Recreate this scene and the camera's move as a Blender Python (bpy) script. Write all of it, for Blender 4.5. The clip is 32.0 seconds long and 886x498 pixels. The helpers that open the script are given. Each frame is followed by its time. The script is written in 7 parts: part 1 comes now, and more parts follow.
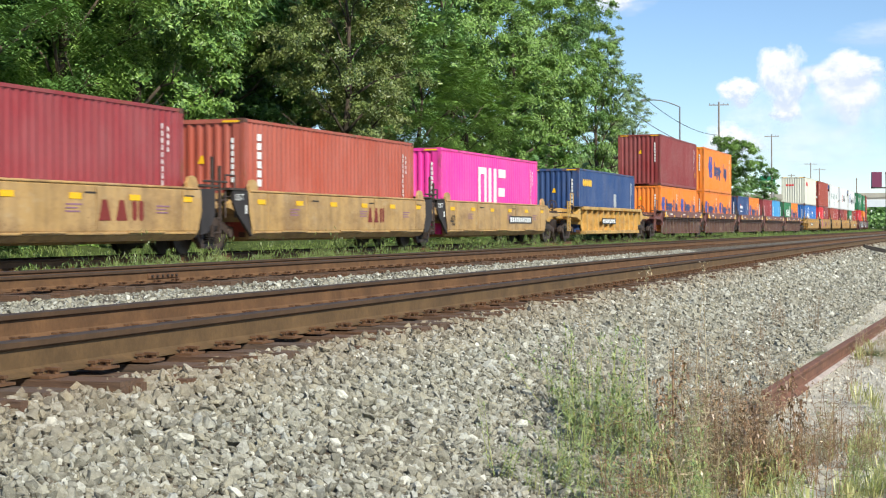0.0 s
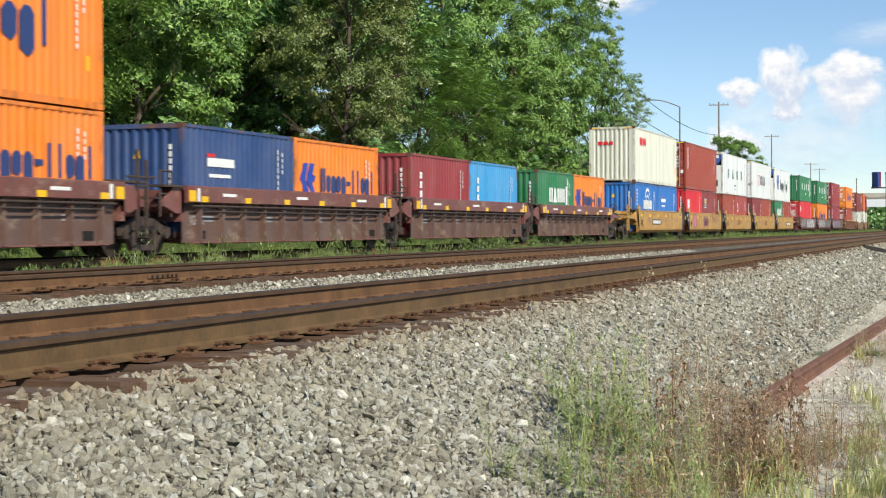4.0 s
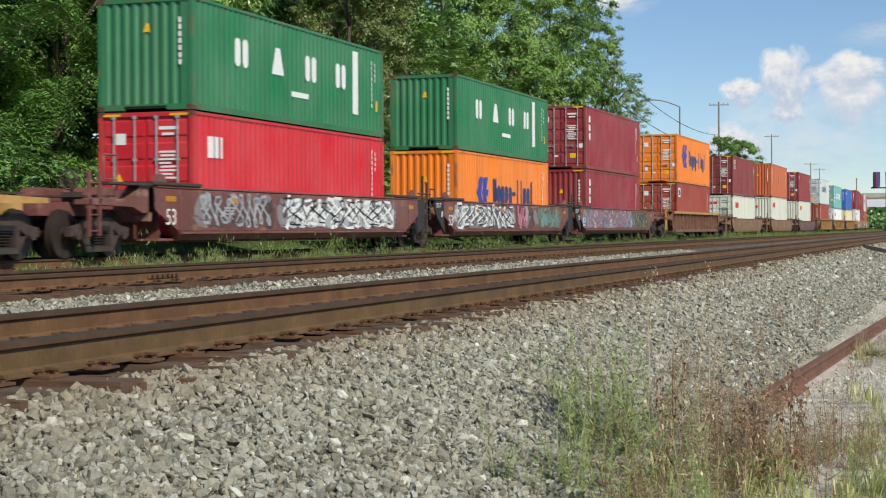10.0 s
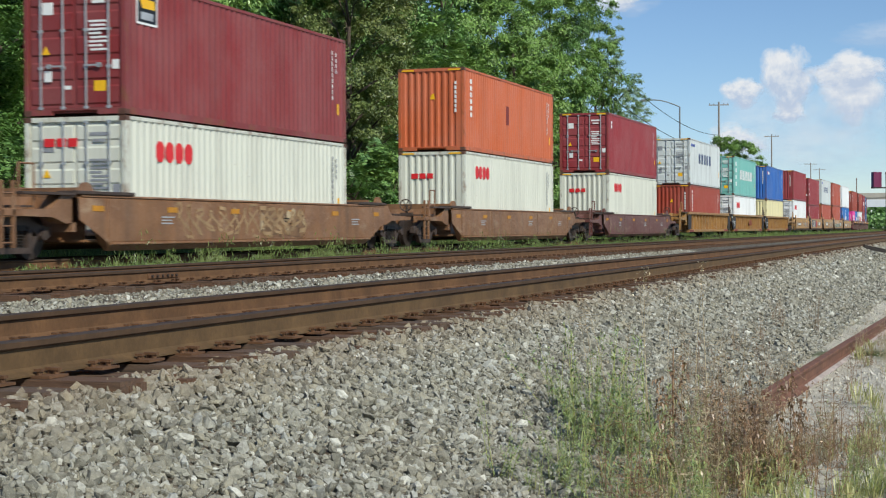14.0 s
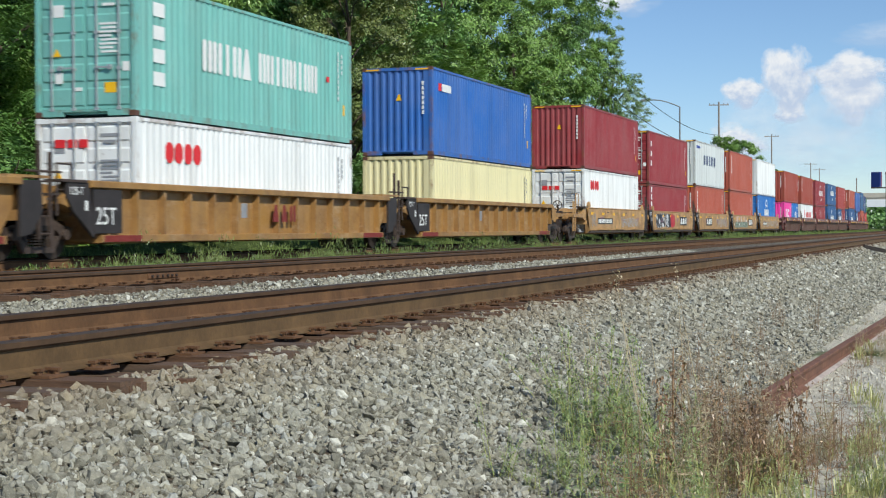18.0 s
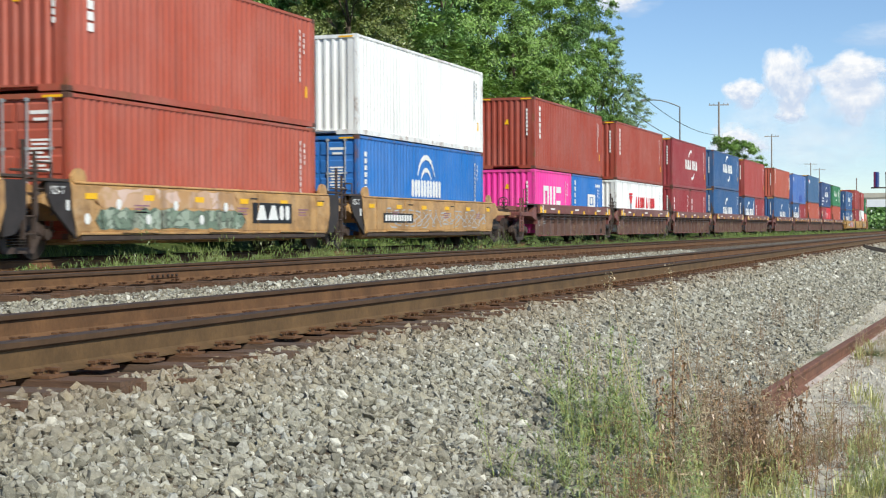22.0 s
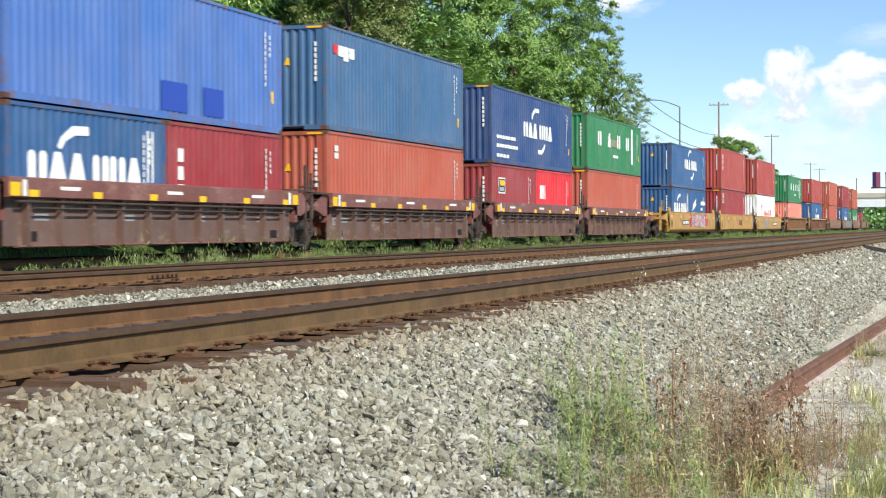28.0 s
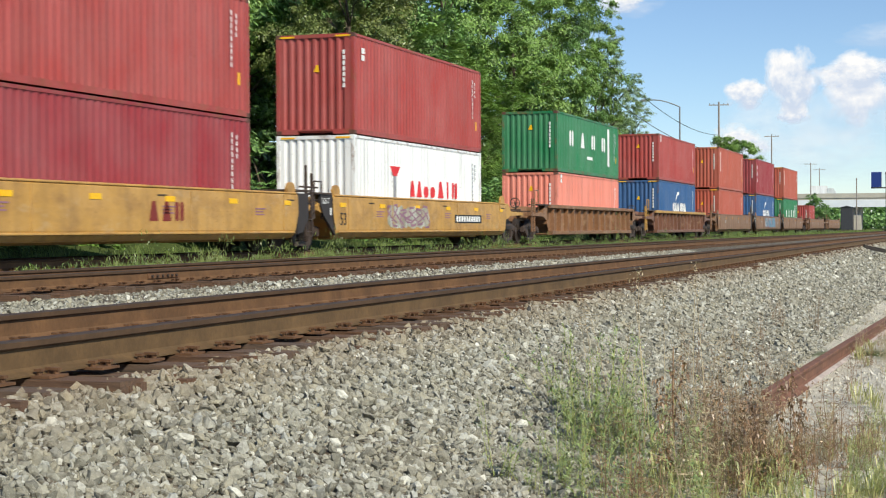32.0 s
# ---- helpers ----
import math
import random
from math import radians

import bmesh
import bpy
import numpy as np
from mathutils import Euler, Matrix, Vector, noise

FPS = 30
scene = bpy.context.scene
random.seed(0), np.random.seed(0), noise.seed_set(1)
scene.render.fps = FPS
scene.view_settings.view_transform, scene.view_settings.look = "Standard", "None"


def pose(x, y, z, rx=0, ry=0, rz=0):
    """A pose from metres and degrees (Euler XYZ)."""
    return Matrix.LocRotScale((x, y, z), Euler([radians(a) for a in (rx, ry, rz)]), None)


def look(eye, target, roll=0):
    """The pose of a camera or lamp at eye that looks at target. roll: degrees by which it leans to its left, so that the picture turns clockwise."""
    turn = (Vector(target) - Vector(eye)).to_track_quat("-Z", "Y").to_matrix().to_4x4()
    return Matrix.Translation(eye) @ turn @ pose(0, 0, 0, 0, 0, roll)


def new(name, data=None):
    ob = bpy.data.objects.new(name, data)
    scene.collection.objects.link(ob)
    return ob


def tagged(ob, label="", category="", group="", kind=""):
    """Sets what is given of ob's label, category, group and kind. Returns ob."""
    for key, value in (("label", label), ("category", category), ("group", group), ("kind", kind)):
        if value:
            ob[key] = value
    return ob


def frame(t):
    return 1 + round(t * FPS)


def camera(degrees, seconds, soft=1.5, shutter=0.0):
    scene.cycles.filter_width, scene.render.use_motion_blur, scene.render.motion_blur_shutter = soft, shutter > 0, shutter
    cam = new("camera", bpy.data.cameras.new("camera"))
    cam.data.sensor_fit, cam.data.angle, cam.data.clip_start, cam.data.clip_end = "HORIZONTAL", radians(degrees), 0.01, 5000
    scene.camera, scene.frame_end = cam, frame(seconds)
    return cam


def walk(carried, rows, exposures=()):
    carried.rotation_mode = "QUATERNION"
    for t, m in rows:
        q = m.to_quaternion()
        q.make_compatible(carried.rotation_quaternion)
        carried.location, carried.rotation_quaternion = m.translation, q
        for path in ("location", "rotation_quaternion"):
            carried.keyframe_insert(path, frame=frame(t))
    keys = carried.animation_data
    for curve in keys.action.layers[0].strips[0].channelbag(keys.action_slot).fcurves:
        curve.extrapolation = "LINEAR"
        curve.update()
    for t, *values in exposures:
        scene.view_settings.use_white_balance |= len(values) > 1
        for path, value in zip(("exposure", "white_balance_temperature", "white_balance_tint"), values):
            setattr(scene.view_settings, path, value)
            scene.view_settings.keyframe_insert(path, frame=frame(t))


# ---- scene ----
# The camera stands still; rail heads are at z = 0, the near container faces at x = -16.77.
EYE = Vector((0, 0, 0.55))
YAW, PITCH = radians(18.614), radians(0.714)
AIM = Vector((-math.sin(YAW) * math.cos(PITCH), math.cos(YAW) * math.cos(PITCH), -math.sin(PITCH)))
cam = camera(31.41, 32.0, soft=1.1, shutter=0.18)
STAND = look(EYE, EYE + AIM, -0.271)
EXPOSURES = ((0, 0.22, 6500, 10), (1, 0.26, 6500, 10), (2, 0.3, 6500, 10), (3, 0.1, 6700, 11), (5.5, 0.06, 6650, 10), (7.5, -0.08, 6600, 10), (9, -0.16, 6550, 10), (10, -0.22, 6550, 10), (11, -0.1, 6500, 10),
             (12, -0.02, 6450, 10), (13, -0.22, 6400, 10), (14.5, -0.28, 6200, 9), (17, -0.22, 6200, 9), (19, -0.18, 6150, 9), (20, -0.06, 6350, 10), (21, 0.02, 6350, 10), (22, 0.0, 6400, 10), (24, -0.2, 6400, 10),
             (25, -0.1, 6450, 10), (26.5, 0.12, 6450, 10), (28, 0.3, 6500, 10), (29, 0.3, 6550, 10), (31, 0.24, 6600, 10), (32, 0.02, 6600, 10))
walk(cam, [(0.0, STAND), (32.0, STAND)], EXPOSURES)

# ---- light ----
TO_SUN = Vector((0.63, -0.48, 0.62)).normalized()
world = bpy.data.worlds.new("sky")
scene.world = world
world.use_nodes = True
wn = world.node_tree
sky = wn.nodes.new("ShaderNodeTexSky")
sky.sky_type, sky.sun_disc = "NISHITA", False
sky.sun_elevation = math.asin(TO_SUN.z)
sky.sun_rotation = math.atan2(TO_SUN.x, TO_SUN.y)
sky.altitude, sky.air_density, sky.dust_density, sky.ozone_density = 1500, 1.0, 0.0, 4.5
wn.links.new(sky.outputs[0], wn.nodes["Background"].inputs[0])
wn.nodes["Background"].inputs[1].default_value = 0.12
sun = new("sun", bpy.data.lights.new("sun", "SUN"))
sun.data.energy, sun.data.angle, sun.data.color = 4.8, radians(0.6), (1.0, 0.965, 0.84)
sun.matrix_world = look(TO_SUN * 50, (0, 0, 0))


# ---- materials ----
def srgb(r, g, b):
    return tuple(c / 255 / 12.92 if c < 10.3 else ((c / 255 + 0.055) / 1.055) ** 2.4 for c in (r, g, b)) + (1.0,)


class Nodes:
    """A principled material with a few short-hand nodes."""

    def __init__(self, name, rough=0.6, metal=0.0, spec=0.5):
        self.mat = bpy.data.materials.new(name)
        self.mat.use_nodes = True
        self.tree = self.mat.node_tree
        self.out = self.tree.nodes["Material Output"]
        self.bsdf = self.tree.nodes["Principled BSDF"]
        self.bsdf.inputs["Roughness"].default_value = rough
        self.bsdf.inputs["Metallic"].default_value = metal
        self.bsdf.inputs["Specular IOR Level"].default_value = spec

    def node(self, kind, **inputs):
        n = self.tree.nodes.new(kind)
        for key, value in inputs.items():
            self.put(n.inputs[key.replace("_", " ")], value)
        return n

    def put(self, socket, value):
        if isinstance(value, bpy.types.NodeSocket):
            self.tree.links.new(value, socket)
        else:
            socket.default_value = value

    def coords(self, scale=(1, 1, 1), shift=False):
        c = self.node("ShaderNodeTexCoord").outputs["Object"]
        m = self.node("ShaderNodeMapping", Vector=c, Scale=scale)
        if shift:
            rnd = self.node("ShaderNodeObjectInfo").outputs["Random"]
            v = self.node("ShaderNodeVectorMath", Vector=rnd)
            v.operation = "SCALE"
            v.inputs["Scale"].default_value = 37.0
            self.put(m.inputs["Location"], v.outputs[0])
        return m.outputs[0]

    def noise(self, scale, detail=4.0, rough=0.55, at=None):
        n = self.node("ShaderNodeTexNoise", Scale=scale, Detail=detail, Roughness=rough)
        if at is not None:
            self.put(n.inputs["Vector"], at)
        return n.outputs["Fac"]

    def ramp(self, fac, lo, hi, a=0.0, b=1.0):
        return self.node("ShaderNodeMapRange", Value=fac, From_Min=lo, From_Max=hi, To_Min=a, To_Max=b).outputs[0]

    def mix(self, fac, a, b, blend="MIX"):
        n = self.tree.nodes.new("ShaderNodeMix")
        n.data_type, n.blend_type = "RGBA", blend
        self.put(n.inputs[0], fac)
        self.put(n.inputs[6], a)
        self.put(n.inputs[7], b)
        return n.outputs[2]

    def math(self, op, a, b=0.0):
        n = self.tree.nodes.new("ShaderNodeMath")
        n.operation = op
        self.put(n.inputs[0], a)
        self.put(n.inputs[1], b)
        return n.outputs[0]

    def base(self, colour):
        self.put(self.bsdf.inputs["Base Color"], colour)
        return self

    def bump(self, height, strength=0.3, distance=0.02):
        b = self.node("ShaderNodeBump", Strength=strength, Distance=distance, Height=height)
        self.put(self.bsdf.inputs["Normal"], b.outputs[0])
        return self


def scaled(c, k):
    return tuple(min(1.0, v * k) for v in c[:3]) + (1.0,)


def paint(name, rgb, wear=0.45, rust=(92, 52, 34), rough=0.48, edge=0.0):
    """Weathered paint: faded patches, vertical dirt streaks and specks of rust."""
    n = Nodes(name, rough)
    c = srgb(*rgb)
    at = n.coords(shift=True)
    streak = n.noise(1.0, 5, 0.6, n.coords((2.2, 2.2, 0.18), shift=True))
    fade = n.noise(0.55, 5, 0.6, at)
    grain = n.noise(14, 4, 0.6, at)
    col = n.mix(n.ramp(fade, 0.35, 0.7), c, n.mix(0.15, scaled(c, 1.1), (0.36, 0.34, 0.32, 1)))
    col = n.mix(n.ramp(streak, 0.45, 0.75, 0, 0.7 * wear), col, n.mix(0.5, scaled(c, 0.5), (0.09, 0.07, 0.055, 1)))
    spots = n.math("MULTIPLY", n.ramp(grain, 0.62, 0.72), n.ramp(fade, 0.45, 0.62))
    col = n.mix(n.math("MULTIPLY", spots, wear), col, srgb(*rust))
    if wear > 0.6:
        # old rail cars: brown blotches and pale scuffs
        blot = n.noise(1.1, 7, 0.68, n.coords((1, 1, 1.6), shift=True))
        col = n.mix(n.ramp(blot, 0.46, 0.68, 0, 0.62 * wear), col, srgb(104, 70, 46))
        scuff = n.noise(2.3, 6, 0.7, n.coords((1, 0.5, 1.2), shift=True))
        col = n.mix(n.ramp(scuff, 0.56, 0.72, 0, 0.4), col, srgb(196, 176, 146))
    if edge:
        chip = n.noise(2.6, 7, 0.7, n.coords((1, 1, 0.6), shift=True))
        col = n.mix(n.ramp(chip, 0.50, 0.66, 0, edge), col, srgb(126, 86, 52))
    n.put(n.bsdf.inputs["Roughness"], n.ramp(grain, 0.3, 0.7, rough - 0.1, rough + 0.18))
    return n.base(col).bump(grain, 0.06, 0.01).mat


def plain(name, rgb, rough=0.6, metal=0.0, vary=0.25, scale=6.0, bump=0.1):
    n = Nodes(name, rough, metal)
    c = srgb(*rgb)
    at = n.coords(shift=True)
    a, b = n.noise(scale, 5, 0.6, at), n.noise(scale * 9, 4, 0.6, at)
    col = n.mix(n.ramp(a, 0.3, 0.72), scaled(c, 1 - vary), scaled(c, 1 + vary))
    col = n.mix(n.ramp(b, 0.35, 0.7, 0, 0.4), col, scaled(c, 1 - 1.6 * vary))
    return n.base(col).bump(b, bump, 0.01).mat


COLOURS = {
    "dark_red": (144, 42, 48), "brown_red": (154, 60, 40), "brick": (172, 80, 58), "maroon": (132, 46, 46), "oxide": (162, 60, 54),
    "orange": (238, 128, 24), "magenta": (240, 58, 160), "navy": (30, 66, 118), "royal": (40, 100, 178),
    "ocean": (18, 108, 186), "slate_blue": (34, 84, 134), "green": (24, 116, 70), "white": (236, 238, 236),
    "cream": (214, 215, 199), "yellow": (226, 217, 168), "sky_blue": (52, 150, 206), "teal": (118, 184, 174),
    "salmon": (226, 134, 114), "bright_red": (206, 24, 40), "steel_blue": (56, 96, 136), "pale_blue": (68, 108, 176),
    "rust_orange": (196, 98, 54), "grey_white": (206, 212, 210),
}
TIRED = ("grey_white", "steel_blue", "pale_blue", "teal", "oxide", "royal", "salmon", "white")
PAINTS = {k: paint("paint_" + k, v, 0.6 if k in TIRED else 0.45) for k, v in COLOURS.items()}
FRAMES = {k: paint("frame_" + k, v, edge=0.75) for k, v in COLOURS.items()}
WELL_PAINTS = {
    "tan": paint("well_tan", (188, 150, 92), 0.9), "golden": paint("well_golden", (193, 146, 70), 0.7),
    "wine": paint("well_wine", (120, 66, 60), 0.75), "web": paint("well_web", (100, 74, 66), 0.7), "brown": paint("well_brown", (140, 98, 62), 1.0),
    "rusty": paint("well_rusty", (120, 78, 58), 1.0), "ochre": paint("well_ochre", (194, 150, 92), 1.0),
    "lemon": paint("well_lemon", (206, 162, 84), 0.8), "faded": paint("well_faded", (138, 100, 70), 1.0), "maroon": paint("well_maroon", (104, 58, 50), 0.7), "mustard": paint("well_mustard", (162, 120, 60), 0.75),
}
INK = {
    "white": plain("ink_white", (236, 236, 232), 0.5, vary=0.06), "black": plain("ink_black", (30, 30, 34), 0.5, vary=0.1),
    "yellow": plain("ink_yellow", (246, 190, 24), 0.45, vary=0.08), "blue": plain("ink_blue", (40, 72, 168), 0.5, vary=0.08),
    "red": plain("ink_red", (222, 44, 48), 0.5, vary=0.08), "green": plain("ink_green", (24, 96, 72), 0.5, vary=0.08),
    "grey": plain("ink_grey", (150, 152, 156), 0.5, vary=0.2), "maroon": plain("ink_maroon", (128, 48, 40), 0.6, vary=0.12),
    "navy": plain("ink_navy", (44, 62, 112), 0.5, vary=0.1), "silver": plain("ink_silver", (176, 180, 184), 0.4, vary=0.3, scale=2),
    "teal": plain("ink_teal", (84, 150, 170), 0.5, vary=0.3, scale=2), "purple": plain("ink_purple", (120, 60, 130), 0.5, vary=0.2),
    "pink": plain("ink_pink", (220, 120, 150), 0.5, vary=0.2), "olive": plain("ink_olive", (140, 140, 104), 0.5, vary=0.25),
    "mint": plain("ink_mint", (150, 176, 150), 0.6, vary=0.3), "orange": plain("ink_orange", (236, 120, 30), 0.5, vary=0.1),
    "amber": plain("ink_amber", (196, 136, 40), 0.55, vary=0.2, scale=3), "dust": plain("ink_dust", (168, 138, 100), 0.6, vary=0.3, scale=2), "mauve": plain("ink_mauve", (150, 110, 128), 0.6, vary=0.25, scale=2),
}
STEEL = plain("dark_steel", (84, 70, 62), 0.6, 0.2, 0.35)
GREASE = plain("greasy_steel", (52, 45, 40), 0.55, 0.3, 0.4)
WHEEL = plain("wheel_steel", (72, 60, 52), 0.5, 0.4, 0.35)
GALV = plain("galvanised_steel", (188, 190, 190), 0.4, 0.5, 0.12)
PANEL = plain("dark_panel", (56, 50, 48), 0.6, vary=0.3, scale=3)
DARK = plain("dark_gap", (24, 22, 20), 0.8, vary=0.3)
CASTING = plain("casting_steel", (104, 72, 58), 0.6, 0.1, 0.35, 12)
RAIL_SIDE = plain("rusty_rail", (102, 78, 48), 0.78, 0.0, 0.34, 3, 0.25)
RUST_PLATE = plain("rusty_plate", (106, 74, 48), 0.85, 0.0, 0.4, 4, 0.3)
# matte and dark: what the polished top mirrors is put into its colour
RAIL_TOP = plain("polished_rail", (66, 54, 46), 0.7, 0.05, 0.25, 3, 0.03)
RAIL_HEAD = plain("rail_head_side", (86, 64, 44), 0.9, 0.0, 0.3, 3, 0.1)
RAIL_RED = plain("reddish_rail", (112, 80, 50), 0.8, 0.0, 0.36, 3, 0.25)
RAIL_PALE = plain("pale_rail_edge", (190, 176, 166), 0.7, 0.1, 0.3, 4, 0.2)
RAIL_OLD = plain("old_rail", (122, 84, 66), 0.8, 0.05, 0.35, 5, 0.3)
CONCRETE = plain("concrete", (186, 180, 166), 0.85, vary=0.12, scale=0.6)


def build_wood():
    n = Nodes("weathered_tie", 0.9)
    at = n.coords((1.2, 14, 14), shift=True)
    grain = n.noise(3.0, 6, 0.7, at)
    big = n.noise(1.3, 3, 0.5, n.coords(shift=True))
    rnd = n.node("ShaderNodeObjectInfo").outputs["Random"]
    col = n.mix(n.ramp(grain, 0.3, 0.7), srgb(52, 40, 32), srgb(124, 92, 64))
    col = n.mix(n.ramp(big, 0.4, 0.7, 0, 0.6), col, srgb(112, 72, 46))
    col = n.mix(n.math("MULTIPLY", rnd, 0.45), col, srgb(96, 88, 80))
    return n.base(col).bump(grain, 0.7, 0.015).mat


TIE_WOOD = build_wood()


def build_ground():
    """Short grass over pale dirt, in patches."""
    n = Nodes("grassy_ground", 0.95, spec=0.2)
    at = n.coords()
    patch, fine, mid = n.noise(0.35, 5, 0.6, at), n.noise(22, 5, 0.7, at), n.noise(3.0, 5, 0.6, at)
    grass = n.mix(n.ramp(mid, 0.3, 0.7), srgb(58, 70, 36), srgb(96, 106, 56))
    grass = n.mix(n.ramp(fine, 0.35, 0.7, 0, 0.6), grass, srgb(58, 82, 34))
    dirt = n.mix(n.ramp(fine, 0.3, 0.72), srgb(168, 160, 142), srgb(226, 220, 204))
    x = n.node("ShaderNodeSeparateXYZ", Vector=at).outputs["X"]
    near = n.math("MULTIPLY", n.ramp(x, -3.5, -2.0), n.ramp(patch, 0.5, 0.66, 1, 0))
    return n.base(n.mix(near, grass, dirt)).bump(fine, 0.6, 0.05).mat


def build_gravel(name, stony=1.0):
    """Crushed grey limestone, each stone of its own tone."""
    n = Nodes(name, 0.9, spec=0.25)
    at = n.coords()
    v = n.node("ShaderNodeTexVoronoi", Vector=at, Scale=17.0)
    tone = n.node("ShaderNodeSeparateColor", Color=v.outputs["Color"]).outputs["Red"]
    fine, big = n.noise(60, 4, 0.6, at), n.noise(0.5, 4, 0.6, at)
    # darker than the loose stones: the shade between them is in this colour
    col = n.mix(tone, srgb(74, 68, 58), srgb(146, 140, 124))
    col = n.mix(n.ramp(fine, 0.35, 0.7, 0, 0.4), col, srgb(76, 68, 58))
    col = n.mix(n.ramp(big, 0.45, 0.7, 0, 0.4), col, srgb(116, 96, 76))
    edge = n.ramp(v.outputs["Distance"], 0.0, 0.55, 1.0, 0.0)
    return n.base(col).bump(edge, 0.9, 0.05).mat


def build_stone(name="ballast_stone", pale=0.0):
    n = Nodes(name, 0.88, spec=0.3)
    rnd = n.node("ShaderNodeNewGeometry").outputs["Random Per Island"]
    at = n.coords()
    fine, grit, big = n.noise(45, 5, 0.65, at), n.noise(150, 6, 0.7, at), n.noise(0.45, 4, 0.6, at)
    ramp = n.tree.nodes.new("ShaderNodeValToRGB")
    n.put(ramp.inputs[0], rnd)
    e = ramp.color_ramp.elements
    e[0].color, e[1].color = srgb(112, 110, 97), srgb(232, 230, 216)
    for at_, c in ((0.25, (150, 146, 130)), (0.5, (170, 168, 154)), (0.72, (168, 161, 138)), (0.86, (184, 184, 174)), (0.96, (198, 195, 180))):
        e.new(at_).color = srgb(*c)
    col = n.mix(n.ramp(fine, 0.40, 0.72, 0, 0.42), ramp.outputs[0], srgb(98, 93, 82))
    col = n.mix(n.ramp(grit, 0.52, 0.72, 0, 0.45), col, srgb(206, 202, 188))
    col = n.mix(n.ramp(big, 0.5, 0.72, 0, 0.16), col, srgb(152, 138, 112))
    col = n.mix(pale, col, srgb(228, 222, 208))
    # rust and brake dust along the rails
    x = n.node("ShaderNodeSeparateXYZ", Vector=at).outputs["X"]
    dust = n.math("MULTIPLY", n.ramp(x, -6.95, -6.5), n.ramp(x, -4.2, -3.55, 1, 0))
    col = n.mix(n.math("MULTIPLY", dust, n.ramp(fine, 0.25, 0.65, 0.2, 0.55)), col, srgb(140, 112, 78))
    both = n.math("ADD", fine, n.math("MULTIPLY", grit, 0.5))
    return n.base(col).bump(both, 0.9, 0.012).mat


def build_leaf(name, dark, light, warm, alt=None):
    """Thin leaves that let some light through."""
    n = Nodes(name, 0.38, spec=0.55)
    rnd = n.node("ShaderNodeNewGeometry").outputs["Random Per Island"]
    big = n.noise(0.35, 3, 0.5, n.coords())
    col = n.mix(rnd, srgb(*dark), srgb(*light))
    col = n.mix(n.ramp(big, 0.42, 0.68, 0, 0.7), col, srgb(*warm))
    n.base(col)
    t = n.node("ShaderNodeBsdfTranslucent", Color=n.mix(0.5, col, srgb(150, 180, 50)))
    m = n.node("ShaderNodeMixShader", Fac=0.12)
    n.tree.links.new(n.bsdf.outputs[0], m.inputs[1])
    n.tree.links.new(t.outputs[0], m.inputs[2])
    n.tree.links.new(m.outputs[0], n.out.inputs["Surface"])
    return n.mat


GROUND, GRAVEL, STONE, PALE_STONE = build_ground(), build_gravel("ballast_bed"), build_stone(), build_stone("pale_stone", 0.6)
LEAVES = [
    build_leaf("leaf_deep", (42, 82, 38), (144, 182, 106), (106, 146, 68)),
    build_leaf("leaf_fresh", (46, 86, 36), (158, 190, 102), (120, 156, 66)),
    build_leaf("leaf_olive", (62, 86, 42), (144, 156, 90), (122, 126, 68)),
    build_leaf("leaf_grey", (68, 100, 54), (182, 204, 148), (138, 166, 102)),
]
GRASS = build_leaf("grass_blade", (66, 94, 44), (138, 158, 84), (136, 144, 86))
WEED = build_leaf("weed_leaf", (100, 128, 74), (180, 194, 130), (180, 182, 112))
WEED_STEM = build_leaf("weed_stem", (150, 160, 92), (196, 196, 124), (180, 168, 104))
STRAW = build_leaf("dry_stalk", (142, 122, 94), (208, 190, 156), (170, 146, 114))
DRY_DARK = build_leaf("dark_dry_stalk", (110, 82, 60), (178, 144, 110), (146, 110, 82))
TUFT = build_leaf("tuft_blade", (138, 146, 84), (204, 200, 140), (196, 180, 120))
SEED = build_leaf("seed_head", (190, 170, 130), (232, 218, 190), (206, 180, 150))
BARK = plain("bark", (84, 72, 60), 0.9, vary=0.35, scale=5, bump=0.6)

# ---- the line of the tracks: straight, then a wide bend to the left ----
BEND_AT, BEND_R = 230.0, 1300.0
TRACK_NEAR, TRACK_MID, TRACK_TRAIN = -5.345, -11.88, -17.99


def on_line(s, lateral=0.0, z=0.0):
    """The place at s metres along the tracks and lateral metres to the right of their datum line, and its heading in degrees."""
    if s <= BEND_AT:
        return Vector((lateral, s, z)), 0.0
    a = (s - BEND_AT) / BEND_R
    return Vector((-BEND_R + (BEND_R + lateral) * math.cos(a), BEND_AT + (BEND_R + lateral) * math.sin(a), z)), math.degrees(a)


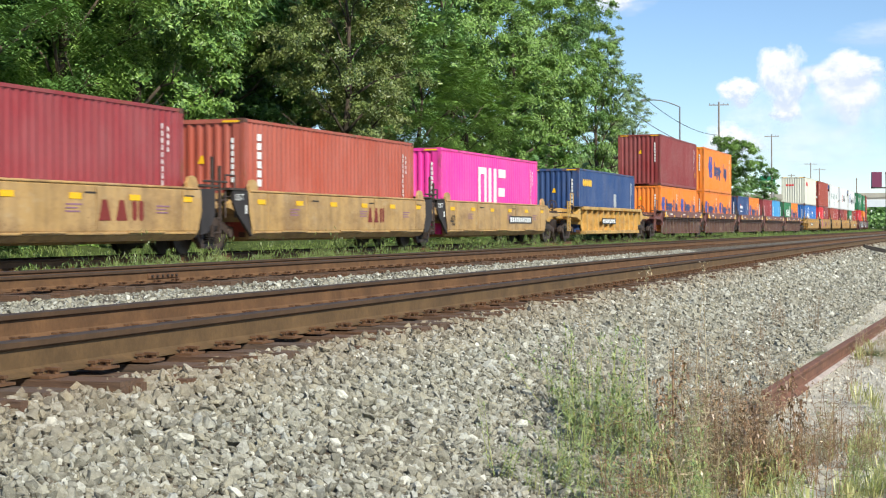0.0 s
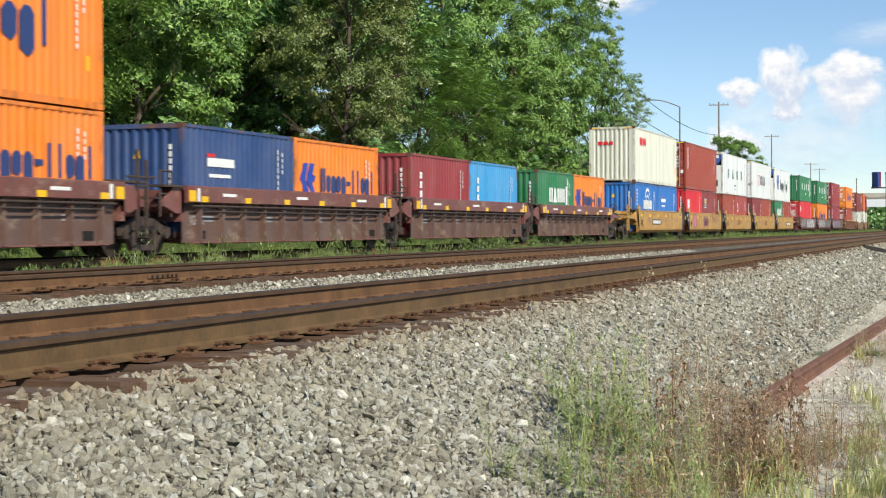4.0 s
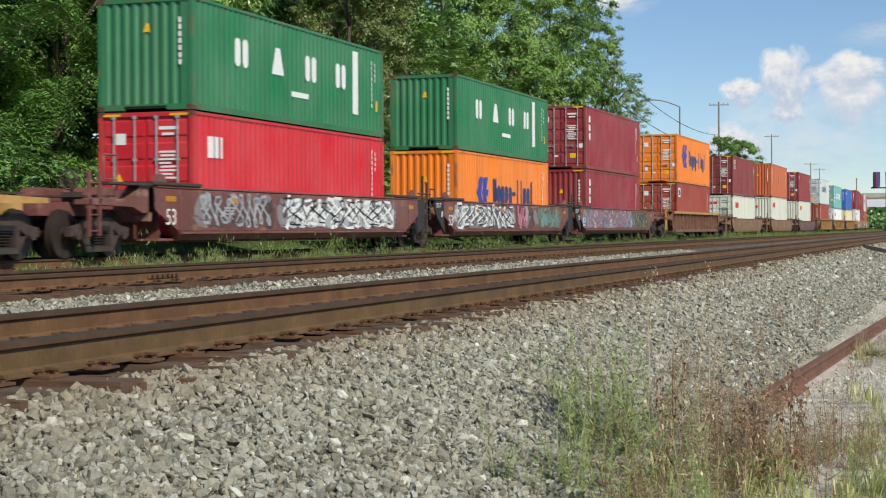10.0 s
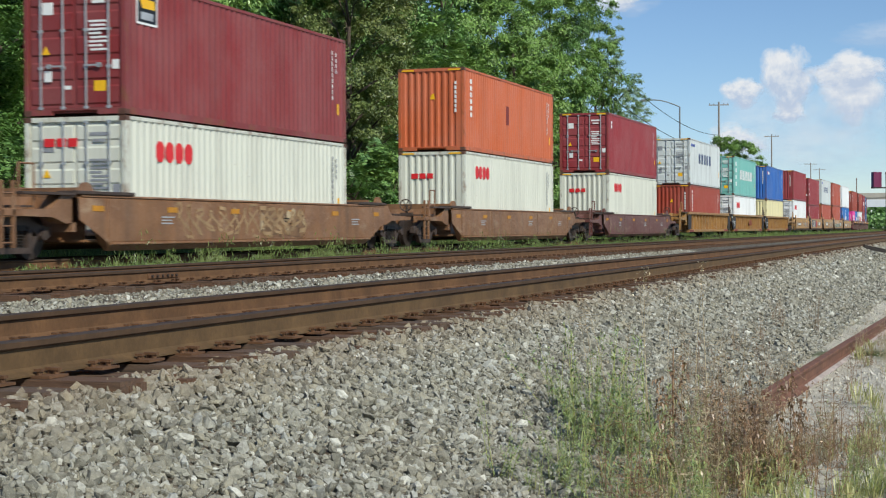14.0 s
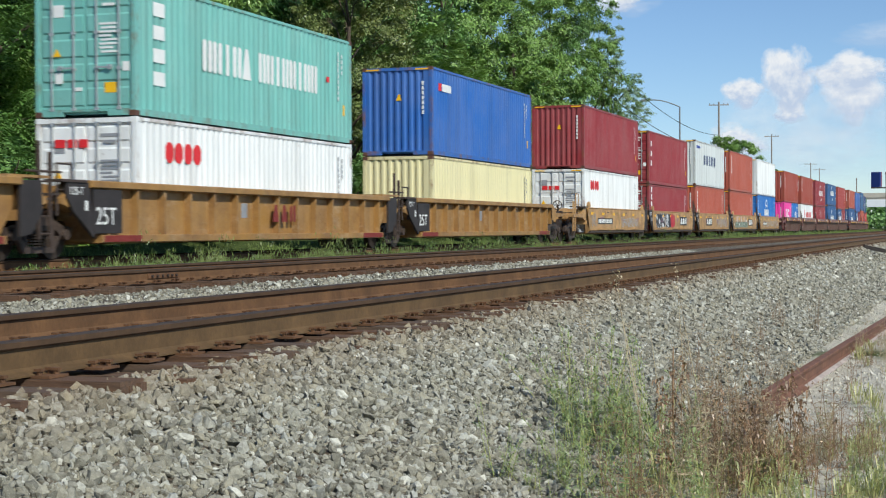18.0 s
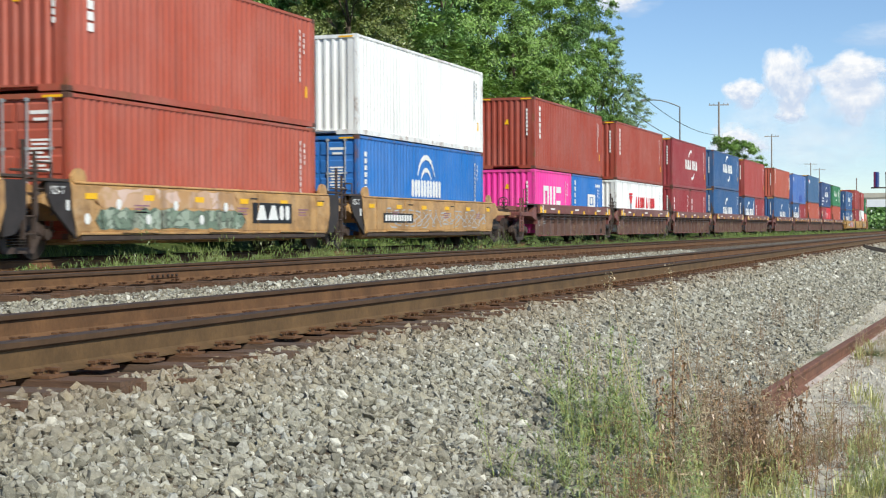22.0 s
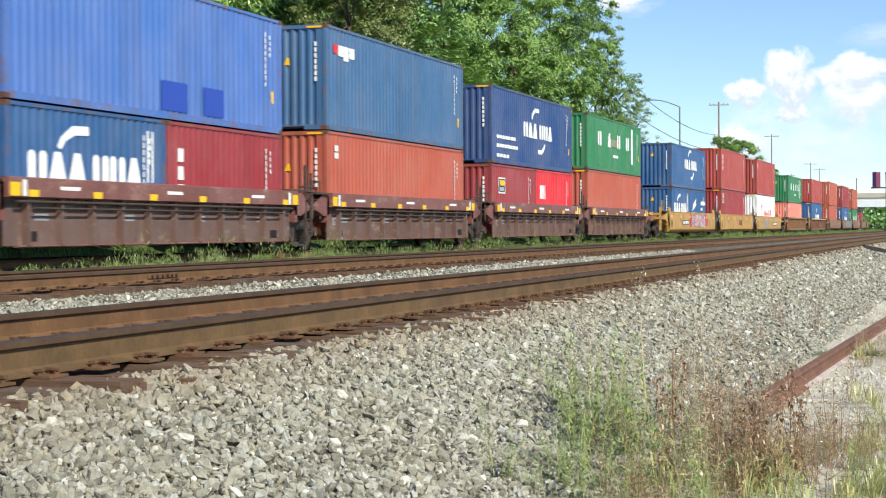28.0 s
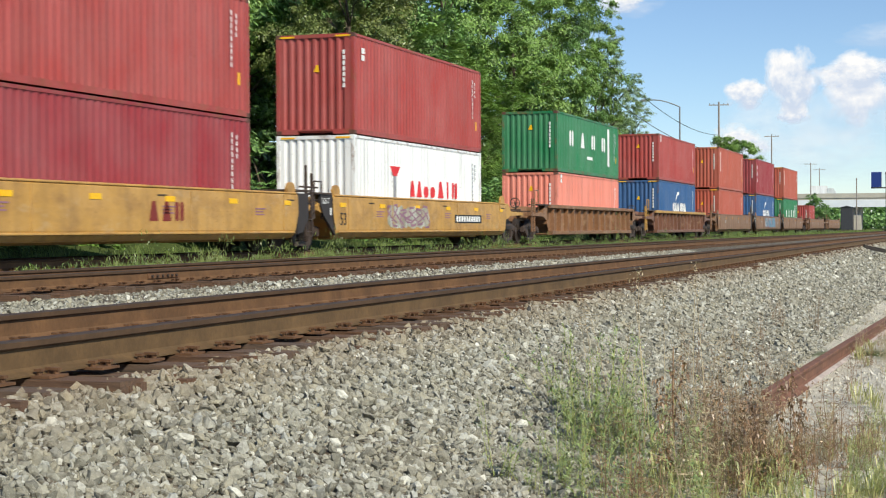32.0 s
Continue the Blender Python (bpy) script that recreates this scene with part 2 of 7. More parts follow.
# ---- mesh helpers ----
class Shape:
    def __init__(self):
        self.v, self.f = [], []

    def add(self, verts, faces):
        k = len(self.v)
        self.v += [tuple(p) for p in verts]
        self.f += [tuple(i + k for i in f) for f in faces]
        return self

    def box(self, x0, x1, y0, y1, z0, z1, c=0.0):
        if c <= 0:
            v = [(x, y, z) for x in (x0, x1) for y in (y0, y1) for z in (z0, z1)]
            return self.add(v, [(0, 1, 3, 2), (4, 6, 7, 5), (0, 4, 5, 1), (2, 3, 7, 6), (0, 2, 6, 4), (1, 5, 7, 3)])
        # rounded along the y axis
        pts = [(x0 + c, z0), (x1 - c, z0), (x1, z0 + c), (x1, z1 - c), (x1 - c, z1), (x0 + c, z1), (x0, z1 - c), (x0, z0 + c)]
        return self.prism(pts, "y", y0, y1)

    def prism(self, pts, axis, a, b):
        """A polygon in the two other axes (in x, y, z order), drawn out along axis from a to b."""
        n = len(pts)

        def at(p, d):
            return {"x": (d, p[0], p[1]), "y": (p[0], d, p[1]), "z": (p[0], p[1], d)}[axis]
        v = [at(p, a) for p in pts] + [at(p, b) for p in pts]
        f = [tuple(range(n))[::-1], tuple(range(n, 2 * n))] + [(i, (i + 1) % n, n + (i + 1) % n, n + i) for i in range(n)]
        return self.add(v, f)

    def tube(self, p, q, r, n=8, r2=None):
        p, q = Vector(p), Vector(q)
        d = (q - p).normalized()
        u = d.orthogonal().normalized()
        w = d.cross(u)
        ring = [(u * math.cos(2 * math.pi * i / n) + w * math.sin(2 * math.pi * i / n)) for i in range(n)]
        r2 = r if r2 is None else r2
        v = [p + k * r for k in ring] + [q + k * r2 for k in ring]
        return self.add(v, [tuple(range(n))[::-1], tuple(range(n, 2 * n))] + [(i, (i + 1) % n, n + (i + 1) % n, n + i) for i in range(n)])

    def data(self, name, material, smooth=False):
        me = bpy.data.meshes.new(name)
        me.from_pydata(self.v, [], self.f)
        bm = bmesh.new()
        bm.from_mesh(me)
        bmesh.ops.recalc_face_normals(bm, faces=bm.faces)
        bm.to_mesh(me)
        bm.free()
        if smooth:
            me.shade_smooth()
        me.materials.append(material)
        return me


def part(name, data, parent, m=None, label=""):
    ob = new(name, data)
    ob.parent = parent
    if m is not None:
        ob.matrix_basis = m
    return tagged(ob, label) if label else ob


def thing(name, label, category, group="", kind="", data=None):
    return tagged(new(name, data), label, category, group, kind)


CACHE = {}


def cached(key, make):
    if key not in CACHE:
        CACHE[key] = make()
    return CACHE[key]


def soup(name, verts, faces, material, smooth=False):
    """A mesh from arrays of points and of equal-sided faces."""
    me = bpy.data.meshes.new(name)
    verts, faces = np.asarray(verts, np.float32), np.asarray(faces, np.int32)
    n, k = faces.shape
    me.vertices.add(len(verts))
    me.vertices.foreach_set("co", verts.ravel())
    me.loops.add(n * k)
    me.loops.foreach_set("vertex_index", faces.ravel())
    me.polygons.add(n)
    me.polygons.foreach_set("loop_start", np.arange(0, n * k, k, dtype=np.int32))
    me.update(calc_edges=True)
    me.validate()
    me.polygons.foreach_set("use_smooth", np.full(n, smooth))
    me.materials.append(material)
    return me


rng = np.random.default_rng(7)


# ---- ground ----
def lerp(x, table):
    return float(np.interp(x, [p[0] for p in table], [p[1] for p in table]))


PROFILE = ((-400, 16), (-120, 13), (-52, 9.6), (-43, 9.0), (-38, 7.0), (-30, 1.8), (-25, 0.3), (-22.5, -0.35), (-20.3, -0.42),
           (-2.4, -0.98), (-1.0, -0.97), (4, -0.95), (40, -1.0), (400, -1.2))
BED = ((-20.6, -0.44), (-19.6, -0.24), (-16.4, -0.24), (-15.0, -0.42), (-14.2, -0.42), (-13.3, -0.27), (-10.5, -0.275), (-10.1, -0.33), (-9.3, -0.41),
       (-8.0, -0.43), (-6.9, -0.33), (-6.6, -0.275), (-4.5, -0.272), (-4.3, -0.262), (-4.15, -0.238), (-4.0, -0.26), (-3.6, -0.40), (-2.9, -0.68), (-2.2, -0.95), (-1.7, -1.02))


def sheet(name, xs, ss, height, material, jitter=0.0):
    v = []
    for s in ss:
        for x in xs:
            p, _ = on_line(s, x, height(x, s))
            v.append(p)
    n = len(xs)
    f = [(i * n + j, i * n + j + 1, (i + 1) * n + j + 1, (i + 1) * n + j) for i in range(len(ss) - 1) for j in range(n - 1)]
    return soup(name, v, f, material, True)


def hill(x, s):
    z = lerp(x, PROFILE)
    if x < -24:
        z = lerp(s, ((60, 0.25), (120, 0.8), (190, 1.0), (330, 0.85), (420, 0.25), (600, 0.1))) * max(z, 0) + min(z, 0)
    return z + (0.05 * noise.noise((x * 0.4, s * 0.4, 0)) if x > -3 else 0.3 * noise.noise((x * 0.1, s * 0.1, 2)) * (x < -24))


def build_grounds():
    xs = [-2500, -900, -400, -250, -120, -70, -52, -46, -43, -40, -38, -34, -30, -27, -25, -23, -22, -20.5, -12, -5, -2.4, -2.0, -1.6, -1.2, -0.6, 0, 0.6, 1.5, 4, 12, 40, 150, 400, 2500]
    ss = [-300, -80, -20, 0] + [4 + 0.8 * i for i in range(40)] + [40 + 8 * i for i in range(60)] + [560, 700, 900, 1200, 1700, 2300]
    thing("ground", "uneven ground of patchy grass and pale dirt", "ground", kind="structure", data=sheet("ground", xs, ss, hill, GROUND))
    xs = [p[0] for p in BED]
    xs = sorted(set(xs + [-3.8, -3.3, -2.55] + [-12.5, -11.5, -5.5, -4.5, -6.2]))
    ss = [-30] + [2 + 1.5 * i for i in range(60)] + [95 + 8 * i for i in range(64)]
    thing("ballast_bed", "bed of crushed grey limestone under the tracks", "gravel", kind="structure",
          data=sheet("ballast_bed", xs, ss, lambda x, s: lerp(x, BED) + 0.02 * noise.noise((x * 2, s * 2, 5)), GRAVEL))


def lump(corners):
    """The points and faces of one stone before it is knocked about: eight corners or twelve."""
    bm = bmesh.new()
    if corners == 8:
        bmesh.ops.create_cube(bm, size=1.5)
    else:
        bmesh.ops.create_icosphere(bm, subdivisions=1, radius=1.02)
    bm.verts.index_update()
    points, faces = np.array([v.co[:] for v in bm.verts]), np.array([[v.index for v in f.verts] for f in bm.faces])
    bm.free()
    return points, faces


def stones(name, count, xs, ss, size, up=0.3, power=1.6, corners=8):
    """Loose angular stones on the bed, denser towards small s."""
    base, faces = lump(corners)
    x = rng.uniform(xs[0], xs[1], count)
    s = ss[0] + (ss[1] - ss[0]) * rng.random(count) ** power
    r = size * np.clip(np.exp(rng.normal(0, 0.42, count)), 0.4, 2.3)
    z = np.maximum(np.interp(x, [p[0] for p in BED], [p[1] for p in BED]), np.where(x > -2.1, -0.965, -9)) + r * rng.uniform(-0.15, up, count)
    # angular lumps: corners pushed about, flattened, turned at random
    knock = (-0.55, 0.25) if corners == 8 else (-0.55, 0.3)
    pts = base[None] * (1 + rng.uniform(knock[0], knock[1], (count, corners, 3)))
    pts *= np.stack([np.ones(count), rng.uniform(0.5, 1.1, count), rng.uniform(0.34, 0.75, count)], 1)[:, None] * r[:, None, None]
    q = rng.normal(size=(count, 4))
    q /= np.linalg.norm(q, axis=1)[:, None]
    w, a, b, c = q.T
    rot = np.stack([1 - 2 * (b * b + c * c), 2 * (a * b - c * w), 2 * (a * c + b * w), 2 * (a * b + c * w), 1 - 2 * (a * a + c * c), 2 * (b * c - a * w),
                    2 * (a * c - b * w), 2 * (b * c + a * w), 1 - 2 * (a * a + b * b)], 1).reshape(-1, 3, 3)
    pts = np.einsum("nij,nkj->nki", rot, pts) + np.stack([x, s, z], 1)[:, None]
    faces = (faces[None] + corners * np.arange(count)[:, None, None]).reshape(-1, faces.shape[1])
    return soup(name, pts.reshape(-1, 3), faces, PALE_STONE if xs[1] > 0 else STONE)


def build_stones():
    for label, count, xs, ss, size, power, up, corners in (
            ("loose crushed grey limestone on the near shoulder of the track", 46000, (-4.25, -1.8), (4.4, 15.5), 0.0195, 1.15, 0.75, 12),
            ("loose crushed grey limestone on the shoulder of the track", 38000, (-4.2, -1.8), (15, 38), 0.022, 1.2, 0.75, 8),
            ("loose crushed grey limestone between the two near tracks", 15000, (-9.9, -6.75), (13, 55), 0.028, 1.3, 0.75, 8),
            ("loose crushed grey limestone among the ties", 20000, (-6.7, -4.2), (7, 45), 0.016, 1.3, 0.6, 8),
            ("loose crushed grey limestone further along the shoulder", 30000, (-4.15, -1.6), (34, 120), 0.032, 1.3, 0.75, 8),
            ("pale fine gravel strewn beside the old rail", 13000, (-1.75, 1.2), (6.5, 44), 0.013, 1.3, 0.6, 8),
            ("loose crushed grey limestone beside the middle track", 7000, (-10.5, -9.6), (14, 60), 0.024, 1.2, 0.5, 8)):
        thing("ballast", label, "gravel", kind="stuff", data=stones("ballast", count, xs, ss, size, up, power, corners))


# ---- tracks ----
RAIL_HALF = ((0.0, -0.186), (0.076, -0.186), (0.076, -0.176), (0.03, -0.160), (0.010, -0.145), (0.009, -0.050), (0.034, -0.037), (0.037, -0.008), (0.030, 0.0))


def rail_data(name, offset, ss, side_paint, drop=0.0):
    ring = [(x, z) for x, z in RAIL_HALF[1:]] + [(-x, z) for x, z in RAIL_HALF[:0:-1]]
    n = len(ring)
    v, f, top = [], [], []
    for s in ss:
        for x, z in ring:
            v.append(on_line(s, offset + x, z + drop)[0])
    for i in range(len(ss) - 1):
        for j in range(n):
            k = (j + 1) % n
            f.append((i * n + j, (i + 1) * n + j, (i + 1) * n + k, i * n + k))
            top.append(j in (6, 7, 8))
    me = bpy.data.meshes.new(name)
    me.from_pydata(v, [], f)
    bm = bmesh.new()
    bm.from_mesh(me)
    bmesh.ops.recalc_face_normals(bm, faces=bm.faces)
    bm.to_mesh(me)
    bm.free()
    me.materials.append(side_paint)
    me.materials.append(RAIL_TOP)
    me.materials.append(RAIL_HEAD)
    for p in me.polygons:
        p.material_index = 1 if p.center.z > -0.006 + drop else 2 if p.center.z > -0.045 + drop else 0
    return me


def build_track(label, centre, first, last):
    track = thing("railway_track", label, "railway track", "tracks", "structure")
    ss = [-40, 0, 60, 120, 180, 230] + [230 + 12 * i for i in range(1, 34)]
    for side in (0.7525, -0.7525):
        part("rail", rail_data("rail", centre + side, ss, RAIL_SIDE if side > 0 and centre > -8 else RAIL_RED), track, label="rusty steel rail with a polished head")
    # ties, plates and spikes
    ties = []
    for k in range(5):
        sh = Shape()
        a, b = rng.uniform(-0.05, 0.05, 2)
        h = rng.uniform(-0.022, 0.004)
        sh.box(-1.25 + a, 1.25 + b, -0.115, 0.115, -0.36, -0.196 + h, 0)
        # split, worn ends
        for sd in (-1.0, 1.0):
            for y in (-0.07, 0.0, 0.07):
                e = 1.30 + rng.uniform(-0.05, 0.07)
                sh.box(min(sd * 1.1, sd * e), max(sd * 1.1, sd * e), y - 0.03, y + 0.03, -0.33, -0.198 + h - rng.uniform(0, 0.025))
        ties.append(sh.data("tie", TIE_WOOD))
    plate = Shape()
    for sd in (-0.7525, 0.7525):
        plate.box(sd - 0.18, sd + 0.18, -0.09, 0.09, -0.195, -0.181)
        for dx, dy in ((0.1, 0.05), (-0.1, -0.05), (0.1, -0.05), (0.14, 0.04)):
            plate.tube((sd + dx, dy, -0.185), (sd + dx, dy, -0.158), 0.016, 6)
            plate.box(sd + dx - 0.024, sd + dx + 0.02, dy - 0.018, dy + 0.018, -0.162, -0.148)
    plate = plate.data("tie_plate", RUST_PLATE)
    count = int((last - first) / 0.497)
    for i in range(count):
        s = first + 0.497 * i + rng.uniform(-0.02, 0.02)
        p, turn = on_line(s, centre + rng.uniform(-0.06, 0.06))
        part("tie", ties[i % 5], track, pose(p.x, p.y, rng.uniform(-0.012, 0.006), 0, 0, rng.uniform(-1.2, 1.2) + turn))
        if s < first + 55:
            p, turn = on_line(s, centre)
            part("tie_plate", plate, track, pose(p.x, p.y, 0, 0, 0, turn))
    if centre == TRACK_MID:
        bar = part("joint_bar", Shape().prism([(0.012, -0.135), (0.03, -0.13), (0.026, -0.065), (0.012, -0.06)], "y", 19.85, 20.75).data("joint_bar", RUST_PLATE), track, pose(centre + 0.7525, 0, 0), "rusty bolted joint bar")
        bolt = Shape().tube((0.028, 0, -0.098), (0.056, 0, -0.098), 0.02, 6).data("bolt", RAIL_TOP)
        for y in (19.95, 20.1, 20.25, 20.4, 20.53, 20.66):
            part("bolt", bolt, bar, pose(0, y, 0))
    # the rest of the ties in one piece
    sh = Shape()
    s = last
    while s < last + 130:
        sh.box(centre - 1.3, centre + 1.3, s - 0.115, s + 0.115, -0.35, -0.2)
        s += 0.497
    tagged(part("far_ties", sh.data("far_ties", TIE_WOOD), track), kind="stuff")
    return track


# ---- containers ----
W = 2.438


def profile_wall(length, period, depth, margin, flank):
    """The trapezoid line of a corrugated wall: places along it and depths."""
    pts = [(0.0, 0.0)]
    n = int((length - 2 * margin) / period)
    start = (length - n * period) / 2
    for i in range(n):
        a = start + i * period
        pts += [(a, 0), (a + period * flank, -depth), (a + period * 0.5, -depth), (a + period * (0.5 + flank), 0)]
    pts.append((length, 0.0))
    return pts


def container_side(length, height, smooth_side):
    """One side wall, on the +x side."""
    sh = Shape()
    x, z0, z1 = W / 2 - 0.012, 0.14, height - 0.08
    ln = length - 0.24
    line = [(0, 0), (ln, 0)] if smooth_side else profile_wall(ln, 0.279, 0.034, 0.05, 0.25)
    v = [(x + d, -ln / 2 + a, z) for a, d in line for z in (z0, z1)]
    return sh.add(v, [(2 * i, 2 * i + 2, 2 * i + 3, 2 * i + 1) for i in range(len(line) - 1)])


def container_plate(length, height, which):
    x, y, z1 = W / 2 - 0.012, length / 2 - 0.12, height - 0.08
    if which == "roof":
        return Shape().box(-x + 0.05, x - 0.05, -y, y, z1, z1 + 0.04)
    if which == "floor":
        return Shape().box(-x + 0.05, x - 0.05, -y, y, 0.06, 0.14)
    return Shape().box(-x + 0.09, x - 0.09, y + 0.03, y + 0.08, 0.15, height - 0.12)


def container_frame(length, height):
    sh = Shape()
    hx, hy = W / 2, length / 2
    for sx in (1, -1):
        for sy in (1, -1):
            x0, x1 = sorted((sx * hx, sx * (hx - 0.10)))
            y0, y1 = sorted((sy * hy, sy * (hy - 0.14)))
            sh.box(x0, x1, y0, y1, 0.11, height - 0.11)
        x0, x1 = sorted((sx * (hx - 0.001), sx * (hx - 0.06)))
        sh.box(x0, x1, -hy + 0.14, hy - 0.14, height - 0.085, height - 0.012)
        sh.box(x0, x1, -hy + 0.14, hy - 0.14, 0.012, 0.155)
    for sy in (1, -1):
        y0, y1 = sorted((sy * (hy - 0.002), sy * (hy - 0.1)))
        sh.box(-hx + 0.1, hx - 0.1, y0, y1, height - 0.115, height - 0.012)
        sh.box(-hx + 0.1, -0.55, y0, y1, 0.012, 0.15)
        sh.box(0.55, hx - 0.1, y0, y1, 0.012, 0.15)
        sh.box(-0.55, 0.55, y0, y1, 0.105, 0.15)
    return sh


def casting_data():
    sh = Shape()
    sh.box(-0.083, 0.083, -0.09, 0.09, 0, 0.118, 0.012)
    sh.prism([(-0.03, 0.03), (0.03, 0.03), (0.045, 0.06), (0.03, 0.09), (-0.03, 0.09), (-0.045, 0.06)], "x", 0.0825, 0.0845)
    return sh


def end_wall(height):
    """The corrugated blank end."""
    sh = Shape()
    line = profile_wall(W - 0.2, 0.246, 0.045, 0.04, 0.18)
    y = -0.03
    v = [(-W / 2 + 0.1 + a, y - d, z) for a, d in line for z in (0.15, height - 0.11)]
    sh.add(v, [(2 * i, 2 * i + 1, 2 * i + 3, 2 * i + 2) for i in range(len(line) - 1)])
    return sh


def door_leaf(height):
    sh = Shape()
    w, h0, h1 = W / 2 - 0.115, 0.16, height - 0.12
    sh.box(0.008, w, -0.005, 0.035, h0, h1)
    # pressed panels stand proud between the flutes
    n = 5
    step = (h1 - h0) / n
    for i in range(n):
        a, b = h0 + i * step + 0.06, h0 + (i + 1) * step - 0.06
        sh.prism([(-0.005, a), (-0.03, a + 0.04), (-0.03, b - 0.04), (-0.005, b)], "x", 0.06, w - 0.06)
    return sh


def lock_rod(height):
    sh = Shape()
    sh.tube((0, -0.055, 0.13), (0, -0.055, height - 0.09), 0.021, 8)
    for z in (0.16, height * 0.35, height * 0.62, height - 0.13):
        sh.box(-0.05, 0.05, -0.07, -0.03, z - 0.03, z + 0.03)
    return sh


def rod_handle():
    sh = Shape()
    sh.box(-0.02, 0.40, -0.10, -0.075, -0.018, 0.018)
    sh.box(0.28, 0.36, -0.10, -0.03, -0.05, 0.05)
    return sh


def blocks(n, u, v, w, h, gap=0.28):
    """n upright blocks in a row, from u metres along, v metres up."""
    step = w / n
    return [(u + i * step, u + (i + 1 - gap) * step, v, v + h) for i in range(n)]


def ring(u, v, w, h, t):
    """A plain rounded ring of stroke t."""
    k = 10
    out = []
    for i in range(k):
        a, b = (2 * math.pi * (i + j) / k for j in (0, 1))
        pts = []
        for ang, f in ((a, 1), (b, 1), (b, 0), (a, 0)):
            c, d = math.cos(ang), math.sin(ang)
            c, d = math.copysign(abs(c) ** 0.7, c), math.copysign(abs(d) ** 0.7, d)
            pts.append((u + w / 2 + c * (w / 2 if f else w / 2 - t), v + h / 2 + d * (h / 2 if f else h / 2 - t)))
        out.append(("poly", pts))
    return out


def slab(a, b, v0, v1):
    """A solid block with cut corners."""
    c = min(b - a, v1 - v0) * 0.28
    return [("poly", [(a + c, v0), (b - c, v0), (b, v0 + c), (b, v1 - c), (b - c, v1), (a + c, v1), (a, v1 - c), (a, v0 + c)])]


def marks(pattern, u, v, w, h, t, gap=0.25):
    """A row of plain blocks in place of a mark: D split block, d low block, l tall bar, W wedge, - dash, g hung block."""
    step = w / len(pattern)
    out = []
    for i, c in enumerate(pattern):
        a, b = u + i * step, u + (i + 1 - gap) * step
        m, s = (a + b) / 2, (b - a) * 0.09
        if c == "D":
            out += slab(a, m - s, v, v + h) + slab(m + s, b, v, v + h)
        elif c == "d":
            out += slab(a, b, v, v + h * 0.7)
        elif c == "g":
            out += slab(a, b, v - h * 0.25, v + h * 0.7)
        elif c == "l":
            out.append((m - t * 0.5, m + t * 0.5, v, v + h))
        elif c == "W":
            out.append(("poly", [(a, v), (b, v), (m + s * 2, v + h), (m - s * 2, v + h)]))
        elif c == "-":
            out.append((a, b, v + h * 0.32, v + h * 0.32 + t))
    return out


def stack(n, u, v, w, h, gap=0.3):
    step = h / n
    return [(u, u + w, v + i * step, v + (i + 1 - gap) * step) for i in range(n)]


def arc(u, v, r, a0, a1, width=0.12):
    return [("arc", u, v, r, a0, a1, width)]


def mark_shape(rects, x):
    """Thin plates on the side at x = half the width; u runs along y from the near end."""
    sh = Shape()
    for q in rects:
        if q[0] == "arc":
            _, u, v, r, a0, a1, width = q
            k = 8
            for i in range(k):
                t0, t1 = (radians(a0 + (a1 - a0) * j / k) for j in (i, i + 1))
                w0 = width * math.sin(math.pi * min(1, (i + 0.25) / k)) + 0.03
                pts = [(u + (r + d) * math.cos(t), v + (r + d) * math.sin(t)) for d, t in ((w0, t0), (w0, t1), (-w0 * 0.3, t1), (-w0 * 0.3, t0))]
                sh.prism(pts, "x", x, x + 0.004)
        elif q[0] == "poly":
            sh.prism(q[1], "x", x, x + 0.004)
        else:
            sh.box(x, x + 0.004, q[0], q[1], q[2], q[3])
    return sh


def hk(u, v, k):
    """Two upright strokes that widen to the middle."""
    rows = (((0.28, 1.7), (0.60, 1.7), (0.42, 0.85), (0.0, 0.85)), ((0.0, 0.85), (0.42, 0.85), (0.68, 0.0), (0.34, 0.0)),
            ((0.72, 1.7), (1.08, 1.7), (0.94, 1.06), (1.16, 1.02), (1.10, 0.85), (0.50, 0.85)), ((0.50, 0.85), (1.10, 0.85), (1.04, 0.68), (0.90, 0.66), (1.12, 0.0), (0.80, 0.0)))
    return [("poly", [(u + a * k * 1.45, v + k * (0.2 + b * 0.78)) for a, b in row]) for row in rows]


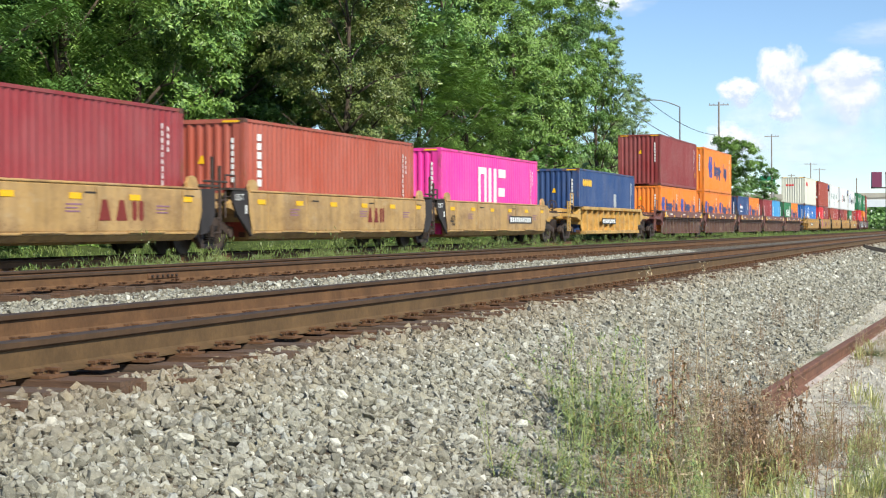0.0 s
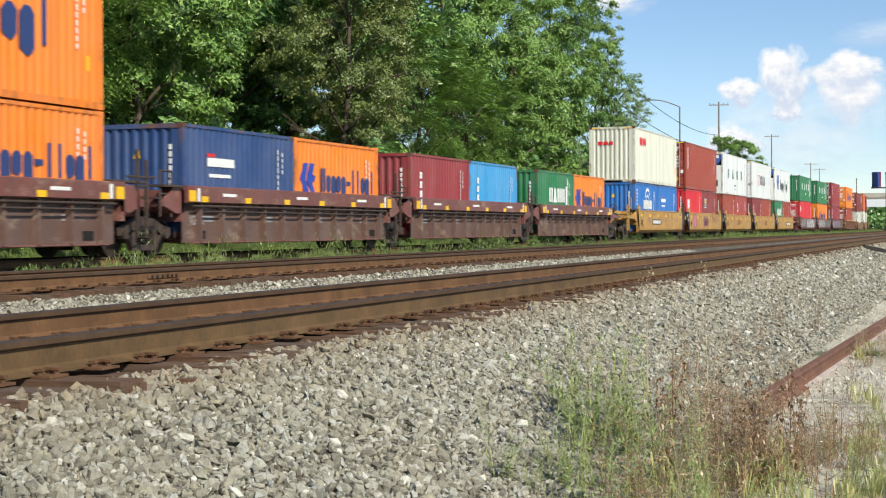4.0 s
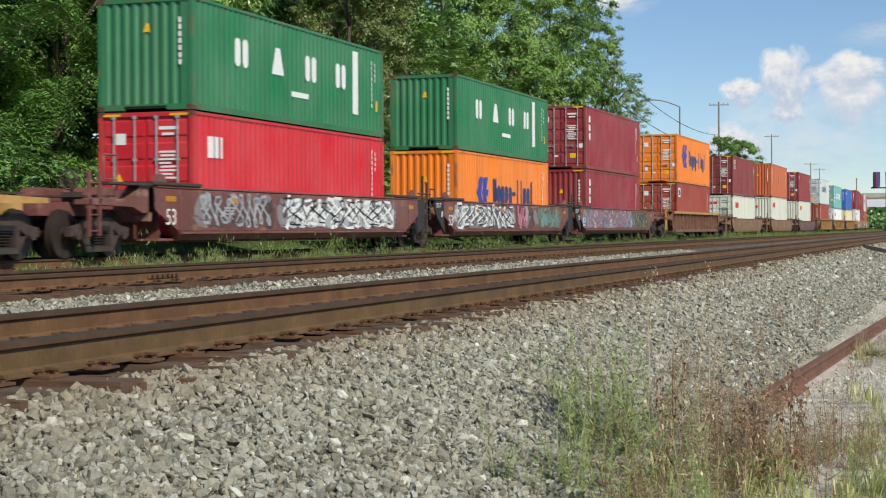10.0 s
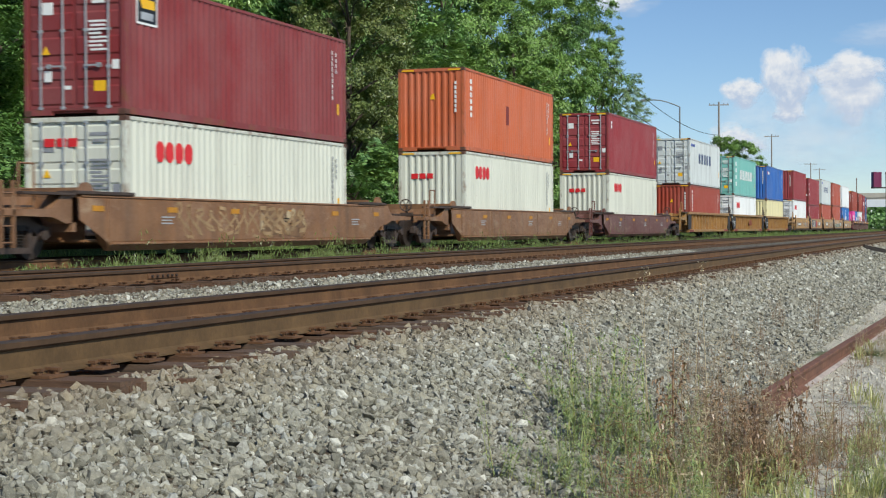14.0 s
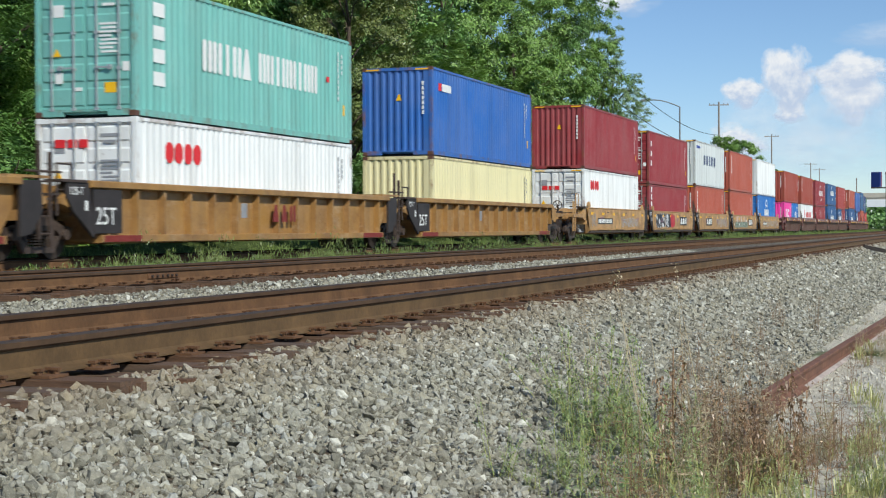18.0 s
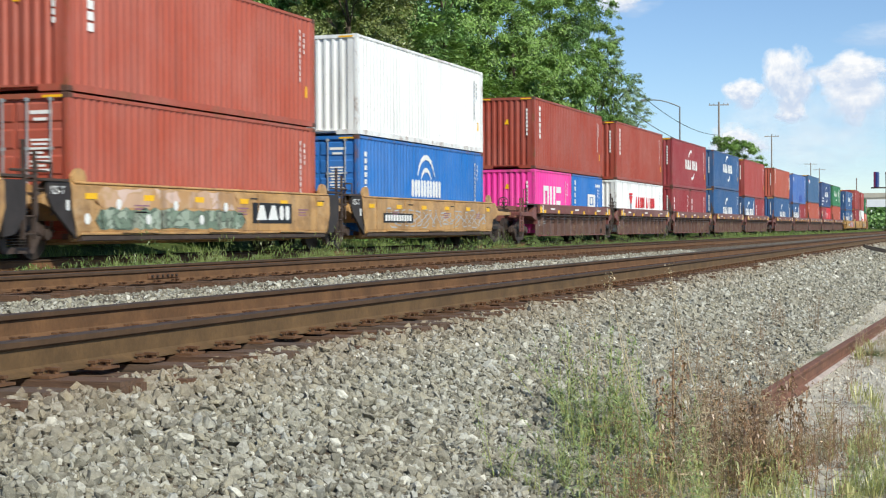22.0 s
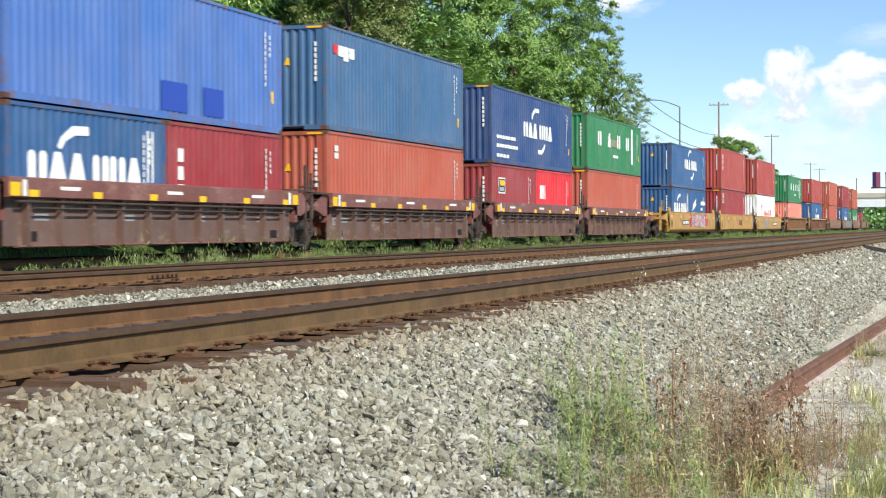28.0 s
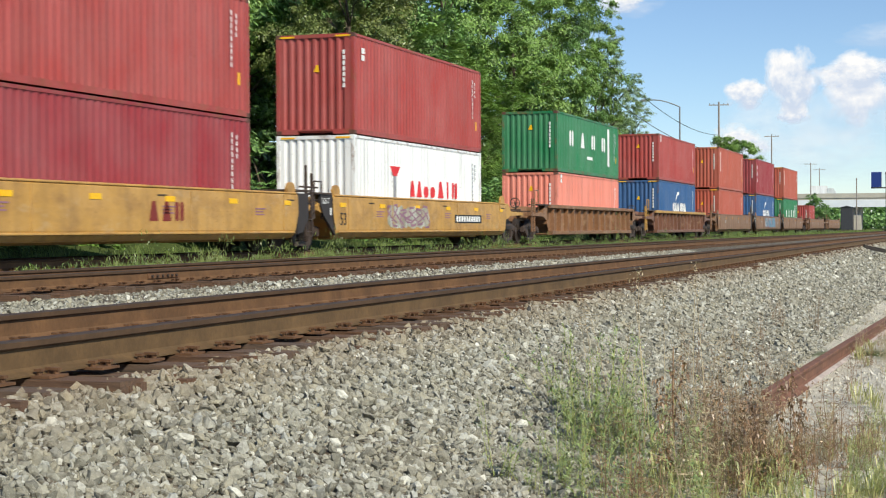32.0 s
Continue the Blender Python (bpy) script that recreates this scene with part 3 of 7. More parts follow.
LOGOS = {
    "arrow40": [("blue", hk(1.75, 0.75, 1.05)), ("navy", marks("Ddgdg-lldgl", 4.1, 1.1, 6.3, 0.98, 0.16, 0.14))],
    "arrow_white": [("blue", hk(1.75, 0.85, 0.95)), ("black", marks("Ddgdg-lldgl", 4.1, 1.05, 6.3, 0.9, 0.14, 0.14))],
    "arrow_low": [("blue", hk(2.3, 0.75, 0.85)), ("navy", marks("Ddgdg-lldgl", 4.3, 1.15, 5.6, 0.9, 0.15, 0.14))],
    "arrow20": [("blue", hk(0.35, 1.0, 0.62)), ("navy", marks("Ddgdg-lldgl", 1.75, 1.2, 4.0, 0.66, 0.12, 0.14))],
    "trio": [("white", [(4.2, 4.47, 0.7, 2.4), (4.93, 5.2, 0.7, 2.4), (4.47, 4.93, 0.7, 0.95), (4.47, 4.93, 2.15, 2.4), (5.45, 5.8, 0.7, 2.4), (6.1, 6.45, 0.7, 2.4), (6.7, 7.65, 0.7, 1.02), (6.7, 7.55, 1.38, 1.7), (6.7, 7.65, 2.08, 2.4)])],
    "trio20": [("white", [(1.4, 1.65, 0.5, 1.95), (2.0, 2.25, 0.5, 1.95), (1.65, 2.0, 1.75, 1.95), (2.45, 2.75, 0.5, 1.95), (3.0, 3.3, 0.5, 1.95), (3.5, 4.3, 0.5, 0.76), (3.5, 4.2, 1.1, 1.36), (3.5, 4.3, 1.69, 1.95)])],
    "four": [("white", marks("DWDD", 2.2, 1.2, 8.4, 0.68, 0.19, 0.66) + [(5.5, 6.6, 0.72, 0.86), (9.75, 10.15, 0.55, 2.35)])],
    "four_white": [("green", marks("DWDD", 2.4, 1.15, 8.8, 0.7, 0.15, 0.7)), ("grey", [(5.6, 6.5, 0.62, 0.76), (5.8, 6.6, 0.4, 0.47)])],
    "four20": [("white", marks("DWDD", 1.9, 1.28, 2.7, 0.62, 0.16, 0.15) + [(4.7, 4.98, 1.2, 2.0), (4.95, 5.05, 2.05, 2.35)])],
    "crossed": [("red", [(3.5, 4.75, 1.05, 1.1), (3.5, 4.75, 1.85, 1.9), (3.5, 3.55, 1.1, 1.85), (4.7, 4.75, 1.1, 1.85), ("poly", [(3.55, 1.1), (3.62, 1.1), (4.7, 1.85), (4.63, 1.85)]), ("poly", [(4.7, 1.1), (4.63, 1.1), (3.55, 1.85), (3.62, 1.85)])]), ("black", marks("DDWW", 5.0, 1.1, 3.2, 0.78, 0.13, 0.2))],
    "five_white": [("navy", marks("DDDDD", 3.4, 1.4, 5.2, 0.66, 0.16, 0.42)), ("blue", blocks(5, 0.5, 2.4, 1.5, 0.16))],
    "dome_blue": [("white", marks("DDDDD", 4.6, 1.2, 2.9, 0.55, 0.14, 0.12) + blocks(8, 4.8, 0.95, 2.4, 0.16) + [("arc", 6.0, 1.6, 0.85, 20, 160, 0.10), ("arc", 6.0, 1.5, 0.55, 30, 150, 0.08)] + stack(6, 0.55, 1.3, 0.18, 1.2))],
    "dome20": [("white", marks("DDDDD", 2.3, 1.2, 2.3, 0.5, 0.13, 0.12) + [("arc", 3.4, 1.55, 0.7, 20, 160, 0.09), ("arc", 3.4, 1.45, 0.45, 30, 150, 0.07)] + stack(5, 0.5, 1.4, 0.16, 0.9))],
    "arcs": [("white", marks("DWW", 4.4, 1.2, 2.1, 0.6, 0.17, 0.1) + marks("DDW", 6.75, 1.2, 2.1, 0.6, 0.17, 0.1) + [("poly", [(5.55, 2.0), (5.7, 2.2), (6.1, 2.42), (6.7, 2.42), (6.7, 2.25), (6.2, 2.27), (5.85, 2.12), (5.7, 1.95)]), ("poly", [(7.7, 1.02), (7.55, 0.8), (7.15, 0.6), (6.55, 0.6), (6.55, 0.78), (7.05, 0.76), (7.4, 0.9), (7.55, 1.05)])])],
    "arc_low": [("white", marks("DWW", 4.4, 1.18, 2.1, 0.5, 0.16, 0.1) + marks("DDW", 6.75, 1.18, 2.1, 0.5, 0.16, 0.1) + [("poly", [(5.35, 1.85), (5.5, 2.05), (5.9, 2.32), (6.5, 2.35), (6.5, 2.15), (6.0, 2.13), (5.65, 1.96), (5.5, 1.8)])])],
    "arc20": [("white", marks("DWW", 0.75, 1.1, 2.1, 0.6, 0.17, 0.08) + marks("DDW", 3.05, 1.1, 2.0, 0.6, 0.17, 0.08) + [("poly", [(1.75, 1.8), (1.9, 2.0), (2.3, 2.23), (2.9, 2.25), (2.9, 2.07), (2.4, 2.05), (2.05, 1.92), (1.9, 1.75)]), (5.25, 5.32, 1.2, 2.3), (5.45, 5.52, 1.2, 2.3)])],
    "bird20": [("white", [("poly", [(1.0, 1.25), (2.6, 1.65), (2.2, 1.75), (2.5, 2.05), (1.7, 1.8), (1.3, 1.7)]), (1.0, 2.5, 1.02, 1.16), (4.2, 5.8, 1.65, 1.9), (4.2, 4.9, 1.3, 1.48)])],
    "funnel": [("red", marks("WWDD", 4.6, 1.25, 2.5, 0.58, 0.16, 0.15) + marks("WlDD", 7.4, 1.25, 2.5, 0.58, 0.16, 0.15) + [("poly", [(3.1, 1.85), (3.9, 1.85), (3.5, 1.2)]), (3.1, 3.9, 1.88, 2.0)]), ("navy", [(3.38, 3.6, 0.95, 1.5)])],
    "funnel_faded": [("red", marks("WWdd", 4.7, 1.2, 2.6, 0.5, 0.16, 0.3) + marks("WlD", 7.4, 1.2, 2.2, 0.55, 0.16, 0.2) + [("poly", [(2.9, 2.1), (3.8, 2.1), (3.5, 1.8), (3.2, 1.8)])]), ("grey", [(3.2, 3.45, 0.9, 1.8)])],
    "petal": [("red", marks("dddd", 1.3, 1.62, 1.75, 0.64, 0.1, 0.16))],
    "tall": [("white", marks("DDlDW", 3.1, 1.22, 2.6, 0.74, 0.16, 0.12) + marks("DDlDDlDD", 6.1, 1.22, 3.7, 0.74, 0.16, 0.12) + stack(4, 0.8, 0.7, 0.5, 2.0, 0.4)), ("red", [(10.4, 10.6, 1.6, 1.75)])],
    "tall_end": [],
    "upright": [("white", stack(3, 0.65, 1.35, 0.3, 1.2, 0.25))],
    "upright20": [("white", stack(3, 0.5, 0.9, 0.25, 1.2, 0.25))],
    "ladder_mark": [("white", stack(6, 0.75, 1.25, 0.24, 1.35, 0.22))],
    "stickers": [("white", [(0.45, 1.15, 2.05, 2.6)]), ("blue", [(0.55, 1.05, 2.15, 2.48)])],
    "sticker": [("white", [(0.5, 1.4, 1.95, 2.6)]), ("black", [(0.55, 1.35, 2.0, 2.55)]), ("yellow", [("poly", [(0.62, 2.5), (0.75, 2.3), (1.28, 2.3), (1.28, 2.5)])]), ("silver", [(0.68, 1.2, 2.06, 2.22)])],
    "sticker20": [("white", [(0.9, 1.8, 1.5, 2.1)]), ("black", [(0.95, 1.75, 1.55, 2.05)]), ("yellow", [("poly", [(1.02, 2.0), (1.15, 1.8), (1.7, 1.8), (1.7, 2.0)])]), ("silver", [(1.05, 1.6, 1.6, 1.74)])],
    "tri": [("white", [(0.75, 1.05, 1.85, 2.35), (1.1, 1.3, 1.85, 2.35), (1.4, 1.5, 1.85, 2.35)])],
    "tri20": [("white", [(0.7, 1.0, 1.4, 1.95), (1.05, 1.3, 1.4, 1.95), (1.4, 1.52, 1.4, 1.95)])],
    "amber": [("yellow", marks("ddddd", 0.75, 2.1, 1.8, 0.46, 0.09, 0.1)), ("silver", [(7.2, 7.8, 1.2, 1.85)])],
    "bluemark": [("white", [(0.9, 1.25, 2.1, 2.4), (1.3, 1.65, 2.0, 2.4), (1.7, 2.1, 2.1, 2.4)]), ("red", [(0.55, 0.85, 2.15, 2.4)])],
    "patches": [("white", [(0.6, 0.85, 2.2, 2.5), (0.9, 1.1, 2.2, 2.5)]), ("blue", [(5.9, 7.1, 0.2, 0.85), (7.9, 8.9, 0.2, 0.85)])],
    "barge": [("red", [(0.7, 1.0, 2.15, 2.4)]), ("white", [(1.05, 2.0, 2.15, 2.4)])],
    "small20": [("white", [(1.2, 2.6, 1.65, 1.85), (1.3, 2.4, 1.4, 1.48)]), ("red", [(1.2, 1.6, 1.87, 1.95)])],
    "flag20": [("white", [(3.1, 3.5, 1.15, 1.75), (4.2, 4.6, 1.15, 1.75), (3.5, 4.2, 1.15, 1.25), (3.5, 4.2, 1.62, 1.75)] + slab(3.65, 4.05, 1.3, 1.58) + stack(5, 0.6, 1.0, 0.2, 1.4) + blocks(6, 4.6, 2.1, 1.0, 0.13))],
    "arc_text": [("white", marks("DWW", 4.4, 1.2, 2.1, 0.6, 0.17, 0.1) + marks("DDW", 6.75, 1.2, 2.1, 0.6, 0.17, 0.1) + [("poly", [(5.55, 2.0), (5.7, 2.2), (6.1, 2.42), (6.7, 2.42), (6.7, 2.25), (6.2, 2.27), (5.85, 2.12), (5.7, 1.95)]), ("poly", [(7.7, 1.02), (7.55, 0.8), (7.15, 0.6), (6.55, 0.6), (6.55, 0.78), (7.05, 0.76), (7.4, 0.9), (7.55, 1.05)])] + blocks(7, 0.7, 0.95, 2.6, 0.13, 0.15) + blocks(8, 0.7, 0.62, 2.9, 0.13, 0.15) + blocks(4, 0.7, 0.25, 1.7, 0.13, 0.2))],
    "four_patch": [],
    "lt20": [("white", stack(4, 0.9, 0.9, 0.22, 1.2))],
    "stick20": [("white", [(1.0, 1.5, 1.4, 2.0)]), ("navy", [(1.08, 1.42, 1.5, 1.9)])],
    "marks": [("white", stack(2, 0.6, 2.15, 0.25, 0.4, 0.2))],
    "panel": [("maroon", [(5.2, 5.6, 1.2, 1.9)]), ("white", stack(6, 0.7, 1.2, 0.22, 1.4))],
    "three_tall": [("white", stack(3, 0.6, 1.0, 0.3, 1.6, 0.45))],
    "": [],
}
LOGOS["four_patch"] = LOGOS["four"] + [("olive", [(4.9, 6.3, 1.25, 1.6)])]
NAMES = {"dark_red": "dark red", "brown_red": "brownish red", "brick": "brick red", "maroon": "deep maroon", "oxide": "faded red", "orange": "bright orange", "magenta": "magenta pink",
         "navy": "navy blue", "royal": "royal blue", "ocean": "bright blue", "slate_blue": "dark blue", "green": "green", "white": "white", "cream": "off-white", "yellow": "pale yellow",
         "sky_blue": "light blue", "teal": "pale teal", "salmon": "salmon pink", "bright_red": "bright red", "steel_blue": "weathered steel-blue", "pale_blue": "faded light blue",
         "rust_orange": "rusty orange", "grey_white": "greyish white"}
SIZES = {"40h": (12.192, 2.896), "40": (12.192, 2.591), "20": (6.058, 2.591)}
PATCH = "yellow"


def build_container(size, colour, end, logo, where):
    """One box; its origin is under its middle, the near end looks to -y. end: c corrugated, d doors, r cooling unit."""
    length, height = SIZES[size]
    mat = PAINTS[colour]
    smooth_side = end in "rs" or (end == "d" and logo == "crossed")
    ob = thing("shipping_container", "%s %s container %s" % (
        NAMES[colour], {"c": "corrugated steel", "d": "door-ended steel", "r": "refrigerated", "s": "smooth-sided"}[end], where), "container", "shipping containers on the train")
    for turn in (0, 180):
        part("side_panel", cached(("side_panel", size, colour, smooth_side), lambda: container_side(length, height, smooth_side).data("side_panel", mat)), ob, pose(0, 0, 0, 0, 0, turn))
    for which in ("roof", "floor", "back_wall"):
        part(which, cached((which, size, colour), lambda: container_plate(length, height, which).data(which, mat)), ob)
    part("frame", cached(("frame", size, colour), lambda: container_frame(length, height).data("frame", FRAMES[colour])), ob)
    cast = cached(("cast", colour), lambda: casting_data().data("corner_casting", CASTING if colour not in ("white", "orange", "magenta") else mat))
    for sx in (1, -1):
        for sy in (1, -1):
            for z in (0.0, height - 0.118):
                part("corner_casting", cast, ob, pose(sx * (W / 2 - 0.08), sy * (length / 2 - 0.087), z, 0, 0, 0 if sx > 0 else 180))
    # near end
    y = -length / 2
    if end == "d":
        leaf = cached(("leaf", size, colour), lambda: door_leaf(height).data("door", mat))
        rod = cached(("rod", size), lambda: lock_rod(height).data("lock_rod", GALV))
        grip = cached("grip", lambda: rod_handle().data("handle", GALV))
        for sd in (1, -1):
            d = part("door", leaf, ob, Matrix.Translation((0, y + 0.06, 0)) @ (pose(0, 0, 0) if sd > 0 else Matrix.Diagonal((-1, 1, 1, 1))))
            for u in (0.28, 0.82):
                part("lock_rod", rod, d, pose(u, 0, 0), "galvanised locking rod")
            part("handle", grip, d, pose(0.28, 0, height * 0.36))
        sh = Shape()
        lines = [(0.34, height - 0.42, 0.5, 0.075), (0.42, height - 0.55, 0.3, 0.06)]
        lines += [(0.34 + 0.04 * (i % 3 == 1), height - 0.95 - 0.085 * i, (0.42, 0.36, 0.44, 0.3, 0.4, 0.44, 0.34, 0.4)[i], 0.045) for i in range(8)]
        lines += [(-0.78, height - 0.75, 0.26, 0.26), (-0.74, 0.72, 0.18, 0.24), (0.9, 0.95, 0.16, 0.2), (-0.25, 0.55, 0.16, 0.08)]
        for u, v, w, h in lines:
            sh.box(u, u + w, y + 0.018, y + 0.026, v, v + h)
        ink = "grey" if colour in ("white", "cream", "grey_white") else "white"
        tagged(part("markings", cached(("dm", size, ink), lambda: sh.data("markings", INK[ink])), ob), kind="stuff")
        part("warning_sticker", cached(("ds", size), lambda: Shape().box(0.46, 0.74, y + 0.026, y + 0.032, 0.5, 0.72).data("warning_sticker", INK["yellow"])), ob)
        part("warning_sticker", cached(("dt", size), lambda: Shape().prism([(-0.8, 1.3), (-0.6, 1.3), (-0.7, 1.48)], "y", y + 0.016, y + 0.024).data("warning_sticker", INK["yellow"])), ob)
    elif end == "r":
        # near-black back plate: the recess's inner shade is put into its colour
        sh = Shape().box(-W / 2 + 0.1, W / 2 - 0.1, y + 0.3, y + 0.36, 0.15, height - 0.11)
        part("machinery_recess", cached(("mr", size), lambda: sh.data("machinery_recess", DARK)), ob)
        s1 = Shape().box(-1.1, 1.1, y + 0.02, y + 0.3, 1.75, 2.0).box(-1.1, 1.1, y + 0.02, y + 0.3, 0.15, 0.5).box(-1.1, 1.1, y + 0.02, y + 0.3, 0.95, 1.15).box(-1.1, -0.95, y + 0.02, y + 0.3, 0.5, 0.95)
        s1.box(-1.1, -0.9, y + 0.03, y + 0.3, 1.15, 1.75).box(-0.25, 0.2, y + 0.03, y + 0.3, 1.15, 1.75).box(0.5, 1.1, y + 0.03, y + 0.3, 1.15, 1.75).box(0.85, 1.1, y + 0.02, y + 0.3, 0.5, 0.95)
        part("unit_housing", cached(("uh", size), lambda: s1.data("unit_housing", PAINTS["white"])), ob)
        s2 = Shape().prism([(-1.05, 2.42), (1.05, 2.42), (0.9, 2.14), (0.5, 2.05), (-1.05, 2.05)], "y", y + 0.0, y + 0.3).box(0.5, 1.05, y + 0.02, y + 0.3, 2.42, 2.78).box(-1.08, -0.8, y + 0.02, y + 0.3, 2.42, 2.78)
        part("controller_box", cached(("cb", size), lambda: s2.data("controller_box", PAINTS["royal"])), ob)
        part("control_label", cached(("cl", size), lambda: Shape().box(0.62, 0.92, y + 0.012, y + 0.02, 2.5, 2.7).box(-0.2, 0.5, y - 0.006, y, 2.14, 2.24).data("control_label", INK["white"])), ob)
        part("fan_housing", cached(("fh", size), lambda: Shape().box(-0.78, 0.45, y - 0.01, y + 0.3, 2.42, 2.79).data("fan_housing", INK["orange"])), ob)
        # grille openings are near-black plates, their inner shade in the colour
        s3 = Shape()
        for i in range(6):
            for k in range(4):
                s3.box(-0.62 + 0.16 * i, -0.52 + 0.16 * i, y - 0.014, y - 0.01, 2.46 + 0.075 * k, 2.51 + 0.075 * k)
        part("fan_grille", cached(("fg", size), lambda: s3.data("fan_grille", DARK)), ob)
        wire = Shape()
        pts = [(0.5, y - 0.03, 2.74), (0.42, y - 0.06, 2.2), (0.2, y - 0.05, 1.6), (-0.1, y - 0.02, 1.2)]
        for a, b in zip(pts, pts[1:]):
            wire.tube(a, b, 0.014, 6)
        part("power_cable", cached(("pc", size), lambda: wire.data("power_cable", CASTING)), ob)
        part("warning_sticker", cached(("rs", size), lambda: Shape().prism([(-0.42, 0.2), (-0.14, 0.2), (-0.28, 0.44)], "y", y + 0.012, y + 0.02).data("warning_sticker", INK["yellow"])), ob)
        part("compressor", cached(("cp", size), lambda: Shape().tube((-0.8, y + 0.15, 0.72), (-0.1, y + 0.15, 0.72), 0.14, 10).tube((0.4, y + 0.14, 0.52), (0.4, y + 0.14, 0.9), 0.12, 10).data("compressor", GALV)), ob)
    else:
        part("end_wall", cached(("endw", size, colour), lambda: end_wall(height).data("end_wall", mat)), ob, pose(0, y + 0.05, 0))
        sh = Shape()
        for i in range(7):
            sh.box(0.86, 0.93, y + 0.012, y + 0.02, height - 0.6 - 0.16 * i, height - 0.48 - 0.16 * i)
        if colour not in ("white", "cream", "yellow"):
            part("markings", cached(("em", size), lambda: sh.data("markings", INK["white"])), ob)
            part("warning_sticker", cached(("es", size), lambda: Shape().prism([(-0.05, 2.1 - 0.3), (0.13, 2.1 - 0.3), (0.1, 2.3 - 0.3), (0.04, 2.3 - 0.3)], "y", y + 0.012, y + 0.02).data("warning_sticker", INK["yellow"])), ob)
    if logo == "petal":
        part("end_lettering", cached(("el", size), lambda: Shape().box(-0.75, -0.5, y + 0.004, y + 0.012, 1.95, 2.13).box(-0.44, -0.22, y + 0.004, y + 0.012, 1.95, 2.13).box(-0.16, 0.05, y + 0.004, y + 0.012, 1.95, 2.13).data("end_lettering", INK["red"])), ob)
    if height > 2.7:
        for k, u in enumerate((-1.1, 0.62)):
            part("height_stripe", cached(("hs", size, k), lambda: Shape().prism([(u, height - 0.1), (u + 0.45, height - 0.1), (u + 0.48, height - 0.05), (u + 0.03, height - 0.05)], "y", y - 0.004, y).data("height_stripe", INK["yellow"])), ob)
    # side markings
    for i, (ink, rects) in enumerate(LOGOS[logo]):
        if rects:
            moved = cached(("logo", logo, ink, size), lambda: mark_shape(rects, W / 2 - 0.012).data("lettering", INK[ink]))
            part("lettering", moved, ob, pose(0.002 * i, -length / 2, height - 2.55 if logo == "petal" else 0))
    end_ink = "grey" if colour in ("white", "cream", "yellow", "grey_white") else "white"
    tagged(part("number_marking", cached(("num", size, end_ink), lambda: mark_shape(stack(9, length - 0.98, height - 1.75, 0.055, 1.4, 0.25) + stack(4, length - 0.72, height - 1.0, 0.055, 0.6, 0.3), W / 2 - 0.012).data("number_marking", INK[end_ink])),
         ob, pose(0, -length / 2, 0)), kind="stuff")
    if size != "20":
        part("warning_label", cached(("wl", size), lambda: mark_shape([(length - 0.62, length - 0.5, 0.75, 1.05)], W / 2 - 0.012).data("warning_label", INK["yellow"])),
             ob, pose(0, -length / 2, 0))
    return ob


# ---- well cars ----
WHEEL_R = 0.4826
BASE_Z = 0.385
SPINNERS = ([], [])


def side_panel(kind, lw):
    """One side of the well, on the +x side."""
    sh = Shape()
    h = lw / 2
    if kind == "ribbed":
        sh.prism([(-h, 1.42), (-h, 1.0), (-h + 0.45, 0.45), (h - 0.45, 0.45), (h, 1.0), (h, 1.42)], "x", 1.285, 1.31)
    elif kind == "flange":
        sh.prism([(-h, 1.2), (-h + 0.12, 0.9), (-h + 0.12, 0.28), (h - 0.12, 0.28), (h - 0.12, 0.9), (h, 1.2)], "x", 1.28, 1.31)
    else:
        cut = 1.25 if kind == "slant" else 0.22
        ring = [(1.30, 1.50), (1.44, 1.50), (1.485, 1.44), (1.50, 1.0), (1.498, 0.56), (1.47, 0.45), (1.38, 0.36), (1.30, 0.34)]
        # a bent sheet: corners of the lower edge drawn in at the ends
        ys = lambda z: h - cut * max(0.0, min(1.0, (1.0 - z) / 0.55))
        n = len(ring)
        v = [(x, -ys(z), z) for x, z in ring] + [(x, ys(z), z) for x, z in ring]
        sh.add(v, [tuple(range(n))[::-1], tuple(range(n, 2 * n))] + [(i, (i + 1) % n, n + (i + 1) % n, n + i) for i in range(n)])
    return sh


def truck_frame():
    """A cast side frame with its bearing ends, window and springs."""
    sh = Shape()
    arch = [(-1.15, 0.42), (-1.15, 0.62), (-0.75, 0.66), (-0.45, 0.80), (0.45, 0.80), (0.75, 0.66), (1.15, 0.62), (1.15, 0.42), (0.72, 0.44), (0.5, 0.62), (0.36, 0.62), (0.36, 0.3),
            (0.62, 0.24), (0.5, 0.14), (-0.5, 0.14), (-0.62, 0.24), (-0.36, 0.3), (-0.36, 0.62), (-0.5, 0.62), (-0.72, 0.44)]
    top = [(-1.15, 0.44), (-1.15, 0.62), (-0.75, 0.68), (-0.4, 0.82), (0.4, 0.82), (0.75, 0.68), (1.15, 0.62), (1.15, 0.44), (0.75, 0.46), (0.45, 0.64), (-0.45, 0.64), (-0.75, 0.46)]
    low = [(-0.75, 0.46), (-0.5, 0.13), (0.5, 0.13), (0.75, 0.46), (0.62, 0.46), (0.42, 0.24), (-0.42, 0.24), (-0.62, 0.46)]
    sh.prism(top, "x", 0.98, 1.10)
    sh.prism(low, "x", 0.98, 1.10)
    for y in (-0.46, 0.46):
        sh.box(0.98, 1.10, y - 0.06, y + 0.06, 0.2, 0.68)
    for y in (-0.89, 0.89):
        sh.tube((0.99, y, WHEEL_R), (1.16, y, WHEEL_R), 0.11, 10)
    return sh


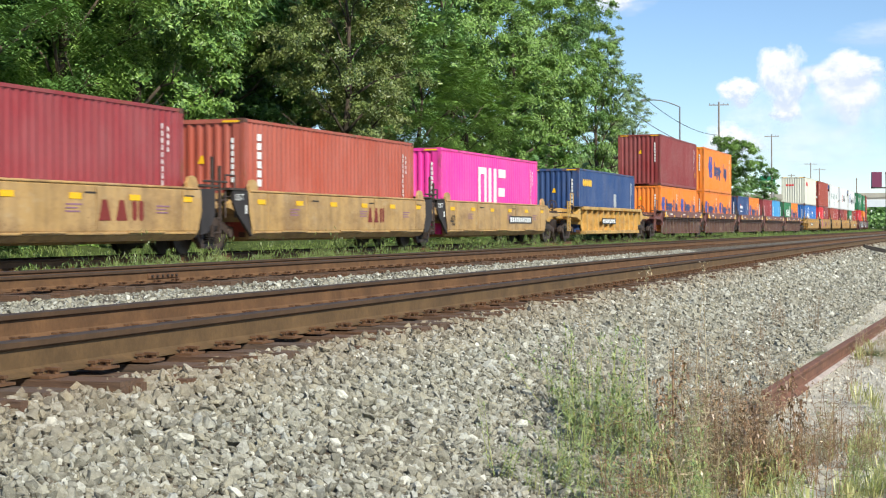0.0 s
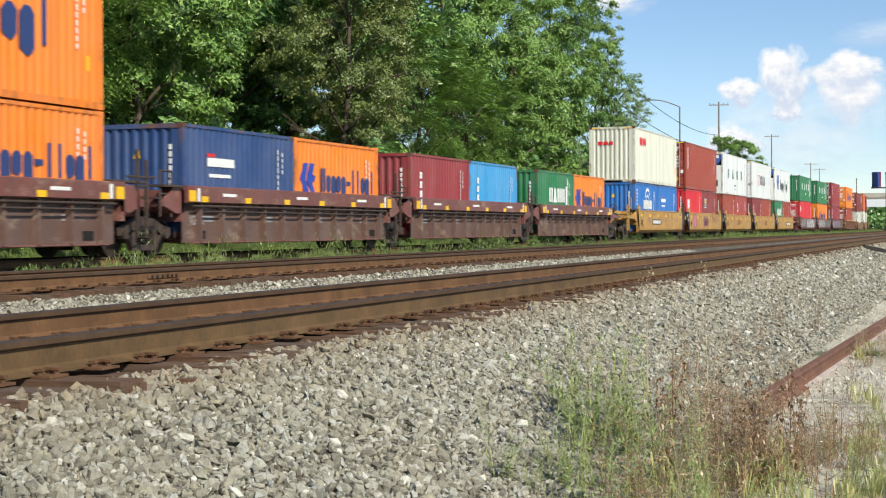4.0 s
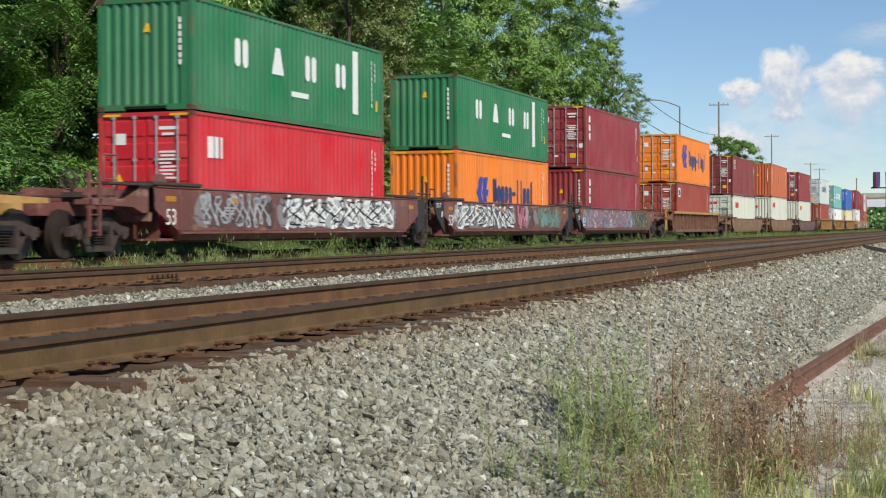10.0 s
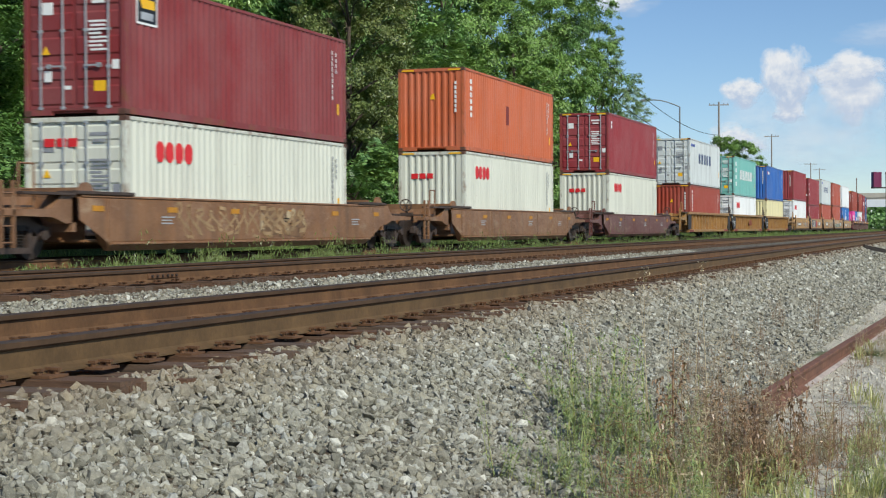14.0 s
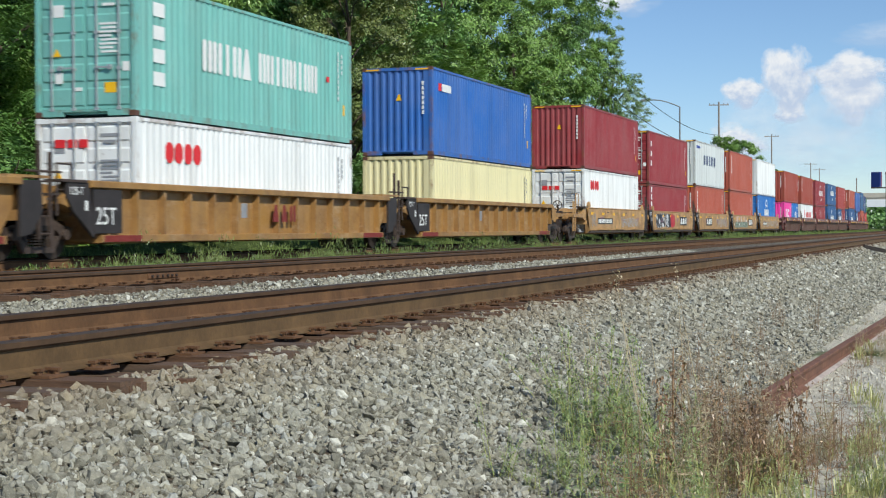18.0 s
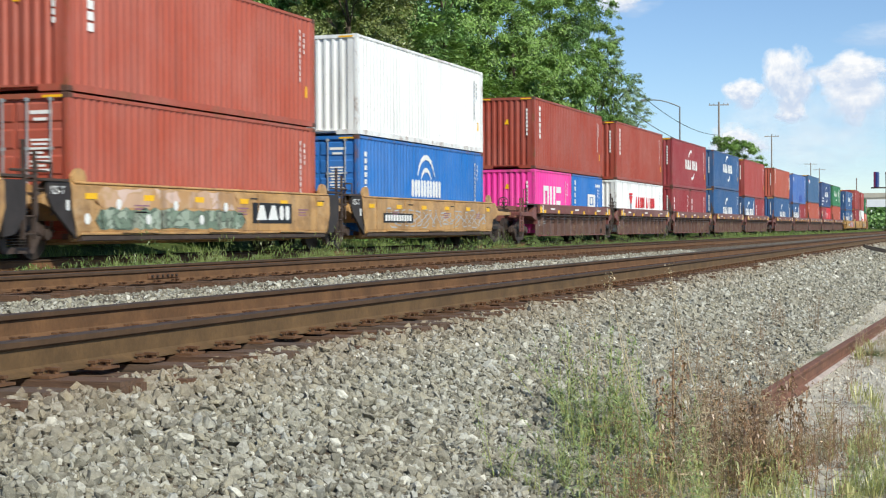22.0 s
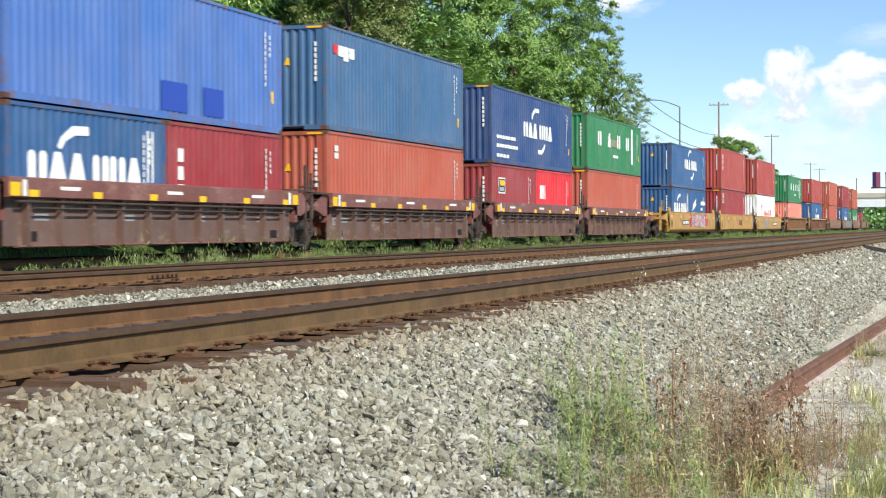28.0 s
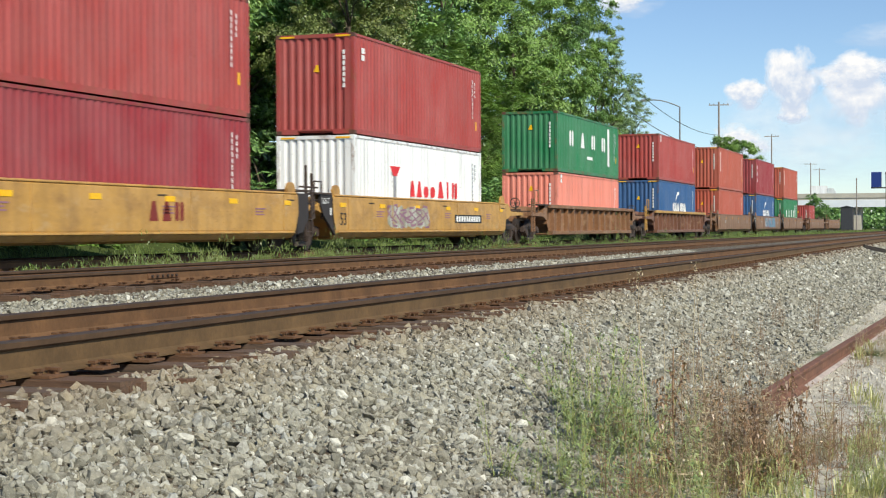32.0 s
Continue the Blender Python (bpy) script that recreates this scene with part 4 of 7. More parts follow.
def truck_springs():
    sh = Shape()
    for y in (-0.24, -0.08, 0.08, 0.24):
        for k in range(6):
            sh.tube((1.04, y, 0.24 + 0.055 * k), (1.04, y, 0.265 + 0.055 * k), 0.072, 8)
    sh.box(0.97, 1.12, -0.34, 0.34, 0.56, 0.66)
    return sh


def wheelset_data():
    sh = Shape()
    sh.tube((-0.95, 0, 0), (0.95, 0, 0), 0.08, 10)
    for sd in (1, -1):
        sh.tube((sd * 0.70, 0, 0), (sd * 0.82, 0, 0), WHEEL_R, 24)
        sh.tube((sd * 0.68, 0, 0), (sd * 0.70, 0, 0), WHEEL_R + 0.025, 24)
        sh.tube((sd * 0.82, 0, 0), (sd * 0.86, 0, 0), 0.16, 12)
        for k in range(4):
            a = k * math.pi / 2
            sh.tube((sd * 0.82, 0.3 * math.cos(a), 0.3 * math.sin(a)), (sd * 0.828, 0.3 * math.cos(a), 0.3 * math.sin(a)), 0.03, 6)
    return sh


def add_truck(car, y):
    t = part("truck", cached("bolster", lambda: Shape().box(-0.98, 0.98, -0.2, 0.2, 0.5, 0.78).tube((0, 0, 0.78), (0, 0, 0.86), 0.25, 12).data("truck", GREASE)), car, pose(0, y, 0), "dark greasy four-wheel truck")
    frame_data = cached("side_frame", lambda: truck_frame().data("side_frame", STEEL))
    spring = cached("spring", lambda: truck_springs().data("suspension", GREASE))
    for turn in (0, 180):
        part("side_frame", frame_data, t, pose(0, 0, 0, 0, 0, turn))
        tagged(part("suspension", spring, t, pose(0, 0, 0, 0, 0, turn)), kind="stuff")
    for k, dy in enumerate((-0.89, 0.89)):
        SPINNERS[k].append(part("wheelset", cached("wheelset", lambda: wheelset_data().data("wheelset", WHEEL)), t, pose(0, dy, WHEEL_R)))


def end_platform(reach):
    """Sloped end sill over the truck, reach metres long from y = 0 to -reach."""
    sh = Shape()
    sh.prism([(0, 0.55), (0, 1.48), (-0.25, 1.48), (-0.45, 1.2), (-reach, 1.1), (-reach, 0.86), (-0.6, 0.86), (-0.3, 0.5)], "x", -0.55, 0.55)
    sh.prism([(0, 0.95), (0, 1.5), (-0.5, 1.5), (-0.85, 1.22), (-reach * 0.85, 1.18), (-reach * 0.85, 1.08), (-0.8, 1.05), (-0.35, 0.92)], "x", 1.12, 1.42)
    sh.prism([(0, 0.95), (0, 1.5), (-0.5, 1.5), (-0.85, 1.22), (-reach * 0.85, 1.18), (-reach * 0.85, 1.08), (-0.8, 1.05), (-0.35, 0.92)], "x", -1.42, -1.12)
    sh.box(-1.42, 1.42, -0.14, 0.0, 0.75, 1.45)
    return sh


def walkway(reach):
    sh = Shape()
    for i in range(5):
        sh.box(-1.3, 1.35, -0.25 - 0.12 * i - reach * 0.4, -0.17 - 0.12 * i - reach * 0.4, 1.24, 1.28)
    sh.box(1.1, 1.5, -reach * 0.45 - 0.55, -0.1, 1.50, 1.55)
    return sh


def handrail(reach):
    sh = Shape()
    y0, y1 = -reach * 0.45, -reach * 0.45 - 0.5
    for y in (y0, y1):
        sh.tube((1.36, y, 1.1), (1.36, y, 2.1), 0.022, 6)
    sh.tube((1.36, y0, 2.1), (1.36, y1, 2.1), 0.022, 6)
    sh.tube((1.36, y0, 1.6), (1.36, y1, 1.6), 0.02, 6)
    return sh


def ladder(reach):
    sh = Shape()
    y = -reach * 0.45
    for yy in (y - 0.72, y - 1.10):
        sh.box(1.36, 1.42, yy - 0.03, yy + 0.03, 0.45, 1.75)
    for k in range(4):
        sh.tube((1.39, y - 0.72, 0.55 + 0.32 * k), (1.39, y - 1.10, 0.55 + 0.32 * k), 0.018, 6)
    return sh


def joint_ladder():
    """Rungs between two uprights that run on up as grab irons."""
    sh = Shape()
    for y in (-0.72, -1.1):
        sh.box(-1.42, -1.36, y - 0.03, y + 0.03, 0.4, 2.25 if y > -1 else 2.05)
    for k in range(4):
        sh.tube((-1.39, -0.72, 0.5 + 0.33 * k), (-1.39, -1.1, 0.5 + 0.33 * k), 0.02, 6)
    sh.tube((-1.39, -0.3, 1.68), (-1.39, -1.5, 1.68), 0.025, 6)
    return sh


def brake_wheel():
    sh = Shape()
    sh.box(0.3, 0.7, -0.08, 0.08, 1.2, 1.5)
    sh.tube((0.5, 0, 1.2), (0.5, 0, 1.75), 0.04, 8)
    n = 14
    for i in range(n):
        a, b = (2 * math.pi * k / n for k in (i, i + 1))
        sh.tube((0.5 + 0.2 * math.cos(a), -0.1, 1.75 + 0.2 * math.sin(a)), (0.5 + 0.2 * math.cos(b), -0.1, 1.75 + 0.2 * math.sin(b)), 0.022, 6)
    for i in range(3):
        a = i * math.pi / 3
        sh.tube((0.5 + 0.19 * math.cos(a), -0.1, 1.75 + 0.19 * math.sin(a)), (0.5 - 0.19 * math.cos(a), -0.1, 1.75 - 0.19 * math.sin(a)), 0.014, 5)
    return sh


def coupler():
    sh = Shape().box(-0.16, 0.16, -0.95, 0.0, 0.72, 0.98)
    sh.prism([(-0.2, -1.0), (0.2, -1.0), (0.28, -1.25), (0.1, -1.4), (0.0, -1.2), (-0.24, -1.36)], "z", 0.66, 1.04)
    return sh


def air_hose():
    sh = Shape()
    pts = [(0.45, -0.6, 0.75), (0.5, -0.85, 0.45), (0.45, -1.1, 0.35), (0.3, -1.35, 0.42)]
    for a, b in zip(pts, pts[1:]):
        sh.tube(a, b, 0.03, 6)
    return sh


def text_data(word, size, material):
    cu = bpy.data.curves.new("text", "FONT")
    cu.body, cu.size, cu.extrude = word, size, 0.002
    ob = new("text", cu)
    me = bpy.data.meshes.new_from_object(ob.evaluated_get(bpy.context.evaluated_depsgraph_get()))
    bpy.data.objects.remove(ob)
    bpy.data.curves.remove(cu)
    me.materials.clear()
    me.materials.append(material)
    return me


KIND_WORDS = {"smooth": "smooth-sided", "slant": "slope-ended smooth-sided", "ribbed": "ribbed", "flange": "ribbed, wide-flanged"}
PAINT_WORDS = {"tan": "sun-faded tan", "golden": "golden yellow", "wine": "weathered wine-red", "brown": "rusty brown", "rusty": "rust-streaked brown", "ochre": "dirty ochre", "lemon": "pale yellow", "faded": "faded tan-brown", "maroon": "dark maroon-brown", "mustard": "mustard yellow"}


def build_well(kind, coat, long, front, rear, tags):
    """A well car unit over its middle. front, rear: True where a coupled end with a full platform follows, else a shared joint."""
    lw = 16.75 if long else 12.85
    h = lw / 2
    mat = WELL_PAINTS[coat]
    key = (kind, coat, long)
    iron = WELL_PAINTS["golden"] if coat == "rusty" else mat
    # the brown cars sit lower: their sides reach from 0.15 to 1.25 m
    sink = Matrix.Translation((0, 0, -0.18)) @ Matrix.Diagonal((1, 1, 0.95, 1)) if kind == "slant" and coat in ("brown", "maroon") else Matrix.Identity(4)
    car = thing("well_car", "%s %s well car on the rails%s" % (PAINT_WORDS[coat], KIND_WORDS[kind], ", with graffiti" if tags else ""), "rail car", "well cars of the train")
    for turn in (0, 180):
        side = part("side_wall", cached(("side",) + key, lambda: side_panel(kind, lw).data("side_wall", WELL_PAINTS["web"] if kind == "flange" else mat)), car, sink @ pose(0, 0, 0, 0, 0, turn))
        if kind in ("ribbed", "flange"):
            top0 = 1.40 if kind == "ribbed" else 1.17
            chord_mat = WELL_PAINTS["golden"] if coat == "rusty" else mat
            part("top_chord", cached(("chord",) + key, lambda: Shape().box(1.25, 1.52, -h, h, top0, 1.55, 0.02).data("top_chord", chord_mat)), side)
            low = (1.30, 1.43, 0.25, 0.29) if kind == "flange" else (1.25, 1.48, 0.31, 0.47)
            part("bottom_sill", cached(("sill",) + key, lambda: Shape().box(low[0], low[1], -h + 0.45, h - 0.45, low[2], low[3], 0.015).data("bottom_sill", mat)), side)
            if turn == 0:
                n = int(lw / 1.12)
                rib = cached(("rib",) + key, lambda: (Shape().prism([(1.31, -0.055), (1.46, -0.04), (1.46, 0.04), (1.31, 0.055)], "z", 0.29, top0) if kind == "flange" else Shape().prism([(1.31, -0.045), (1.47, -0.04), (1.47, 0.04), (1.31, 0.045)], "z", 0.47, top0)).data("rib", WELL_PAINTS["web"] if kind == "flange" else mat))
                for i in range(n):
                    y = -h + 0.75 + i * (lw - 1.5) / (n - 1)
                    part("rib", rib, side, pose(0, y, 0))
            if kind == "ribbed" and coat == "mustard" and turn == 0:
                part("number_panel", cached("rib_panel", lambda: Shape().box(1.460, 1.474, -0.02, 1.1, 0.5, 1.38).data("number_panel", PANEL)), side, pose(0, -h + 0.15, 0), "dark painted number panel")
                block = cached("sill_block", lambda: Shape().box(1.481, 1.486, -0.75, 0.75, 0.33, 0.46).data("sill_block", INK["maroon"]))
                for y in (-h + 1.3, h - 1.3):
                    part("sill_block", block, side, pose(0, y, 0), "maroon painted sill end")
                patch = cached("rib_patch", lambda: Shape().box(1.312, 1.316, -0.16, 0.16, 0.85, 1.2).data("repair_patch", INK["grey"]))
                part("repair_patch", patch, side, pose(0, -1.1, 0), "pale repair patch")
            if kind == "flange" and turn == 0:
                bracket = cached("flange_patch", lambda: Shape().box(1.521, 1.525, -0.16, 0.16, 1.19, 1.32).data("reflector", INK["yellow"]))
                for i in range(6):
                    part("reflector", bracket, side, pose(0, -h + 0.8 + i * (lw - 1.6) / 5, 0), "yellow reflective patch")
                wp = cached("white_tag", lambda: Shape().box(1.521, 1.525, 0.1, 0.8, 1.33, 1.40).data("stencil", INK["white"]))
                for i in range(3):
                    part("stencil", wp, side, pose(0, -h + 1.6 + i * (lw - 3.2) / 2.3, 0))
                sp = cached("stencil_low", lambda: Shape().box(1.311, 1.315, -0.45, 0.0, 0.84, 0.88).box(1.311, 1.315, -0.45, 0.0, 0.75, 0.79).data("stencil", INK["grey"]))
                for i in range(4):
                    part("stencil", sp, side, pose(0, -h + 1.6 + i * (lw - 3.2) / 3, 0))
                part("train_line_pipe", cached(("pipe", long), lambda: Shape().tube((1.48, -h + 0.3, 1.10), (1.48, h - 0.3, 1.10), 0.026, 8).data("train_line_pipe", STEEL)), side)
                part("brake_pipe", cached(("pipe_low", long), lambda: Shape().tube((1.48, -h + 0.9, 0.98), (1.48, h - 0.9, 0.98), 0.02, 8).data("brake_pipe", STEEL)), side)
                hole = cached("jack_pad", lambda: Shape().box(1.311, 1.32, -0.2, 0.2, 0.36, 0.55).data("jack_pad", DARK))
                tag = cached("corner_tag", lambda: Shape().box(1.521, 1.526, -0.06, 0.06, 1.2, 1.5).data("corner_tag", INK["white"]))
                square = cached("corner_reflector", lambda: Shape().box(1.521, 1.526, -0.16, 0.16, 1.2, 1.45).data("reflector", INK["yellow"]))
                for y in (-h + 1.0, h - 1.1):
                    part("jack_pad", hole, side, pose(0, y, 0))
                for y in (-h + 0.5, h - 0.55):
                    part("corner_tag", tag, side, pose(0, y, 0))
                for y in (-h + 0.2, h - 0.2):
                    part("reflector", square, side, pose(0, y, 0), "yellow reflective patch")
        elif turn == 0:
            part("rub_rail", cached(("rub",) + key, lambda: Shape().box(1.38, 1.50, -h + 0.1, h - 0.1, 1.46, 1.52, 0.02).data("rub_rail", mat)), side)
            dull = coat in ("brown", "wine", "maroon", "faded", "rusty")
            patch = cached(("patch", dull), lambda: Shape().box(1.500, 1.506, -0.22, 0.22, 1.18, 1.30).data("reflector", INK["amber" if dull else "yellow"]))
            for i in range(6):
                part("reflector", patch, side, pose(0, -h + 0.7 + i * (lw - 1.4) / 5, 0), "yellow reflective patch")
            part("lower_flange", cached(("flange",) + key, lambda: Shape().box(1.47, 1.525, -h + (1.2 if kind == "slant" else 0.3), h - (1.2 if kind == "slant" else 0.3), 0.47, 0.52, 0.01).data("lower_flange", mat)), side)
            if kind == "slant":
                cover = cached(("end_cover", coat), lambda: Shape().box(1.05, 1.53, -1.1, 1.1, 1.52, 1.60, 0.015).data("end_cover", STEEL))
                for y in (-h + 1.0, h - 1.0):
                    part("end_cover", cover, side, pose(0, y, 0), "dark flat cover plate")
            if coat == "ochre":
                part("side_sill", cached(("side_sill", long), lambda: Shape().box(1.36, 1.503, -h + 0.35, h - 0.35, 0.35, 0.468, 0.02).data("side_sill", STEEL)), side, None, "dark rusty lower sill")
            if coat in ("ochre", "tan"):
                ledge = cached(("ledge", coat), lambda: Shape().box(1.50, 1.56, -0.75, 0.75, 0.50, 0.535, 0.008).data("ledge", mat))
                for y in (-0.3, 0.0, 0.3):
                    part("ledge", ledge, side, pose(0, y * lw, 0))
            seam = cached(("seam", coat), lambda: Shape().box(1.496, 1.508, -0.02, 0.02, 0.56, 1.44).data("seam", mat))
            slot = cached("slot", lambda: Shape().box(1.499, 1.503, -0.22, 0.22, 1.30, 1.33).data("slot", PANEL))
            if kind == "smooth":
                for y in ((-0.28, 0.04, 0.36) if not long else (-0.4, 0.0, 0.4)):
                    part("slot", slot, side, pose(0, y * lw + 1.2, 0))
            for y in (-h + 1.1, -h * 0.45, h * 0.3, h - 0.9):
                part("seam", seam, side, pose(0, y, 0))
            lug = cached(("lug", coat), lambda: Shape().prism([(-0.24, 1.48), (0.24, 1.48), (0.24, 1.62), (0.15, 1.74), (0.0, 1.78), (-0.15, 1.74), (-0.24, 1.62)], "x", 1.38, 1.46).data("guide_lug", mat))
            for y in (-h + 0.35, h - 0.35):
                part("guide_lug", lug, side, pose(0, y, 0))
            stencil = cached(("stencil_smooth", dull), lambda: mark_shape([(-0.5, 0.1, 1.06, 1.09), (-0.5, -0.05, 0.99, 1.02), (-0.5, 0.02, 0.92, 0.95)], 1.504).data("stencil", INK["silver" if dull else "mauve"]))
            for y in (-h * 0.55, h * 0.2, h * 0.75):
                part("stencil", stencil, side, pose(0, y, 0))
    part("floor", cached(("floor", long, coat), lambda: Shape().box(-1.30, 1.30, -h + 0.5, h - 0.5, 0.33, 0.38).box(-0.3, 0.3, -h, h, 0.27, 0.33).data("floor", mat)), car)
    for y in (-h + 0.62, h - 0.62):
        part("bulkhead", cached(("bulkhead", coat), lambda: Shape().box(-1.24, 1.24, -0.03, 0.03, 0.32, 1.42).data("bulkhead", mat)), car, pose(0, y, 0))
    for sign, full in ((1, front), (-1, rear)):
        m = pose(0, -h, 0) if sign > 0 else pose(0, h, 0, 0, 0, 180)
        reach = 3.0 if full else 1.1
        p = part("end_platform", cached(("end", reach, coat), lambda: end_platform(reach).data("end_platform", mat)), car, sink @ m)
        part("walkway", cached(("walk", reach), lambda: walkway(reach).data("walkway", mat if coat in ("golden", "lemon", "mustard") else STEEL)), p)
        if full:
            part("handrail", cached(("hand", coat), lambda: handrail(reach).data("handrail", iron)), p)
            part("ladder", cached(("ladder", coat), lambda: ladder(reach).data("ladder", iron)), p)
            part("coupler", cached("coupler", lambda: coupler().data("coupler", GREASE)), p, pose(0, -reach + 0.35, 0))
            part("air_hose", cached("hose", lambda: air_hose().data("air_hose", DARK)), p, pose(0, -reach + 0.4, 0))
            add_truck(car, sign * -(h + 1.55))
        else:
            part("handrail", cached(("hand2", coat), lambda: handrail(1.1).data("handrail", STEEL)), p, pose(0, 0, -0.25))
            if sign > 0:
                add_truck(car, -(h + 1.2))
        if full and sign > 0:
            part("brake_wheel", cached("brake_wheel", lambda: brake_wheel().data("brake_wheel", STEEL)), p, pose(0, -reach * 0.55, -0.15))
        if not full and kind != "flange":
            # dark end plates beside the shared joint
            shape = [(0, 1.5), (-0.8, 1.5), (-0.8, 1.2), (-0.6, 0.95), (0.2, 0.4), (0.2, 0.5)] if sign > 0 else [(0, 1.5), (-0.72, 1.5), (-0.72, 0.9), (-0.35, 0.5), (0, 0.45)]
            xa, xb = (1.40, 1.47) if sign > 0 else (-1.47, -1.40)
            part("end_panel", cached(("end_panel", sign), lambda: Shape().prism(shape, "x", xa, xb).data("end_panel", PANEL)), p, None, "dark end plate")
            if sign > 0:
                part("end_stencil", cached("end_stencil", lambda: text_data("125-T", 0.22, INK["white"])), p, Matrix.Translation((1.474, -0.74, 1.26)) @ Matrix(((0, 0, 1, 0), (1, 0, 0, 0), (0, 1, 0, 0), (0, 0, 0, 1))), "white stencilled capacity number")
                part("stencil_mark", cached("stencil_mark", lambda: Shape().box(1.472, 1.476, -0.16, -0.06, 0.95, 1.15).data("stencil_mark", INK["white"])), p)
        if not full and sign < 0:
            part("ladder", cached("joint_ladder", lambda: joint_ladder().data("ladder", STEEL)), p)
            part("cover_plate", cached(("cover", coat), lambda: Shape().box(-1.42, 0.4, -1.05, 0.35, 1.55, 1.60).data("cover_plate", STEEL if kind != "ribbed" else mat)), p)
    return car


# kind, paint, long well, units in the set
SETS = (("smooth", "tan", False, 3), ("ribbed", "lemon", False, 1), ("flange", "wine", False, 5), ("smooth", "golden", False, 5), ("slant", "wine", True, 3), ("ribbed", "rusty", True, 1),
        ("slant", "brown", True, 1), ("slant", "brown", True, 1), ("slant", "maroon", True, 1), ("ribbed", "mustard", True, 3), ("smooth", "ochre", False, 5), ("flange", "wine", False, 5), ("flange", "wine", False, 5),
        ("smooth", "golden", True, 3), ("ribbed", "brown", True, 1), ("ribbed", "rusty", True, 1), ("smooth", "faded", True, 3), ("smooth", "faded", True, 1), ("smooth", "faded", True, 1))
# near end of each unit's boxes along the train, in metres
STARTS = (19.42, 34.72, 49.62, 68.96, 88.4, 103.66, 119.25, 134.3, 149.52, 168.94, 184.29, 199.47, 215.04, 230.03, 251.32, 270.6, 289.54, 312.91, 335.96, 359.06, 381.9, 405.07, 424.2, 443.44,
          464.62, 479.7, 494.87, 509.94, 525.23, 544.49, 559.87, 575.23, 590.65, 605.91, 625.04, 640.36, 655.48, 671.06, 686.22, 707.55, 726.67, 745.75, 768.89, 791.68, 813.72, 833.58, 853.04, 877.23, 900.3)
# what each unit carries: the boxes in the well, then the one on top; size colour end lettering
LOADS = (
    "40h dark_red c marks",
    "40h brick c ladder_mark",
    "40h magenta c trio",
    "40h navy c amber",
    "20 orange c arrow20 + 20 orange c arrow20 | 40h maroon c",
    "20 orange c arrow20 + 20 orange c arrow20 | 40h orange c arrow40",
    "20 navy c small20 + 20 orange c arrow20",
    "20 dark_red c lt20 + 20 sky_blue c lt20",
    "20 green c four20 + 20 orange c arrow20",
    "20 ocean c dome20 + 20 ocean c small20 | 40h cream c petal",
    "20 bright_red c tri20 + 20 maroon c sticker20 | 40h brown_red d ladder_mark",
    "20 brown_red c + 20 oxide c stick20 | 40h white r four_white",
    "20 maroon c lt20 + 20 brown_red c | 40h white d crossed",
    "20 green d four20 + 20 brown_red c lt20 | 40h white r arrow_white",
    "40h bright_red d tri | 40 green c four",
    "40h orange c arrow_low | 40 green c four",
    "40h dark_red c upright | 40h dark_red d upright",
    "40h brown_red d stickers | 40h orange d arrow40",
    "40 cream d petal | 40h maroon d sticker",
    "40h cream c petal | 40h rust_orange c panel",
    "40h cream c petal | 40h dark_red d marks",
    "40h brown_red c ladder_mark | 40h grey_white d five_white",
    "40 white d petal | 40h teal d tall",
    "40 yellow c | 40h royal c barge",
    "40h white d petal | 40h dark_red c",
    "40 dark_red d upright | 40h dark_red d three_tall",
    "40h brick c ladder_mark | 40h grey_white c five_white",
    "40h brick d | 40h brick c ladder_mark",
    "40h ocean d dome_blue | 40h white c",
    "20 magenta c trio20 + 20 ocean c flag20 | 40h brown_red c ladder_mark",
    "40 white c funnel | 40h brown_red c ladder_mark",
    "20 dark_red c upright20 + 20 dark_red c upright20 | 40h dark_red c arcs",
    "40h slate_blue c arc_low | 40 slate_blue c arcs",
    "20 slate_blue c arc20 + 20 dark_red c lt20 | 40h oxide c",
    "40h slate_blue c arc_low | 40 brick c ladder_mark",
    "20 slate_blue c arc20 + 20 dark_red c upright20 | 40h pale_blue c patches",
    "40h brick c marks | 40h steel_blue c bluemark",
    "20 dark_red c sticker20 + 20 bright_red c tri20 | 40h navy c arc_text",
    "40h brick c | 40 green c four_patch",
    "20 slate_blue c arc20 + 20 slate_blue c bird20 | 40 slate_blue c arcs",
    "40h dark_red c sticker | 40h oxide c upright",
    "40h white c funnel_faded | 40h oxide c marks",
    "40 salmon c marks | 40 green c four",
    "40h slate_blue c arc_low | 40 oxide c marks",
    "40h brick c | 40h brick c ladder_mark",
    "40h slate_blue c arc_low | 40h dark_red c three_tall",
    "40h green c four | 40h brick c ladder_mark",
    "20 oxide c lt20",
    "",
)
TRAIN = []


